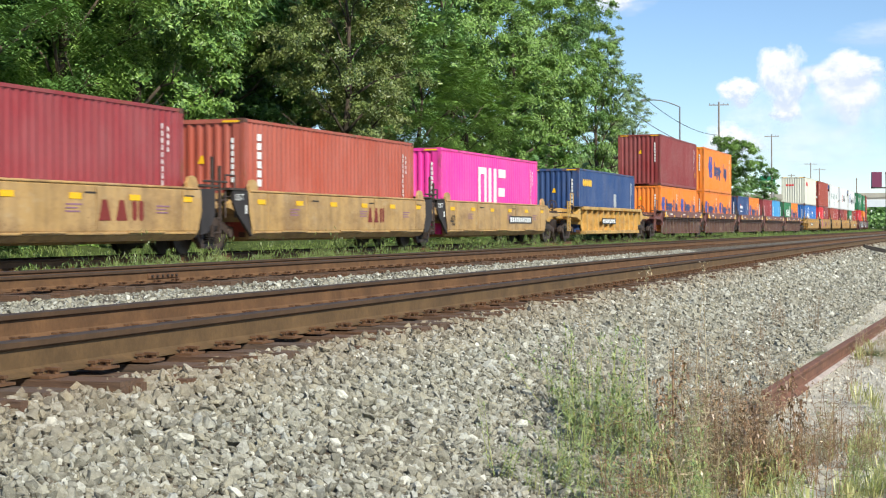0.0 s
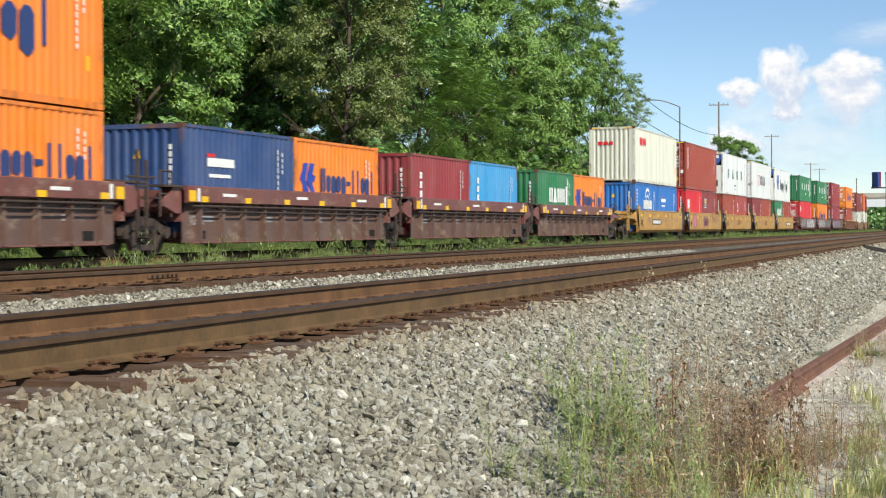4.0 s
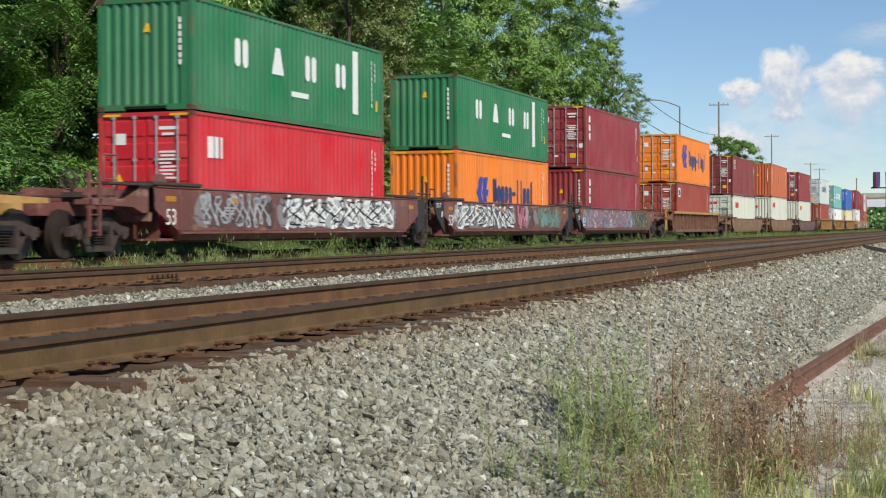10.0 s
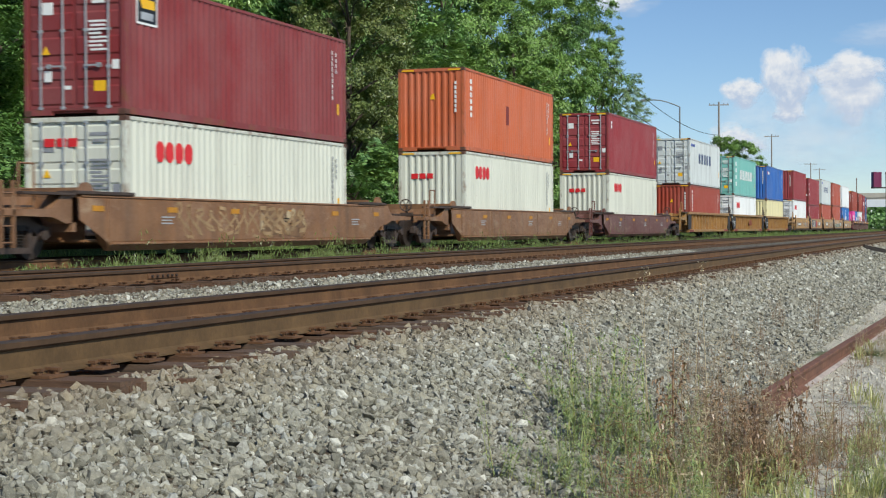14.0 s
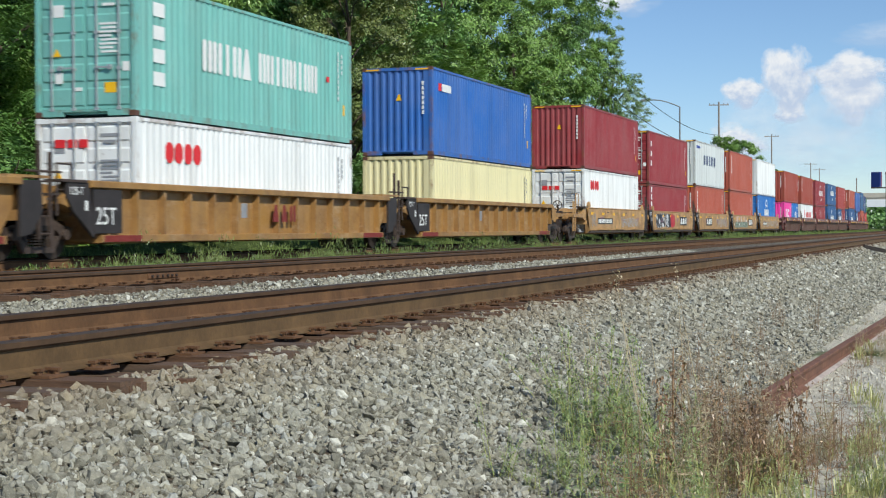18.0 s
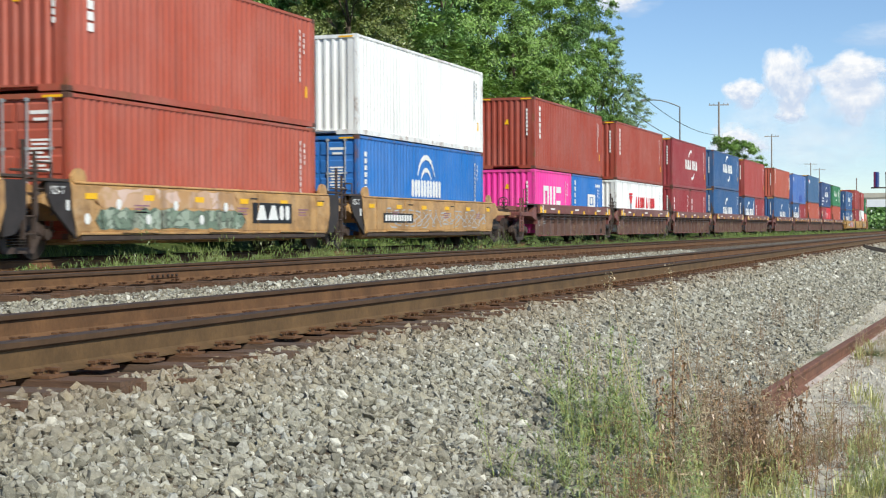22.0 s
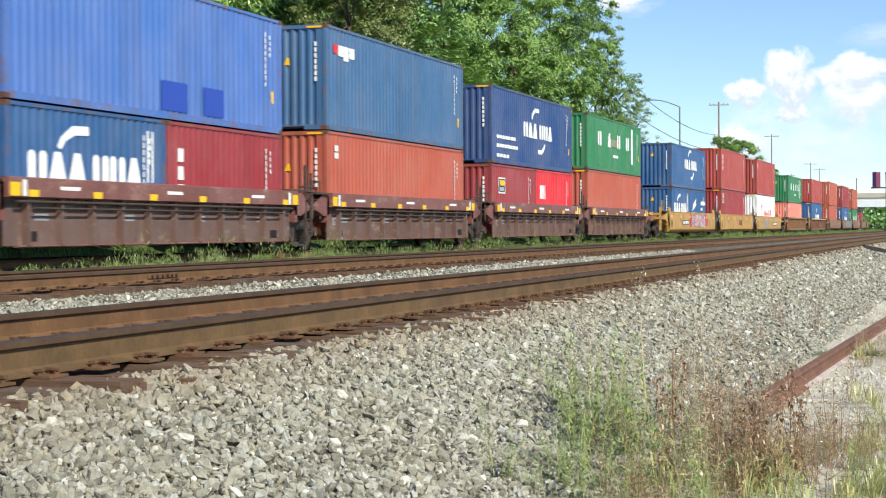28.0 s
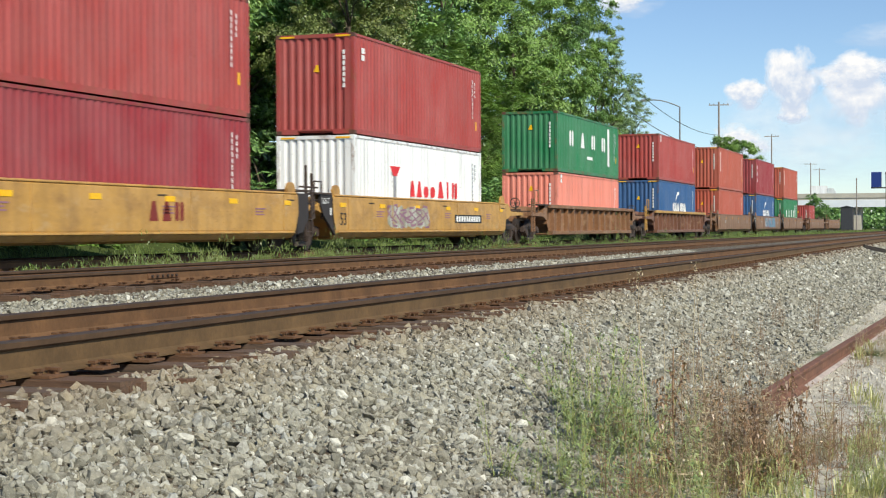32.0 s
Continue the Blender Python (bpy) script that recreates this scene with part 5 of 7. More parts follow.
def build_train():
    u = 0
    for kind, coat, long, n in SETS:
        for k in range(n):
            front = k == 0 and u != 0
            rear = k == n - 1
            car = build_well(kind, coat, long, front, rear, u in SPRAY)
            mid = STARTS[u] + 6.096
            TRAIN.append((car, mid, 0.0))
            car["unit"] = u
            dress_well(car, u, kind, long)
            low, _, high = LOADS[u].partition(" | ")
            top = BASE_Z
            boxes = [b.split() for b in low.split(" + ")] if low else []
            s = STARTS[u]
            for b in boxes:
                size, colour, end = b[:3]
                logo = b[3] if len(b) > 3 else ""
                ob = build_container(size, colour, end, logo, "in a %s well car" % PAINT_WORDS[coat])
                length, height = SIZES[size]
                TRAIN.append((ob, s + length / 2, BASE_Z))
                s += length + 0.076
                top = BASE_Z + height + 0.02
            if high:
                b = high.split()
                ob = build_container(b[0], b[1], b[2], b[3] if len(b) > 3 else "", "on top of another")
                TRAIN.append((ob, STARTS[u] + SIZES[b[0]][0] / 2, top))
            u += 1


# sprayed paint on the sides: way, paint, along from and to, up from and to, strokes, their width
SPRAY = {
    14: [("panel", "smoke", -6.6, -2.3, 0.56, 1.45), ("scrawl", "silver", -6.3, -2.6, 0.62, 1.42, 9, 0.07), ("panel", "chrome", -2.2, 6.3, 0.56, 1.45), ("scrawl", "white", -1.9, 6.1, 0.6, 1.42, 11, 0.09), ("scrawl", "black", -1.8, 5.9, 0.64, 1.4, 9, 0.045)],
    15: [("panel", "chrome", -7.4, 0.1, 0.56, 1.45), ("scrawl", "white", -7.0, 0.0, 0.6, 1.42, 10, 0.08), ("scrawl", "black", -7.0, 0.0, 0.6, 1.42, 9, 0.05), ("panel", "smoke", 0.4, 3.2, 0.56, 1.45), ("scrawl", "pink", 0.4, 1.8, 0.6, 1.42, 4, 0.09), ("panel", "moss", 3.2, 7.0, 0.56, 1.45), ("scrawl", "teal", 3.4, 6.8, 0.6, 1.3, 6, 0.07)],
    16: [("panel", "pastel", -8.0, 2.9, 0.56, 1.45), ("scrawl", "grey", -7.6, 2.6, 0.62, 1.38, 12, 0.10), ("scrawl", "mauve", -7.0, 2.2, 0.7, 1.4, 10, 0.12), ("panel", "moss", 3.0, 7.0, 0.56, 1.45), ("scrawl", "black", 3.2, 6.8, 0.62, 1.4, 5, 0.08)],
    10: [("oval", "pink", -4.8, -3.9, 0.6, 1.4), ("ringed", "purple", -4.95, -3.75, 0.56, 1.44), ("scrawl", "purple", -1.2, 0.5, 0.62, 1.36, 5, 0.06), ("scrawl", "purple", 2.4, 4.0, 0.9, 1.38, 4, 0.04)],
    18: [("scrawl", "dust", -4.4, -0.2, 0.6, 1.42, 8, 0.07), ("panel", "sand", -0.2, 2.6, 0.56, 1.42), ("scrawl", "dust", -0.2, 2.6, 0.6, 1.42, 5, 0.09)],
    24: [("scrawl", "grey", -5.8, -4.9, 0.6, 1.3, 4, 0.05), ("scrawl", "silver", 0.5, 4.6, 0.62, 1.1, 12, 0.05)],
    25: [("panel", "bright", -5.6, -1.0, 0.56, 1.46), ("panel", "crimson", -1.2, 0.2, 0.56, 1.42)],
    26: [("scrawl", "silver", 0.8, 5.6, 0.62, 1.3, 15, 0.05)],
    27: [("panel", "blush", -5.6, 0.8, 1.0, 1.46), ("panel", "sage", -5.6, 1.2, 0.56, 1.06)] + [("oval", "white", -6.0 + 1.2 * i, -5.78 + 1.2 * i, 0.68 + 0.3 * (i % 2), 0.9 + 0.3 * (i % 2)) for i in range(6)],
    28: [("scrawl", "silver", -4.5, 5.6, 0.6, 1.2, 16, 0.045)],
    39: [("panel", "crimson", -1.7, 5.2, 0.6, 1.45), ("panel", "steel", -1.0, 4.2, 0.56, 1.46), ("scrawl", "red", -0.6, 3.8, 0.62, 1.4, 3, 0.07)],
    41: [("panel", "frost", -4.2, -0.4, 0.56, 1.3), ("scrawl", "mauve", -4.2, -0.4, 0.6, 1.3, 6, 0.07)],
    45: [("panel", "pastel", -2.5, 4.5, 0.56, 1.44), ("scrawl", "teal", -2.5, 4.5, 0.6, 1.4, 9, 0.08)],
}
BADGE = {0: (2.0, 4.2), 1: (1.4, 3.0), 11: (-0.9, 0.9), 12: (-0.6, 1.2), 22: (0.2, 1.9), 40: (0.6, 2.5), 25: (1.8, 4.2), 26: (-3.6, -1.2), 27: (1.6, 3.9), 10: (-0.7, 1.0)}
PLATE = {2: (1.0, 4.2), 3: (-2.6, 0.4), 9: (-2.8, -0.4), 13: (0.6, 3.6), 24: (-4.6, -1.4), 28: (-4.8, -2.2), 39: (-4.2, -2.0), 41: (2.2, 5.2)}
FEET = {2: "40", 9: "40", 10: "40", 11: "40", 12: "40", 13: "40", 14: "53", 15: "53", 16: "53", 22: "25T", 23: "25T", 39: "53", 40: "53", 41: "53", 4: "125-T", 5: "125-T", 6: "125-T", 8: "125-T", 29: "125-T", 30: "125-T", 31: "125-T", 32: "125-T", 34: "125-T", 36: "125-T", 37: "125-T"}


def scrawl_shape(a, b, z0, z1, n, x, seed, width):
    """One sprayed line that loops up and down from a to b."""
    r = random.Random(seed)
    sh = Shape()
    step, mid, half = (b - a) / n, (z0 + z1) / 2, (z1 - z0) / 2
    pts = []
    for i in range(n):
        lean, amp, back = r.uniform(-0.5, 0.5) * step, half * r.uniform(0.65, 1.0), r.uniform(0.2, 0.75) * step
        for j in range(10):
            q = j / 10
            up = math.sin(2 * math.pi * q) * amp
            pts.append((a + (i + q) * step + back * math.sin(4 * math.pi * q + lean) + lean * up / half, mid + up + half * 0.12 * math.sin(7 * q + i)))
    pts = [(min(b, max(a, u)), min(z1, max(z0, v))) for u, v in pts]
    v = []
    for i, (u, w) in enumerate(pts):
        du, dw = pts[min(i + 1, len(pts) - 1)][0] - pts[max(i - 1, 0)][0], pts[min(i + 1, len(pts) - 1)][1] - pts[max(i - 1, 0)][1]
        ln = max(1e-4, math.hypot(du, dw))
        k = width / 2 * (0.7 + 0.5 * math.sin(i * 0.7) ** 2)
        lift = x + 0.0004 * (i % 5)
        v += [(lift, u - dw / ln * k, w + du / ln * k), (lift, u + dw / ln * k, w - du / ln * k)]
    return sh.add(v, [(2 * i, 2 * i + 1, 2 * i + 3, 2 * i + 2) for i in range(len(pts) - 1)])


def panel_shape(a, b, z0, z1, x, seed):
    """A field of sprayed paint with ragged rounded ends and edges."""
    r = random.Random(seed)
    n = max(8, int((b - a) * 5))
    top = [(a + (b - a) * i / n, z1 - r.uniform(0, 0.2) * (z1 - z0) - 0.3 * (i in (0, n))) for i in range(n + 1)]
    low = [(a + (b - a) * i / n, z0 + r.uniform(0, 0.12) * (z1 - z0) + 0.2 * (i in (0, n))) for i in range(n + 1)]
    v = [(x, u, w) for p, q in zip(low, top) for u, w in (p, q)]
    return Shape().add(v, [(2 * i, 2 * i + 2, 2 * i + 3, 2 * i + 1) for i in range(n)])


def oval_shape(a, b, z0, z1, x, hole=0.0):
    k = 20
    ring_points = [(0.5 * (a + b) + 0.5 * (b - a) * math.cos(2 * math.pi * i / k), 0.5 * (z0 + z1) + 0.5 * (z1 - z0) * math.sin(2 * math.pi * i / k)) for i in range(k)]
    if not hole:
        return Shape().prism(ring_points, "x", x, x + 0.002)
    c, d = 0.5 * (a + b), 0.5 * (z0 + z1)
    v = [(x, u, w) for u, w in ring_points] + [(x, c + (u - c) * hole, d + (w - d) * hole) for u, w in ring_points]
    return Shape().add(v, [(i, (i + 1) % k, k + (i + 1) % k, k + i) for i in range(k)])


def build_spray(name, colours, outline, cell=1.5):
    """Sprayed letterless fields: warped patches of a few paints with outlines round them."""
    n = Nodes(name, 0.55)
    at = n.coords((1, 1.0, 1.15))
    warp = n.node("ShaderNodeTexNoise", Vector=at, Scale=1.3, Detail=2.0)
    push = n.node("ShaderNodeVectorMath", Vector=warp.outputs["Color"])
    push.operation = "SCALE"
    push.inputs["Scale"].default_value = 1.6
    moved = n.node("ShaderNodeVectorMath", Vector=at)
    moved.operation = "ADD"
    n.put(moved.inputs[1], push.outputs[0])
    cells = n.node("ShaderNodeTexVoronoi", Vector=moved.outputs[0], Scale=cell)
    rim = n.node("ShaderNodeTexVoronoi", Vector=moved.outputs[0], Scale=cell)
    rim.feature = "DISTANCE_TO_EDGE"
    ramp = n.tree.nodes.new("ShaderNodeValToRGB")
    ramp.color_ramp.interpolation = "CONSTANT"
    n.put(ramp.inputs[0], n.node("ShaderNodeSeparateColor", Color=cells.outputs["Color"]).outputs["Red"])
    e = ramp.color_ramp.elements
    for i, c in enumerate(colours):
        q = e[i] if i < 2 else e.new(i / len(colours))
        q.position, q.color = i / len(colours), srgb(*c)
    fade = n.noise(2.2, 5, 0.6, moved.outputs[0])
    col = n.mix(n.ramp(fade, 0.35, 0.7, 0, 0.45), ramp.outputs[0], srgb(*colours[0]))
    col = n.mix(n.ramp(rim.outputs["Distance"], 0.02, 0.075, 0.9, 0), col, srgb(*outline))
    dirt = n.noise(1.0, 5, 0.6, n.coords((2.2, 2.2, 0.3)))
    col = n.mix(n.ramp(dirt, 0.5, 0.75, 0, 0.5), col, srgb(92, 70, 60))
    return n.base(col).mat


SPRAYS = {
    "chrome": build_spray("spray_chrome", ((176, 178, 180), (222, 222, 220), (128, 118, 116), (200, 202, 204)), (66, 50, 50)),
    "smoke": build_spray("spray_smoke", ((110, 74, 70), (150, 142, 140), (96, 70, 68), (176, 172, 170)), (52, 44, 46)),
    "pastel": build_spray("spray_pastel", ((164, 152, 156), (92, 140, 176), (158, 118, 124), (214, 210, 206), (176, 130, 138)), (84, 70, 84)),
    "moss": build_spray("spray_moss", ((128, 130, 98), (146, 148, 122), (112, 106, 84)), (54, 52, 46)),
    "bright": build_spray("spray_bright", ((46, 50, 62), (226, 226, 224), (38, 42, 52), (218, 218, 216)), (30, 32, 40), 2.4),
    "crimson": build_spray("spray_crimson", ((200, 46, 58), (188, 52, 62), (206, 60, 70)), (176, 42, 54), 1.1),
    "steel": build_spray("spray_steel", ((184, 186, 190), (160, 162, 168), (200, 200, 202)), (120, 112, 118), 1.0),
    "blush": build_spray("spray_blush", ((206, 170, 140), (222, 196, 184), (190, 146, 96)), (196, 160, 120), 1.6),
    "sage": build_spray("spray_sage", ((132, 150, 130), (168, 180, 162), (112, 130, 112)), (64, 78, 66), 3.2),
    "frost": build_spray("spray_frost", ((176, 170, 150), (196, 198, 186), (172, 152, 120)), (150, 160, 140), 2.6),
    "sand": build_spray("spray_sand", ((150, 116, 76), (196, 176, 140), (132, 98, 66)), (104, 78, 56), 1.8),
}


def dress_well(car, u, kind, long):
    x = {"ribbed": 1.312, "flange": 1.312}.get(kind, 1.504)
    h = 16.75 / 2 if long else 12.85 / 2
    for i, (way, ink, a, b, z0, z1, *more) in enumerate(SPRAY.get(u, ())):
        deep = x + 0.004 * i
        if u == 18:
            z0, z1 = z0 * 0.95 - 0.18, z1 * 0.95 - 0.18
        if way == "panel":
            part("graffiti_ground", panel_shape(a, b, z0, z1, deep, u * 7 + i).data("graffiti_ground", SPRAYS[ink]), car, label="field of sprayed paint in several colours")
        elif way == "scrawl":
            part("graffiti", scrawl_shape(a, b, z0, z1, more[0], deep, u * 10 + i, more[1]).data("graffiti", INK[ink]), car, label="looping sprayed graffiti line")
        else:
            part("graffiti", oval_shape(a, b, z0, z1, deep, 0.86 if way == "ringed" else 0).data("graffiti", INK[ink]), car, label="sprayed oval")
    if u in BADGE:
        a, b = BADGE[u]
        flat = x
        x = 1.472 if kind == "ribbed" else x
        if u in (25, 26, 27):
            part("badge", Shape().box(x, x + 0.003, a, b, 0.72, 1.22).data("badge", INK["black"]), car)
            part("badge_blocks", mark_shape(marks("WWD", a + 0.22, 0.8, b - a - 0.3, 0.36, 0.13, 0.12), x + 0.004).data("badge_blocks", INK["white"]), car)
        else:
            part("badge_blocks", mark_shape(marks("WWD", a, 0.76, (b - a) * 0.9, 0.42, 0.1, 0.3), x).data("badge_blocks", INK["maroon"]), car)
        x = flat
    if u in PLATE:
        a, b = PLATE[u]
        if kind == "ribbed":
            x = 1.472
        part("number_panel", Shape().box(x, x + 0.003, a, b, 0.76, 1.04).data("number_panel", INK["black"]), car)
        tagged(part("number_bars", mark_shape(blocks(10, a + 0.15, 0.81, b - a - 0.25, 0.18, 0.3), x + 0.004).data("number_bars", INK["white"]), car), kind="stuff")
    if u in FEET:
        dark = u in (39, 40, 41, 2, 9, 10, 11, 12, 13)
        digits = FEET[u]
        out = 0.1655 if digits == "25T" else 0.006
        me = cached(("feet", digits, dark), lambda: text_data(digits, 0.3 if "-" in digits else 0.5, INK["black" if dark else "silver" if "-" in digits else "white"]))
        part("size_numeral", me, car, Matrix.Translation((x + out, -h + (0.22 if digits == "25T" else 0.45), 0.68)) @ Matrix(((0, 0, 1, 0), (1, 0, 0, 0), (0, 1, 0, 0), (0, 0, 0, 1))), "painted size number")


# ---- trees ----
def crown_shell(g, size, clumps, inner=0.45, gap=0.3):
    """Centres and outward directions of clumps over an uneven crown, with hollows between them."""
    d = g.normal(size=(clumps * 3, 3))
    d /= np.linalg.norm(d, axis=1)[:, None]
    ph = g.uniform(0, 6, 3)
    lumps = np.sin(3.1 * d[:, 0] + ph[0]) * np.sin(2.7 * d[:, 1] + ph[1]) + 0.7 * np.sin(5.3 * d[:, 2] + 3 * d[:, 0] + ph[2])
    keep = np.nonzero(lumps > np.quantile(lumps, gap))[0][:clumps]
    d, lumps = d[keep], lumps[keep]
    r = g.uniform(inner ** 2, 1.0, len(d)) ** 0.5 * (0.86 + 0.16 * lumps)
    return d * r[:, None] * np.array(size), d


def leaf_quads(p, t, nrm, k, width, cup=0.1):
    """Four-cornered leaves at p along t, of half length k, hung between two tips."""
    b = np.cross(nrm, t)
    return np.stack([p - t * k, p + b * k * width + nrm * k * cup, p + t * k, p - b * k * width + nrm * k * cup], 1).reshape(-1, 3)


def unit(v):
    return v / np.maximum(np.linalg.norm(v, axis=1), 1e-6)[:, None]


def crown_data(name, seed, size, clumps, leaves, leaf, material, spray=0.24, flat=0.5, width=0.42, inner=0.45, gap=0.3):
    """Sprays of leaves over an uneven crown; size is its half width, half depth and half height."""
    g = np.random.default_rng(seed)
    centre, d = crown_shell(g, size, clumps, inner, gap)
    n = len(centre)
    rad = g.uniform(0.55, 1.3, n) * min(size) * spray
    idx = np.repeat(np.arange(n), leaves)
    tufts = 13
    of = unit(g.normal(size=(n, tufts, 3)))
    of[..., 2] = np.where(of[..., 2] < -0.25, -of[..., 2], of[..., 2])
    of *= g.random((n, tufts, 1)) ** 0.4
    o = of[idx, g.integers(0, tufts, len(idx))]
    # flattened domes of tufts that droop away from the trunk
    off = o * rad[idx][:, None] * np.array([1.2, 1.2, flat]) + g.normal(size=o.shape) * (rad[idx] * 0.16)[:, None] * np.array([1, 1, 0.7])
    o = unit(o)
    out = np.sum(off[:, :2] * d[idx, :2], 1)
    off[:, 2] -= 0.35 * np.maximum(out, 0) * g.uniform(0.4, 1.2, len(idx))
    p = centre[idx] + off
    nrm = unit(o * 0.7 + d[idx] * 0.3 + g.normal(size=o.shape) * 0.36 + np.array([0, 0, 0.5]))
    t = unit(np.cross(nrm, g.normal(size=o.shape)))
    k = (leaf * np.exp(g.normal(0, 0.28, len(idx))))[:, None]
    v = leaf_quads(p, t, nrm, k, width)
    return soup(name, v, np.arange(len(v)).reshape(-1, 4), material)


def frond_data(name, seed, size, clumps, fronds, length, material):
    """Crown of long drooping compound leaves, each with pairs of leaflets along a bent rib."""
    g = np.random.default_rng(seed)
    centre, d = crown_shell(g, size, clumps, 0.5, 0.22)
    n = len(centre) * fronds
    idx = np.repeat(np.arange(len(centre)), fronds)
    a = g.uniform(0, 2 * math.pi, n)
    way = np.stack([np.cos(a), np.sin(a), g.uniform(-0.1, 0.7, n)], 1) + d[idx] * 0.9
    way = unit(way)
    root = centre[idx] + g.normal(size=(n, 3)) * 0.22
    ln = length * g.uniform(0.65, 1.25, n)
    side = unit(np.cross(way, np.array([0, 0, 1.0])))
    pairs = 8
    out = []
    for j in range(pairs):
        q = (j + 1) / pairs
        rib = root + way * (ln * q)[:, None] - np.array([0, 0, 1.0]) * (ln * 0.55 * q * q)[:, None]
        k = (ln * 0.15 * (1.15 - 0.55 * q))[:, None]
        for sd in (1, -1):
            t = unit(side * sd + way * 0.35 + np.array([0, 0, -0.35]) + g.normal(size=(n, 3)) * 0.12)
            nrm = unit(np.cross(t, way) * sd + np.array([0, 0, 0.2]))
            out.append(leaf_quads(rib + t * k, t, nrm, k, 0.3, 0.06))
    v = np.concatenate(out)
    return soup(name, v, np.arange(len(v)).reshape(-1, 4), material)


def trunk_data(seed, height, r0, spread, limbs=14):
    """A bent trunk that tapers, with limbs that fork."""
    g = random.Random(seed)
    sh = Shape()
    p = Vector((0, 0, -0.4))
    pts = [p]
    for i in range(8):
        p = p + Vector((g.uniform(-0.22, 0.22), g.uniform(-0.22, 0.22), height * 0.92 / 8))
        pts.append(p)
    for i in range(8):
        sh.tube(pts[i], pts[i + 1], r0 * (1 - i / 8.6), 8, r0 * (1 - (i + 1) / 8.6))
    for i in range(limbs):
        a = i * 2.4 + g.uniform(-0.4, 0.4)
        j = 2 + i % 6
        q, thick = pts[j], r0 * (1 - j / 9)
        reach = spread * g.uniform(0.5, 0.95) * (1.15 - 0.08 * j)
        e = q + Vector((math.cos(a) * reach, math.sin(a) * reach, height * g.uniform(0.06, 0.2)))
        m = (q + e) / 2 + Vector((0, 0, 0.35))
        sh.tube(q, m, thick * 0.5, 6, thick * 0.3)
        sh.tube(m, e, thick * 0.3, 6, thick * 0.08)
        for f in range(3):
            b = a + g.uniform(-1.0, 1.0)
            w = m.lerp(e, g.uniform(0.0, 0.7))
            sh.tube(w, w + Vector((math.cos(b), math.sin(b), g.uniform(0.1, 0.9))) * spread * g.uniform(0.2, 0.4), thick * 0.16, 5, thick * 0.04)
    return sh


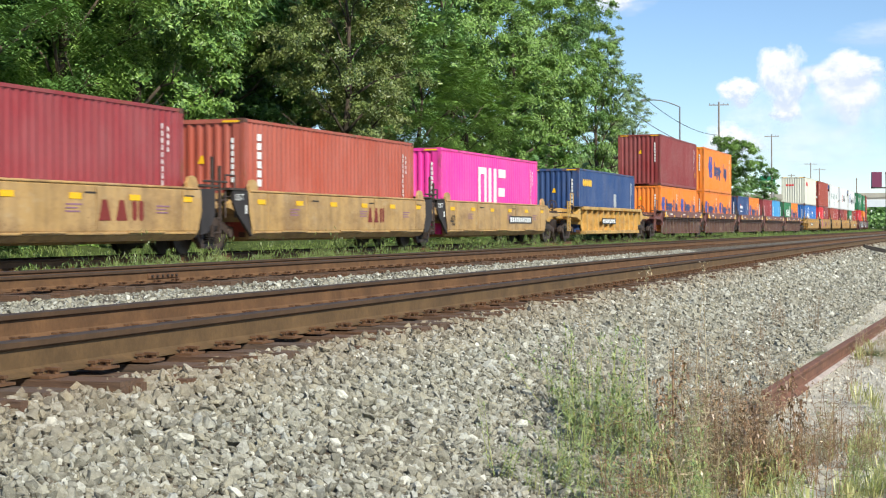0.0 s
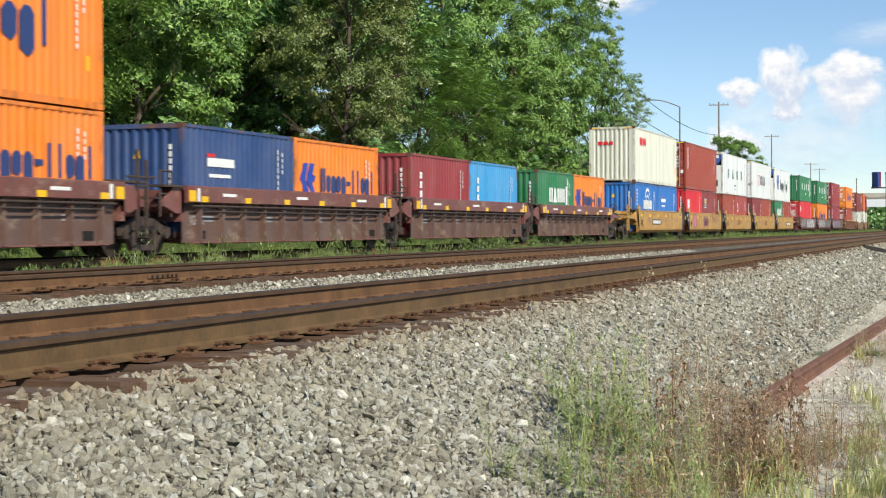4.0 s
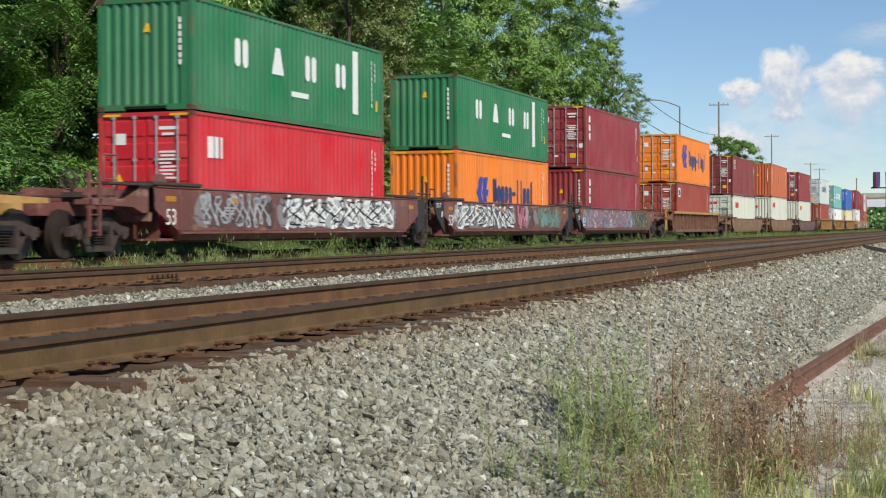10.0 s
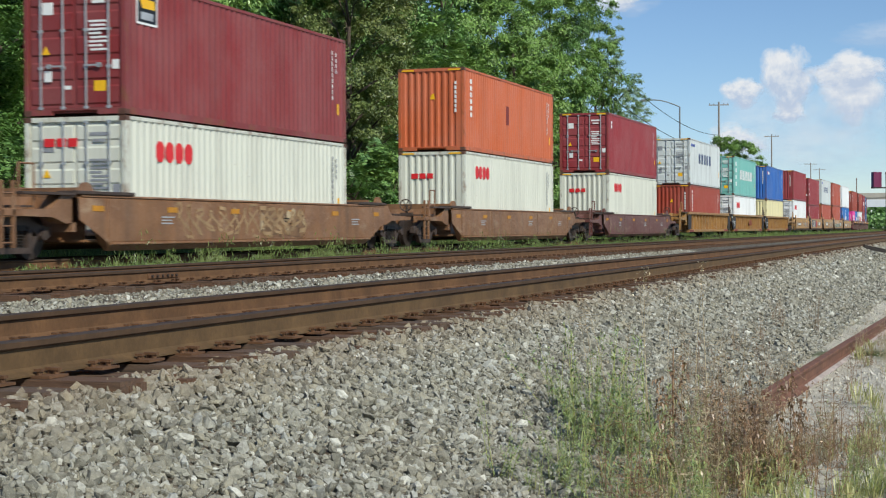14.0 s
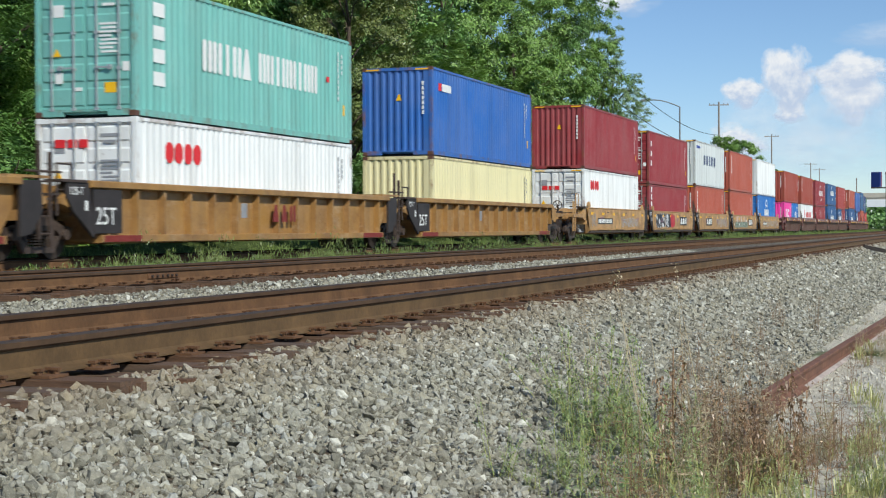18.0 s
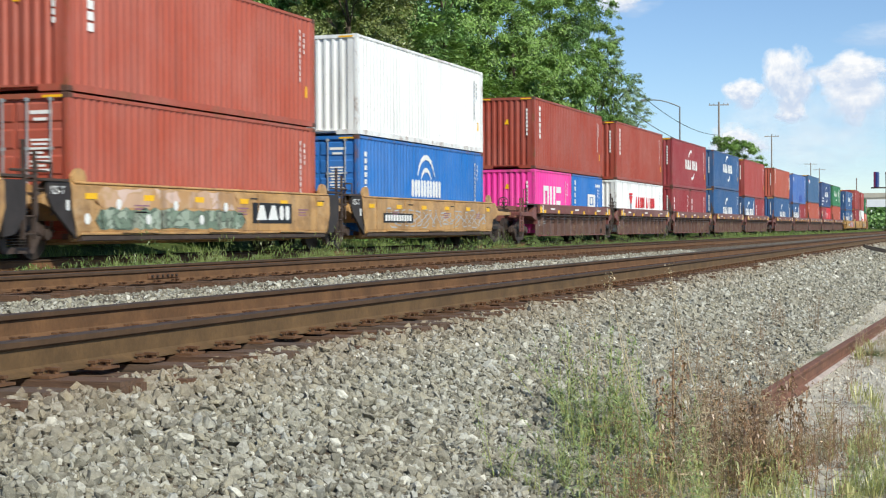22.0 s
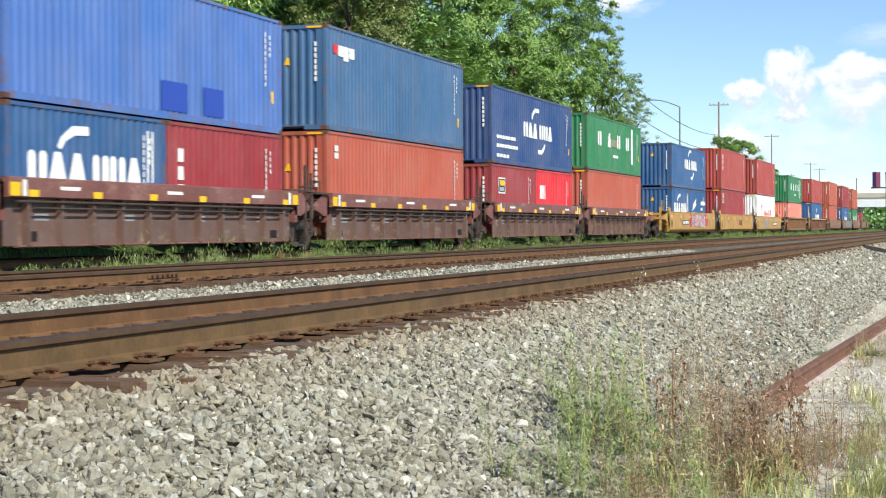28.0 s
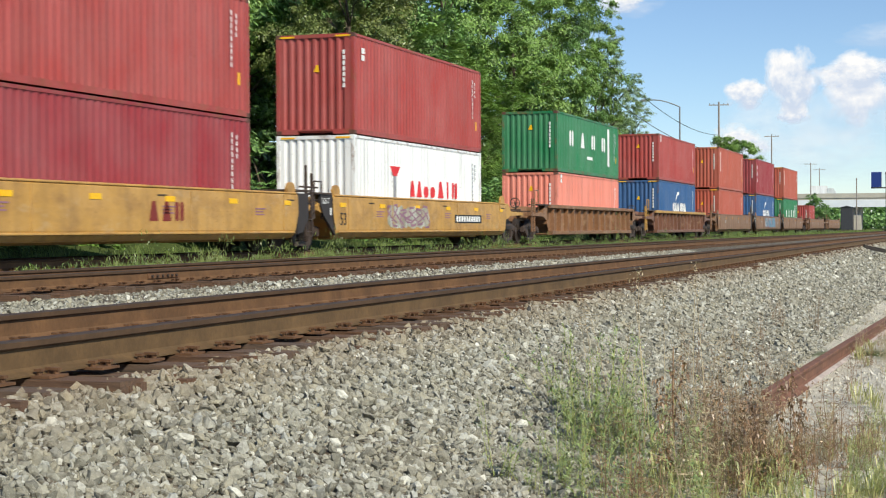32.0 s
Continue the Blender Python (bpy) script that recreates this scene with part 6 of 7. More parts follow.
def build_trees():
    crowns = {
        "maple": [crown_data("crown", 1 + i, (4.3, 4.3, 6.6), 150, 330, 0.095, LEAVES[1], 0.25) for i in range(2)],
        "deep": [crown_data("crown", 5, (4.2, 4.2, 6.4), 150, 320, 0.09, LEAVES[0], 0.25)],
        "olive": [crown_data("crown", 8, (4.0, 4.2, 6.6), 170, 330, 0.068, LEAVES[2], 0.22, 0.9)],
        "frond": [frond_data("crown", 11 + i, (4.2, 4.2, 6.2), 112, 28, 0.85, LEAVES[0 if i else 1]) for i in range(2)],
        "pale": [crown_data("crown", 15 + 40 * i, (3.4, 3.4, 6.8), 80, 470, 0.085, LEAVES[3 - 2 * i], 0.36, 0.42, gap=0.5) for i in range(2)],
        "wispy": [crown_data("crown", 17, (2.6, 2.6, 6.6), 170, 150, 0.08, LEAVES[3], 0.2, 0.95, 0.2, 0.25, 0.35)],
        "rough": [crown_data("crown", 21, (4.4, 4.4, 6.6), 90, 120, 0.2, LEAVES[0], 0.28)],
    }
    words = {"maple": "tall leafy tree with layered fresh green foliage", "deep": "tall leafy tree with a dense deep green crown", "olive": "leafy tree with small dull olive leaves",
             "frond": "leafy tree with long drooping compound leaves", "pale": "tall slender tree with pale green foliage", "wispy": "thin wispy tree with sparse feathery branches",
             "rough": "tall tree in dense green leaf"}
    trunks = [trunk_data(20 + i, 14, 0.26, 3.4).data("trunk", BARK, True) for i in range(3)]
    g = random.Random(3)

    def tree(kind, s, x, k, i, tall=1.0):
        t = thing("tree", words[kind] + " by the tracks", "tree", "trees along the line")
        p, _ = on_line(s, x)
        t.matrix_basis = pose(p.x, p.y, hill(x, s) - 0.1, 0, 0, g.uniform(0, 360))
        part("trunk", trunks[i % 3], t, Matrix.Diagonal((k, k, k * tall, 1)))
        data = crowns[kind]
        part("crown", data[i % len(data)], t, Matrix.Translation((0, 0, 8.6 * k * tall)) @ Matrix.Diagonal((k, k, k * tall, 1)))

    # front row: kind, along, across, size, stretch upwards
    for i, (kind, s, x, k, tall) in enumerate((
            ("deep", 33, -28.5, 1.0, 1.0), ("frond", 39.5, -28.0, 1.0, 1.0), ("frond", 45.5, -28.8, 1.05, 1.0), ("maple", 49.0, -27.6, 0.95, 1.05), ("maple", 53.0, -28.6, 0.85, 1.1), ("deep", 61.0, -34.5, 1.1, 1.0), ("olive", 68.0, -28.0, 1.0, 1.05),
            ("olive", 73.0, -29.6, 1.1, 1.05), ("frond", 77.5, -27.6, 0.85, 0.9), ("deep", 82.5, -31.0, 1.0, 1.15), ("frond", 87.0, -27.8, 0.9, 0.85), ("pale", 91.0, -30.5, 1.1, 1.2), ("maple", 97.5, -28.6, 1.0, 1.05),
            ("pale", 103.0, -30.0, 1.1, 1.2), ("maple", 109.0, -29.0, 0.9, 1.2), ("pale", 113.0, -29.5, 1.1, 1.3), ("deep", 119.5, -30.5, 0.8, 1.5), ("pale", 124.0, -28.6, 0.85, 1.4), ("wispy", 131.0, -28.6, 1.1, 1.02),
            ("wispy", 138.5, -28.8, 0.95, 0.85), ("pale", 130.0, -29.4, 0.62, 1.05))):
        tree(kind, s, x, k, i, tall)
    s = 36.0
    i = 0
    while s < 112:
        tree("rough", s + g.uniform(-1, 1), -35.5 - g.uniform(0, 2.5), g.uniform(1.1, 1.3), i)
        if s < 100:
            tree("rough", s + 3 + g.uniform(-1, 1), -42.5 - g.uniform(0, 3), g.uniform(1.25, 1.45), i + 1)
        s += 6.0
        i += 2
    for i in range(9):
        tree("rough", 54 + 3.6 * i, -37.5 - 2.5 * (i % 2), 0.62, i)
        tree("rough", 58 + 4.5 * i, -48.0 - 3 * (i % 2), 0.9, i + 1)
    bush = [crown_data("crown", 31, (2.6, 2.4, 2.0), 48, 200, 0.085, LEAVES[0], 0.3), crown_data("crown", 32, (2.6, 2.4, 2.0), 48, 200, 0.09, LEAVES[1], 0.3), frond_data("crown", 33, (2.4, 2.4, 1.9), 34, 16, 0.6, LEAVES[0])]
    sh = Shape()
    for i in range(7):
        a = 2 * math.pi * i / 7
        sh.tube((0.15 * math.cos(a), 0.15 * math.sin(a), -0.2), (0.8 * math.cos(a + 0.4), 0.8 * math.sin(a + 0.4), 1.0), 0.05, 6, 0.03)
        sh.tube((0.8 * math.cos(a + 0.4), 0.8 * math.sin(a + 0.4), 1.0), (1.3 * math.cos(a), 1.3 * math.sin(a), 2.1), 0.03, 6, 0.012)
    stems = sh.data("stems", BARK)

    def shrub(label, s, x, k, i, lift):
        b = thing("bush", label, "bush", "bushes along the line")
        b.matrix_basis = pose(x, s, hill(x, s) - 0.2, 0, 0, g.uniform(0, 360))
        part("crown", bush[i % 3], b, Matrix.Translation((0, 0, lift * k)) @ Matrix.Scale(k, 4))
        part("stems", stems, b, Matrix.Scale(k, 4))

    s, i = 30.0, 0
    while s < 119:
        if not 52 < s < 62:
            shrub("dense green leafy bush at the foot of the trees", s, -25.6 - g.uniform(0, 1.6), g.uniform(0.8, 1.5), i, 1.5)
        s, i = s + 3.0, i + 1
    s = 34.0
    while s < 118:
        if not 56 < s < 70:
            shrub("tall dense green bush under the trees", s, -30.0 - g.uniform(0, 3.5), g.uniform(1.3, 1.9), i, 1.7)
        s, i = s + 4.2, i + 1
    lone = crown_data("crown", 77, (3.5, 3.5, 3.7), 95, 260, 0.11, LEAVES[1], 0.29, 0.5, gap=0.4)
    t = thing("tree", "round dense green tree standing alone on the bank", "tree", "trees along the line")
    t.matrix_basis = pose(-28.6, 196, hill(-28.6, 196) - 0.1)
    part("trunk", trunks[1], t, Matrix.Scale(0.6, 4))
    part("crown", lone, t, Matrix.Translation((0, 0, 9.2 - hill(-28.6, 196))))
    for s, x, k in ((188, -26.2, 1.7), (194, -28.4, 1.9), (201, -30.4, 1.9), (207, -32.2, 1.8)):
        shrub("broad dense green bush on the bank", s, x, k, int(s), 1.3)
    for s, x, k in ((172, -38.5, 0.55), (181, -41.5, 0.7), (192, -42.5, 0.9), (204, -44.5, 1.0), (216, -45.0, 1.1), (230, -47.0, 1.2), (166, -33.5, 0.4), (150, -28.0, 0.4), (176, -31.5, 0.5)):
        shrub("low green bush on the grassy bank", s, x, k, int(s), 1.3)
    # far growth along the bank
    for i, (s, x, k) in enumerate(((215, -33, 0.5), (240, -35, 0.5), (262, -32, 0.62), (300, -26.0, 0.42), (305, -24.5, 0.36), (330, -27, 0.5))):
        tree("rough", s, x, k, i)


# ---- the distance ----
def pole_shape(h, r, arms):
    sh = Shape().tube((0, 0, -1.5), (0, 0, h), r, 8, r * 0.7)
    for z, w in arms:
        sh.box(-w, w, -0.06, 0.06, z - 0.06, z + 0.06)
        for k in (-0.9, -0.5, 0.5, 0.9):
            sh.tube((w * k, 0, z), (w * k, 0, z + 0.22), 0.05, 6)
    return sh


def build_distance():
    bark, grey = plain("pole_wood", (150, 142, 134), 0.9, vary=0.2), plain("lamp_metal", (150, 152, 154), 0.5, 0.5, 0.1)
    for x, y, top, w in ((-30.5, 200, 16.5, 1.25), (-34.7, 290, 17.5, 1.3), (-38.3, 400, 16.7, 1.5), (-39.8, 440, 16.7, 1.6), (-22.5, 330, 10.6, 0.1), (-42.5, 360, 13.5, 0.8), (-40.0, 372, 13.0, 0.8)):
        z = hill(x, y) if y < 330 else hill(x, y)
        pole = thing("utility_pole", "slim grey wooden utility pole with a crossarm, on the bank", "pole", "utility poles")
        pole.matrix_basis = pose(x, y, z, 0, 0, 10)
        part("shaft", Shape().tube((0, 0, -1.5), (0, 0, top - z), 0.16, 8, 0.11).data("shaft", bark), pole)
        part("crossarm", pole_shape(0.01, 0.01, ((top - z - 0.4, w),)).data("crossarm", bark), pole)
    for x, y, top, reach in ((-29.25, 165, 13.3, 3.4), (-57.0, 300, 15.6, 4.2)):
        z = hill(x, y)
        lamp = thing("street_lamp", "tall grey metal street lamp with a curved arm", "lamp", "street lamps on the bank")
        lamp.matrix_basis = pose(x, y, z, 0, 0, 18)
        part("shaft", Shape().tube((0, 0, -1), (0, 0, top - z), 0.11, 8, 0.08).data("shaft", grey), lamp)
        sh = Shape()
        pts = [(-reach * q, 0, top - z + 0.75 * math.sin(q * math.pi * 0.62)) for q in (0, 0.2, 0.4, 0.6, 0.8, 1.0)]
        for a, b in zip(pts, pts[1:]):
            sh.tube(a, b, 0.06, 6)
        part("arm", sh.data("arm", grey), lamp)
        e = pts[-1]
        part("lamp_head", Shape().box(e[0] - 0.75, e[0], -0.16, 0.16, e[2] - 0.12, e[2] + 0.1, 0.05).data("lamp_head", grey), lamp)
    # sagging wires
    for a, b, sag in (((-26.3, 118, 13.0), (-30.5, 200, 12.3), 1.3), ((-26.2, 118, 10.6), (-31.0, 200, 10.4), 0.9)):
        a, b = Vector(a), Vector(b)
        sh = Shape()
        pts = [a.lerp(b, i / 14) - Vector((0, 0, sag * 4 * (i / 14) * (1 - i / 14))) for i in range(15)]
        for p, q in zip(pts, pts[1:]):
            sh.tube(p, q, 0.03, 5)
        thing("overhead_wire", "dark sagging overhead wire between the poles", "wire", "overhead wires", data=sh.data("overhead_wire", DARK))
    # the road bridge across the line
    bridge = thing("road_bridge", "concrete road bridge with a pale steel girder over the tracks", "bridge")
    bridge.matrix_basis = pose(0, 430, 0)
    girder = plain("girder_paint", (226, 230, 232), 0.5, vary=0.06, scale=0.5)
    part("deck", Shape().box(-64, 90, -5, 5, 7.8, 8.5).data("deck", CONCRETE), bridge)
    part("parapet", Shape().box(-64, 90, -5.2, -4.9, 8.3, 9.5).data("parapet", CONCRETE), bridge)
    part("girder", Shape().box(-44, 90, -5.1, -4.7, 5.85, 7.8).data("girder", girder), bridge)
    part("bearing_beam", Shape().box(-44, 90, -4.0, 4.0, 6.2, 7.75).data("bearing_beam", DARK), bridge)
    for x in (-29.0, 2.0, 32.0):
        part("pier", Shape().box(x - 1.1, x + 1.1, -3.5, 3.5, -1.0, 6.0, 0.2).data("pier", CONCRETE), bridge)
    part("abutment", Shape().box(-60, -43.5, -4.5, 4.5, -1, 7.7).data("abutment", CONCRETE), bridge)
    # added dark block in place of the dark pier and shadow; no shed known
    shade = plain("under_bridge_dark", (58, 60, 64), 0.8, vary=0.2)
    shed = thing("under_bridge_block", "added dark block for the pier and shadow under the bridge", "shed")
    shed.matrix_basis = pose(-31.3, 424, 0.2)
    part("wall", Shape().box(-1.5, 1.5, -2, 2, -1, 5.6).data("wall", shade), shed)
    part("roof", Shape().prism([(-1.7, 5.6), (1.7, 5.6), (0, 6.0)], "y", -2.2, 2.2).data("roof", shade), shed)
    truck = thing("box_truck", "white box truck crossing the bridge deck", "truck")
    truck.matrix_basis = pose(-38.2, 430, 8.5)
    part("cargo_box", Shape().box(-3.2, 1.2, -1.2, 1.2, 0.9, 3.2, 0.1).data("cargo_box", PAINTS["white"]), truck)
    part("cab", Shape().prism([(1.3, 0.6), (3.4, 0.6), (3.4, 1.6), (2.8, 2.5), (1.3, 2.5)], "y", -1.1, 1.1).data("cab", PAINTS["grey_white"]), truck)
    for x in (-2.2, 2.4):
        part("wheel", Shape().tube((x, -1.2, 0.45), (x, 1.2, 0.45), 0.45, 12).data("wheel", DARK), truck)
    TRUCKS.append(truck)
    # green road sign on two posts
    sign = thing("road_sign", "green highway sign on metal posts above the bank", "sign")
    sign.matrix_basis = pose(-42.8, 350, hill(-42.8, 350))
    z = hill(-42.8, 350)
    part("panel", Shape().box(-1.7, 1.7, -0.05, 0.05, 9.2 - z, 11.9 - z).data("panel", plain("sign_green", (36, 128, 92), 0.5, vary=0.05)), sign)
    part("writing", mark_shape([(-1.3, 1.1, 0.0, 0.35), (-1.3, 0.6, 0.9, 1.25)], 0).data("writing", INK["white"]), sign, Matrix.Translation((0, -0.055, 9.6 - z)) @ pose(0, 0, 0, 0, 0, -90))
    for x in (-1.2, 1.2):
        part("post", Shape().box(x - 0.08, x + 0.08, 0.06, 0.2, -1.5, 11.9 - z).data("post", grey), sign)
    # a sign that turns on its post
    post = thing("sign_post", "dark steel post with a short top arm", "post")
    post.matrix_basis = pose(-12.6, 250, -0.4)
    part("shaft", Shape().tube((0, 0, -0.6), (0, 0, 9.4), 0.16, 8).data("shaft", STEEL), post)
    part("arm", Shape().box(-2.3, 0.0, -0.12, 0.12, 6.9, 7.1).box(-0.2, 1.4, -0.12, 0.12, 9.0, 9.4).data("arm", STEEL), post)
    turning = thing("turning_sign", "small two-faced sign turning above its post, blue and maroon", "sign")
    turning.matrix_basis = pose(-14.1, 250, 6.72)
    part("blue_face", Shape().box(-0.75, 0.75, -0.30, 0.0, 0.0, 2.3).data("blue_face", plain("sign_blue", (40, 62, 128), 0.4, vary=0.1)), turning, None, "dark blue sign face")
    part("maroon_face", Shape().box(-0.75, 0.75, 0.0, 0.30, 0.0, 2.3).data("maroon_face", plain("sign_maroon", (112, 44, 76), 0.4, vary=0.1)), turning, None, "maroon sign face")
    TURNING.append(turning)
    # a stub of old rail beside the far shoulder
    stub = thing("scrap_rail", "short dark piece of scrap rail on the ballast", "scrap metal")
    stub.matrix_basis = pose(-3.55, 62, -0.28, 0, 12, 24)
    part("bar", Shape().box(-0.45, 0.55, -0.06, 0.06, -0.06, 0.08).data("bar", GREASE), stub)


def build_woods():
    """Low woods beyond the bridge and behind the bank."""
    for label, x0, x1, y, top, count, leaf in (("distant green woods beyond the bridge", -75, 60, 480, 5.4, 16000, 0.45), ("distant tree tops above the road", -60, 40, 640, 13.0, 12000, 0.6)):
        g = np.random.default_rng(int(y))
        bumps = 0.6 + 0.4 * np.sin(np.linspace(0, 23, 400)) * np.sin(np.linspace(1, 51, 400))
        x = g.uniform(x0, x1, count)
        h = top * np.interp(x, np.linspace(x0, x1, 400), 0.75 + 0.3 * (bumps - 0.6))
        p = np.stack([x, y + g.uniform(-9, 9, count), 0.2 + h * g.random(count) ** 0.75], 1)
        nrm = g.normal(size=(count, 3)) + np.array([0.3, -0.6, 0.6])
        nrm /= np.linalg.norm(nrm, axis=1)[:, None]
        t = np.cross(nrm, g.normal(size=(count, 3)))
        t /= np.linalg.norm(t, axis=1)[:, None]
        b = np.cross(nrm, t)
        k = leaf * np.exp(g.normal(0, 0.3, count))[:, None]
        v = np.stack([p - t * k, p + b * k * 0.6, p + t * k, p - b * k * 0.6], 1).reshape(-1, 3)
        thing("woods", label, "woods", kind="stuff", data=soup("woods", v, np.arange(count * 4).reshape(-1, 4), LEAVES[0]))


TRUCKS, TURNING, CLOUDS, SWAYING = [], [], [], []


def cloud_material(name, soft, gain):
    mat = bpy.data.materials.new(name)
    n = Nodes(name, 1.0)
    at = n.node("ShaderNodeTexCoord").outputs["Object"]
    rnd = n.node("ShaderNodeObjectInfo").outputs["Random"]
    shift = n.node("ShaderNodeVectorMath", Vector=rnd)
    shift.operation = "SCALE"
    shift.inputs["Scale"].default_value = 50.0
    moved = n.node("ShaderNodeVectorMath", Vector=at)
    moved.operation = "ADD"
    n.put(moved.inputs[1], shift.outputs[0])
    puff = n.noise(1.7, 9, 0.55, moved.outputs[0])
    sep = n.node("ShaderNodeSeparateXYZ", Vector=at)
    r2 = n.math("ADD", n.math("POWER", sep.outputs["X"], 2.0), n.math("POWER", sep.outputs["Z"], 2.0))
    body = n.math("ADD", n.math("MULTIPLY", puff, 1.25), n.math("MULTIPLY", r2, -0.75))
    alpha = n.math("MULTIPLY", n.ramp(body, 0.10, 0.10 + soft), gain)
    alpha = n.math("MULTIPLY", alpha, n.ramp(r2, 0.75, 0.98, 1, 0))
    # the cloud glows; white top and blue-grey underside are painted in by height
    tone = n.math("ADD", n.noise(3.2, 7, 0.6, moved.outputs[0]), n.math("MULTIPLY", sep.outputs["Z"], 0.35))
    col = n.mix(n.ramp(tone, 0.34, 0.70), srgb(204, 217, 236), srgb(255, 254, 252))
    em = n.node("ShaderNodeEmission", Color=col, Strength=1.02)
    tr = n.node("ShaderNodeBsdfTransparent")
    m = n.node("ShaderNodeMixShader", Fac=alpha)
    n.tree.links.new(tr.outputs[0], m.inputs[1])
    n.tree.links.new(em.outputs[0], m.inputs[2])
    n.tree.links.new(m.outputs[0], n.out.inputs["Surface"])
    bpy.data.materials.remove(mat)
    return n.mat


def build_clouds():
    crisp, veil = cloud_material("cumulus", 0.34, 0.96), cloud_material("thin_cloud", 0.6, 0.36)
    plane = {}
    for key, m in (("crisp", crisp), ("veil", veil)):
        plane[key] = soup("cloud", [(-1, 0, -1), (1, 0, -1), (1, 0, 1), (-1, 0, 1)], [(0, 1, 2, 3)], m)
    # place at 2500 m: sideways, height, half width, half height
    for x, z, w, h, key in ((-283, 238, 56, 68, "crisp"), (-352, 214, 44, 34, "crisp"), (-278, 182, 34, 26, "crisp"), (-186, 240, 76, 46, "crisp"), (-176, 178, 92, 80, "veil"), (-185, 205, 60, 60, "crisp"), (-365, 135, 62, 44, "crisp"),
                            (-240, 120, 150, 60, "veil"), (-300, 170, 120, 80, "veil"), (-545, 366, 70, 26, "veil"), (-560, 372, 50, 22, "crisp"), (-120, 300, 110, 30, "veil"), (-430, 95, 80, 40, "veil"), (-800, 420, 120, 60, "crisp"), (-640, 300, 60, 60, "veil")):
        c = thing("cloud", "white fair-weather cloud in a blue sky" if key == "crisp" else "thin hazy white cloud in a blue sky", "cloud", "clouds", "structure", plane[key])
        c.scale = (w * 0.95, 1, h * 0.95) if key == "crisp" else (w, 1, h)
        CLOUDS.append((c, x, 2500 + 3 * len(CLOUDS), z))


# ---- plants at the foot of the shoulder ----
def stalk(sh, p, top, r, bend, n=5):
    """A bent tapering stem; returns its points."""
    p, top = Vector(p), Vector(top)
    pts = [p.lerp(top, i / n) + Vector((bend[0], bend[1], 0)) * math.sin(math.pi * i / n) for i in range(n + 1)]
    for i in range(n):
        sh.tube(pts[i], pts[i + 1], r * (1 - 0.75 * i / n), 4, r * (1 - 0.75 * (i + 1) / n))
    return pts


def blade(sh, p, d, length, width, up=0.3):
    """A narrow leaf of two bent faces."""
    d = Vector(d).normalized()
    side = d.cross(Vector((0, 0, 1)))
    side = (side.normalized() if side.length > 0.01 else Vector((1, 0, 0))) * width
    m = Vector(p) + d * length * 0.5 + Vector((0, 0, up * length * 0.25))
    e = Vector(p) + d * length - Vector((0, 0, up * length * 0.3))
    sh.add([p, m - side, m + side, e], [(0, 1, 2), (2, 1, 3)])


def plant(kind, seed):
    g = random.Random(seed)
    stems, leaves, heads = Shape(), Shape(), Shape()
    count = {"green": 6, "dry": 8, "tall": 1, "dock": 3, "grass": 0}[kind]
    for i in range(count):
        a = g.uniform(0, 2 * math.pi)
        h = {"green": g.uniform(0.3, 0.75), "dry": g.uniform(0.3, 0.8), "tall": g.uniform(1.15, 1.38), "dock": g.uniform(0.5, 0.85)}[kind]
        lean = {"green": 0.24, "dry": 0.16, "tall": 0.05, "dock": 0.05}[kind]
        b = Vector((g.uniform(-0.08, 0.08), g.uniform(-0.08, 0.08), -0.04)) if kind != "tall" else Vector((0, 0, -0.04))
        top = b + Vector((math.cos(a) * lean * g.random() * 1.6, math.sin(a) * lean * g.random() * 1.6, h))
        pts = stalk(stems, b, top, 0.0036 if kind != "tall" else 0.005, (g.uniform(-0.04, 0.04), g.uniform(-0.04, 0.04)))
        n = {"green": 46, "dry": 11, "tall": 14, "dock": 60}[kind]
        for k in range(n):
            q = g.uniform(0.12, 1.0)
            f = q * (len(pts) - 1)
            j = min(int(f), len(pts) - 2)
            p = pts[j].lerp(pts[j + 1], f - j)
            t = g.uniform(0, 2 * math.pi)
            d = (math.cos(t), math.sin(t), g.uniform(-0.2, 0.9))
            if kind == "green":
                blade(leaves, p, d, g.uniform(0.035, 0.10) * (1.3 - 0.65 * q), g.uniform(0.003, 0.0075))
            elif kind == "dock":
                p = p + Vector((g.gauss(0, 0.012), g.gauss(0, 0.012), 0))
                blade(leaves, p, (d[0], d[1], g.uniform(-1.2, 0.6)), g.uniform(0.025, 0.07), g.uniform(0.005, 0.012), 0.8)
            elif kind == "dry":
                e = p + Vector(d).normalized() * g.uniform(0.03, 0.13)
                stems.tube(p, e, 0.0022, 3, 0.001)
                for _ in range(2):
                    blade(leaves, e, (g.uniform(-1, 1), g.uniform(-1, 1), g.uniform(-1, 1)), g.uniform(0.012, 0.03), 0.005)
            else:
                blade(leaves, p, d, g.uniform(0.03, 0.08), 0.004)
        if kind == "tall":
            for k in range(26):
                p = pts[-1] + Vector((g.gauss(0, 0.022), g.gauss(0, 0.022), g.uniform(-0.12, 0.03)))
                blade(heads, p, (g.uniform(-1, 1), g.uniform(-1, 1), g.uniform(0, 1)), g.uniform(0.015, 0.03), 0.006)
    if kind == "grass":
        for i in range(46):
            a = g.uniform(0, 2 * math.pi)
            r = g.uniform(0, 0.09)
            blade(leaves, (math.cos(a) * r, math.sin(a) * r, -0.02), (math.cos(a) * g.uniform(0.1, 0.8), math.sin(a) * g.uniform(0.1, 0.8), 1.0), g.uniform(0.10, 0.34), g.uniform(0.003, 0.006), 0.8)
    return stems, leaves, heads


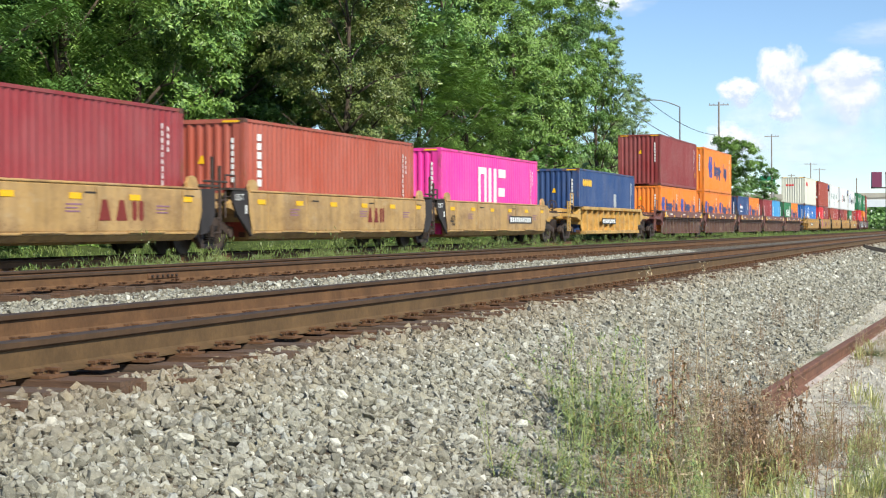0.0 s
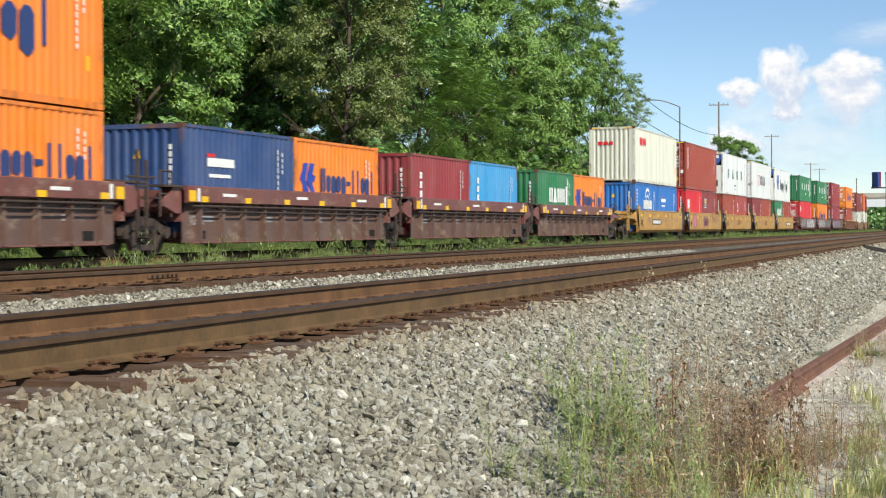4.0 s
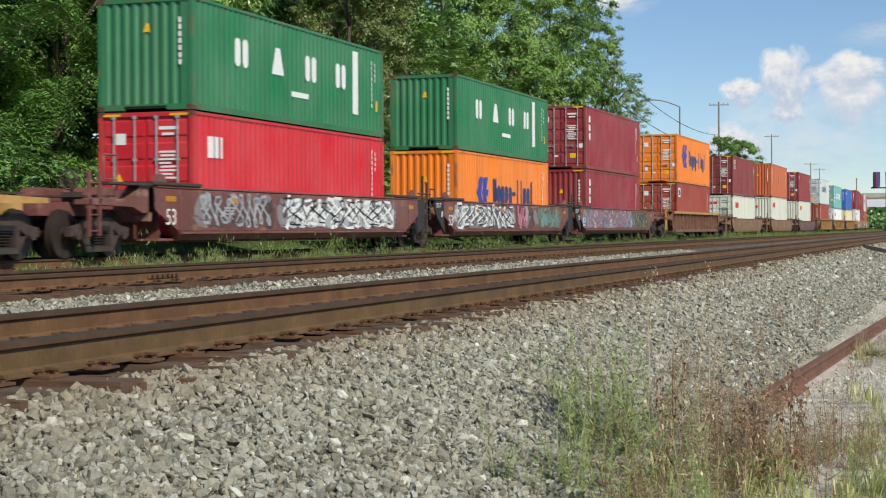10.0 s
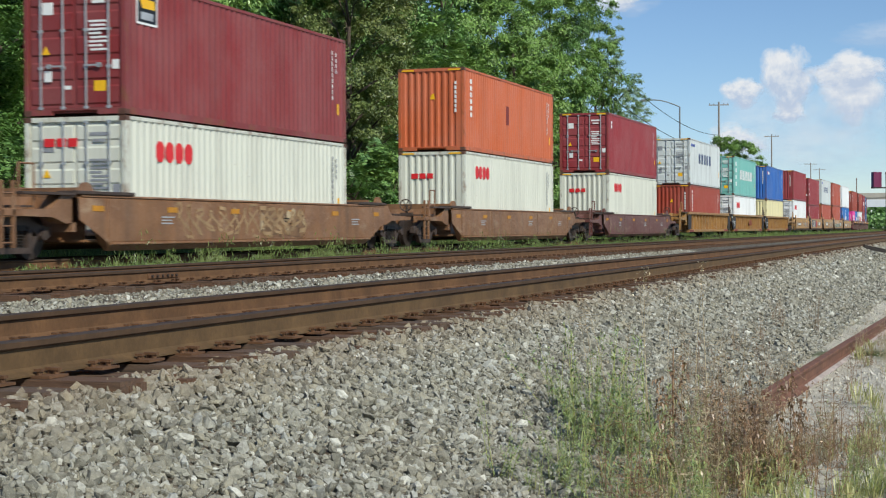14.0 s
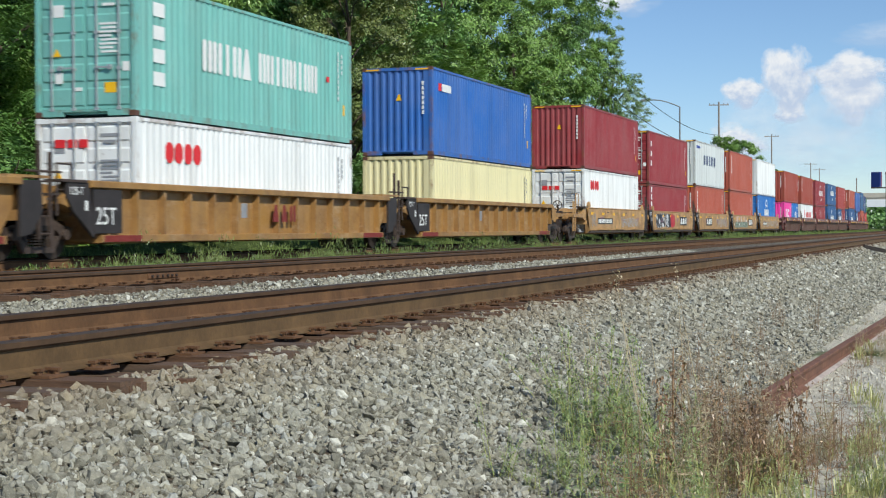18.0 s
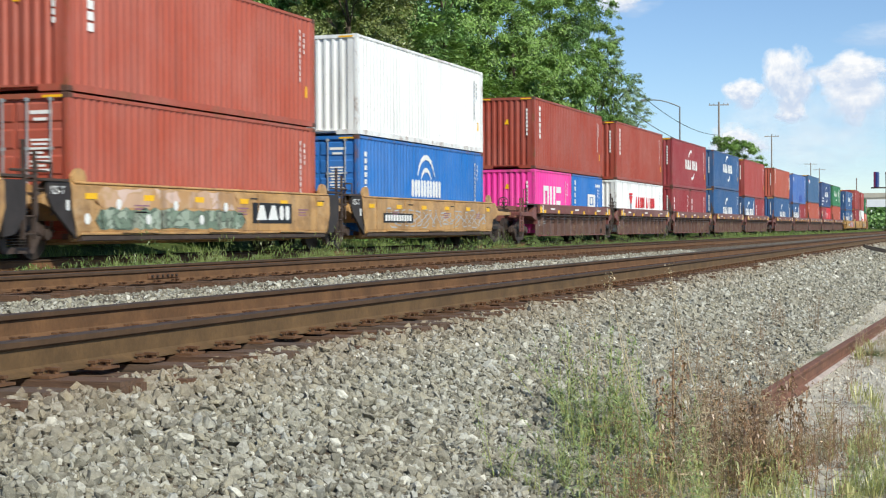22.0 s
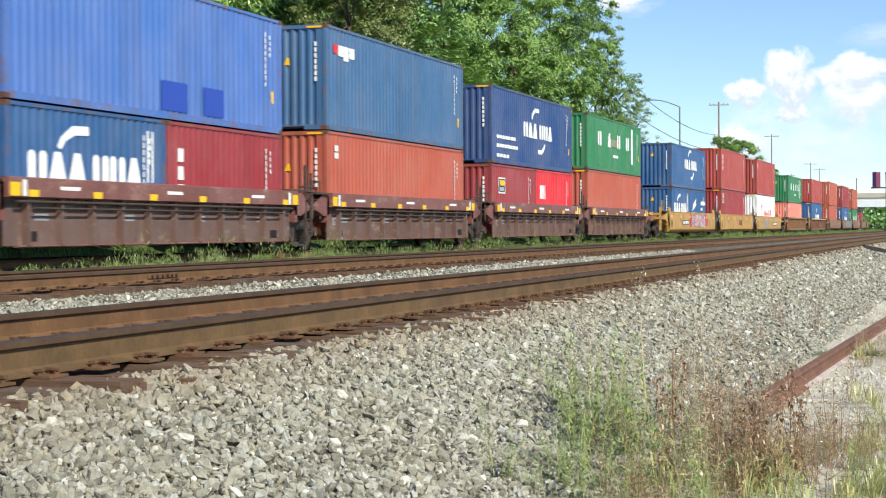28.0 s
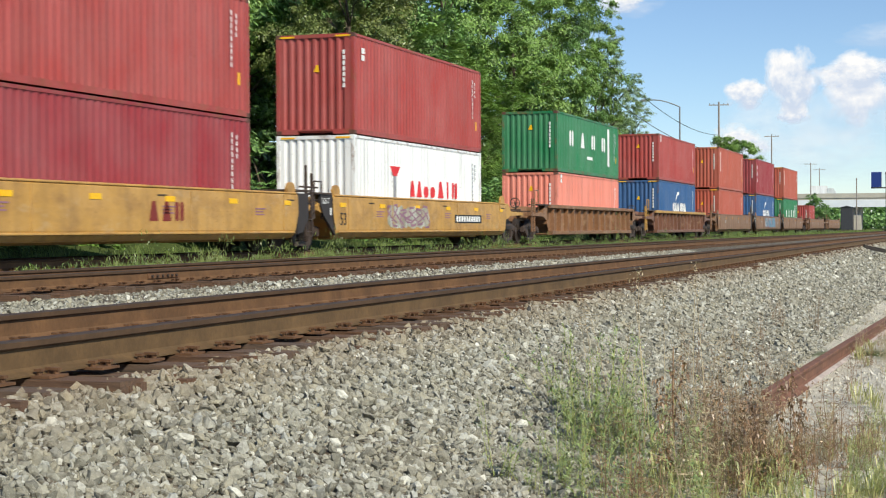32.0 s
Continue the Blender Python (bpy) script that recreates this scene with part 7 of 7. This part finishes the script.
def build_plants():
    g = random.Random(11)
    made = {}
    for kind, n in (("green", 5), ("dry", 5), ("tall", 4), ("dock", 3), ("grass", 5)):
        for i in range(n):
            st, le, he = plant(kind, 50 + i)
            dead = STRAW if i % 2 else DRY_DARK
            smat, lmat = {"green": (WEED_STEM, WEED), "dry": (dead, dead), "tall": (STRAW, STRAW), "dock": (DRY_DARK, DRY_DARK), "grass": (TUFT, TUFT)}[kind]
            made[kind, i] = (st.data("stem", smat) if st.v else None, le.data("foliage", lmat), he.data("seed_head", SEED) if he.v else None)
    words = {"green": "bushy green roadside weed growing in the ballast", "dry": "withered brown weed with bare twigs in the gravel", "tall": "tall thin weed stalk with a pale seed head", "dock": "upright dead weed with dark brown curled leaves", "grass": "tuft of yellowish green grass in the gravel"}

    def put(kind, x, y, k=1.0):
        z = lerp(x, BED) if x < -1.9 else hill(x, y)
        t = thing("grass_tuft" if kind == "grass" else "weed", words[kind], "grass" if kind == "grass" else "weed", "weeds beside the shoulder")
        m = pose(x, y, z, 0, 0, g.uniform(0, 360)) @ Matrix.Scale(k, 4)
        st, le, he = made[kind, g.randrange({"tall": 4, "dock": 3}.get(kind, 5))]
        t.matrix_basis = m
        for name, d in (("stem", st), ("foliage", le), ("seed_head", he)):
            if d:
                tagged(part(name, d, t), kind="stuff")
        if kind in ("tall", "green"):
            SWAYING.append((t, (x, y, z), k, g.uniform(0, 360), 1.0 if kind == "tall" else 0.25))
    for i in range(36):
        y = g.uniform(6.2, 10.9)
        put("green", -0.215 * y - 0.05 + g.gauss(0, 0.3), y, g.uniform(0.45, 1.05))
    for i in range(14):
        y = g.uniform(6.2, 7.4)
        put("green", -0.15 * y + g.gauss(0, 0.35), y, g.uniform(0.4, 0.7))
    for i in range(22):
        y = g.uniform(6.6, 11.0)
        put("dry", -0.155 * y - 0.05 + g.gauss(0, 0.26), y, g.uniform(0.45, 0.95))
    for i in range(26):
        y = g.uniform(6.3, 9.6)
        put("grass", -0.13 * y + g.uniform(-0.5, 0.6), y, g.uniform(0.6, 1.1))
    for i in range(46):
        y = g.uniform(8.0, 22)
        put("grass", -0.055 * y + g.uniform(-0.25, 0.4), y, g.uniform(0.35, 0.9))
    for i in range(26):
        y = g.uniform(7, 22)
        put("dry", -0.066 * y + g.uniform(-0.3, 0.4), y, g.uniform(0.3, 0.7))
    for kind, n, cx, cy, spread, lo, hi in (("dry", 10, -1.28, 10.3, 0.17, 0.55, 0.85), ("dry", 22, -1.33, 9.5, 0.24, 0.45, 0.75), ("dry", 8, -1.0, 10.4, 0.15, 0.3, 0.6), ("grass", 16, -1.35, 9.3, 0.32, 0.8, 1.25), ("green", 6, -1.45, 8.9, 0.3, 0.5, 0.8), ("grass", 18, -0.72, 11.1, 0.24, 0.45, 0.8), ("green", 9, -0.64, 10.1, 0.1, 0.22, 0.36), ("grass", 9, -0.5, 9.3, 0.14, 0.5, 0.8), ("green", 8, -0.55, 9.2, 0.1, 0.25, 0.4), ("green", 6, -0.78, 12.2, 0.14, 0.3, 0.45), ("green", 5, -2.2, 10.4, 0.25, 1.0, 1.3), ("dry", 8, -2.0, 11.4, 0.4, 0.9, 1.2)):
        for i in range(n):
            put(kind, cx + g.gauss(0, spread), cy + g.gauss(0, spread), g.uniform(lo, hi))
    for x, y, k in ((-1.05, 9.3, 0.95), (-1.0, 9.45, 0.8), (-1.12, 9.1, 0.85), (-1.08, 8.9, 0.7), (-1.70, 9.4, 1.0), (-1.74, 9.2, 0.8), (-1.36, 9.3, 0.85), (-1.3, 9.6, 0.7), (-1.5, 9.8, 0.75), (-0.75, 9.8, 0.5), (-0.62, 10.4, 0.45)):
        put("dock", x, y, k)
    for x, y in ((-1.93, 10.5), (-1.78, 10.7), (-2.05, 10.2), (-1.65, 10.4), (-1.85, 9.6)):
        put("tall", x, y, g.uniform(0.92, 1.06))
    for i in range(10):
        y = g.uniform(13, 24)
        put("dry", -1.75 - g.uniform(0, 0.9), y, g.uniform(0.4, 0.8))


def build_grass_strips():
    """Blades in tufts beside the far track, and low weeds under the train."""
    for label, count, xs, ss, tall in (("ragged green grass between the middle and the far track", 1300, (-16.4, -14.3), (24, 125), 0.36), ("ragged green grass further along the far track", 2200, (-16.3, -13.8), (110, 300), 0.6),
                                       ("ragged green grass behind the far track", 900, (-23.5, -21.0), (28, 200), 0.5),
                                       ("rough pale green grass on the bank", 3200, (-44.0, -24.0), (115, 225), 0.8)):
        x = rng.uniform(xs[0], xs[1], count)
        s = ss[0] + (ss[1] - ss[0]) * rng.random(count) ** 1.3
        # taller in patches
        h = tall * np.exp(rng.normal(-0.5, 0.42, count)) * np.clip(0.75 + 0.6 * np.sin(s * 1.9) * np.sin(s * 0.63 + x), 0.15, 1.3)
        m = 56
        px = np.repeat(x, m) + rng.normal(0, 0.2, count * m)
        py = np.repeat(s, m) + rng.normal(0, 0.22, count * m)
        h = np.minimum(h, tall * 1.35)
        hh = np.repeat(h, m) * rng.uniform(0.3, 1.0, count * m)
        a = rng.uniform(0, 2 * math.pi, count * m)
        lean = hh * rng.uniform(0.02, 0.5, count * m)
        wd = rng.uniform(0.002, 0.006, count * m)
        z0 = np.repeat(np.array([hill(float(a), float(b)) - 0.03 if a < -24 else -0.44 for a, b in zip(x, s)]), m)
        dx, dy = np.cos(a), np.sin(a)
        v = np.stack([np.stack([px - dy * wd, py + dx * wd, z0], 1), np.stack([px + dy * wd, py - dx * wd, z0], 1),
                      np.stack([px + dx * lean * 0.4 + dy * wd * 0.7, py + dy * lean * 0.4 - dx * wd * 0.7, z0 + hh * 0.6], 1), np.stack([px + dx * lean, py + dy * lean, z0 + hh], 1)], 1).reshape(-1, 3)
        for i in np.nonzero(v[:, 1] > BEND_AT)[0]:
            p, _ = on_line(float(v[i, 1]), float(v[i, 0]), float(v[i, 2]))
            v[i] = p
        thing("grass_strip", label, "grass", kind="stuff", data=soup("grass_strip", v, np.arange(count * m * 4).reshape(-1, 4), GRASS))


def build_low_weeds():
    """Leafy weeds in ragged columns beside and behind the far track."""
    g = np.random.default_rng(41)
    for label, count, xs, ss, tall in (("ragged leafy weeds beside the far track", 1200, (-16.3, -14.6), (24, 140), 0.68), ("low leafy growth in the shade behind the far track", 1700, (-24.5, -20.6), (28, 150), 0.6)):
        x, s = g.uniform(xs[0], xs[1], count), ss[0] + (ss[1] - ss[0]) * g.random(count) ** 1.4
        h = tall * np.exp(g.normal(-0.55, 0.4, count)) * np.clip(0.8 + 0.5 * np.sin(s * 1.3) * np.sin(s * 0.41 + 1), 0.25, 1.3)
        m = 64
        q = g.random(count * m)
        hh = np.repeat(h, m)
        spread = (0.06 + 0.22 * hh) * (1.1 - 0.7 * q)
        p = np.stack([np.repeat(x, m) + g.normal(0, 1, count * m) * spread, np.repeat(s, m) + g.normal(0, 1, count * m) * spread, -0.44 + hh * q], 1)
        t = unit(g.normal(size=p.shape) * 0.42 + np.array([0, 0, 1.0]))
        nrm = unit(np.cross(t, g.normal(size=p.shape)))
        v = leaf_quads(p, t, nrm, g.uniform(0.03, 0.08, (count * m, 1)), 0.13)
        thing("low_weeds", label, "weeds", kind="stuff", data=soup("low_weeds", v, np.arange(len(v)).reshape(-1, 4), GRASS))


def build_old_rail():
    stake = thing("dead_stalk", "dark dead upright stalk standing in the weeds", "stalk")
    stake.matrix_basis = pose(-1.74, 9.55, -0.97, 2, -1, 0)
    part("stem", Shape().tube((0, 0, -0.05), (0.01, 0, 0.45), 0.009, 6, 0.007).tube((0.01, 0, 0.45), (0.02, 0.01, 0.80), 0.008, 6, 0.003).data("stem", DRY_DARK), stake)
    rail = thing("old_rail", "discarded rusty rail lying in the weeds beside the shoulder", "rail")
    ring = [(x, z) for x, z in RAIL_HALF[1:]] + [(-x, z) for x, z in RAIL_HALF[:0:-1]]
    sh = Shape().prism([(x, z + 0.186) for x, z in ring], "y", 0, 26)
    rail.matrix_basis = pose(-1.62, 12.9, -0.955, 0, 8, -2.0)
    part("bar", sh.data("bar", RAIL_OLD), rail)
    # paler strip along the flange, from 2.2 m to the far end
    part("flange_edge", Shape().prism([(0.0775, 0.0), (0.0775, 0.013), (0.032, 0.029), (0.032, 0.025), (0.076, 0.009), (0.0755, 0.0)], "y", 2.2, 26).data("flange_edge", RAIL_PALE), rail, label="pale edge of the flange")


# ---- motion ----
KNOTS = ((0, 21.892), (5, 21.95), (10, 21.907), (15, 21.909), (20, 22.112), (25, 22.113), (30, 21.975), (33, 22.364))


def travelled(t):
    """Metres that the train has rolled by t seconds."""
    d = 0.0
    for (t0, v0), (t1, v1) in zip(KNOTS, KNOTS[1:]):
        if t <= t0:
            break
        e = min(t, t1)
        v = v0 + (v1 - v0) * (e - t0) / (t1 - t0)
        d += (v0 + v) / 2 * (e - t0)
    return d


# the lean of the tall stalks in degrees
WIND = ((0, 0.5), (3, 1), (6, 0.8), (9, 2.2), (12, 1.5), (14, 0), (16.5, -1), (17.3, -4), (18, -8), (19, -6), (20, -12), (20.6, -17), (21, -20), (21.5, -14), (22, -10), (23, -6), (24, -6), (25, -4), (28, -1.2), (29, 0), (30, 0), (31, 0.8), (32, -2))


def motions():
    times = [2.0 * i for i in range(17)]
    for ob, mid, z in TRAIN:
        rows = []
        for t in times:
            p, turn = on_line(mid - travelled(t), TRACK_TRAIN, z)
            rows.append((t, pose(p.x, p.y, p.z, 0, 0, turn)))
        walk(ob, rows)
    for c, x, y, z in CLOUDS:
        walk(c, [(0.0, pose(x, y, z)), (32.0, pose(x + 12, y, z - 3))])
    for sign in TURNING:
        walk(sign, [(2.0 * i, pose(-14.1, 250, 6.72, 0, 0, -90 + (2.0 * i - 2.6) / 6.55 * 180)) for i in range(17)])
    for truck in TRUCKS:
        walk(truck, [(0.0, pose(-38.2 - 32 * 5.0, 431, 8.5)), (32.0, pose(-38.2, 431, 8.5))])
    # the wind leans the weeds
    for t, (x, y, z), k, turn, much in SWAYING:
        rows = []
        for i, a in WIND:
            m = Matrix.Translation((x, y, z)) @ Matrix.Rotation(radians(a * much), 4, Vector((AIM.x, AIM.y, 0))) @ pose(0, 0, 0, 0, 0, turn)
            rows.append((i, m))
        walk(t, rows)
    # every wheel turns as the train rolls
    for k, group in enumerate(SPINNERS):
        rows = []
        for i in range(32 * FPS + 1):
            t = i / FPS
            rows.append((t, Matrix.Translation((0, (-0.89, 0.89)[k], WHEEL_R)) @ Matrix.Rotation(travelled(t) / WHEEL_R, 4, "X")))
        first = group[0]
        walk(first, rows)
        for ob in group[1:]:
            ob.rotation_mode = "QUATERNION"
            ob.animation_data_create()
            ob.animation_data.action = first.animation_data.action
            ob.animation_data.action_slot = first.animation_data.action_slot


build_grounds()
build_track("near railway track with rusty rails on weathered ties", TRACK_NEAR, 4.0, 110.0)
build_track("middle railway track with rusty rails on weathered ties", TRACK_MID, 16.0, 110.0)
build_track("far railway track that carries the train", TRACK_TRAIN, 24.0, 60.0)
build_stones()
build_train()
build_trees()
build_distance()
build_clouds()
build_woods()
build_old_rail()
build_grass_strips()
build_low_weeds()
build_plants()
motions()
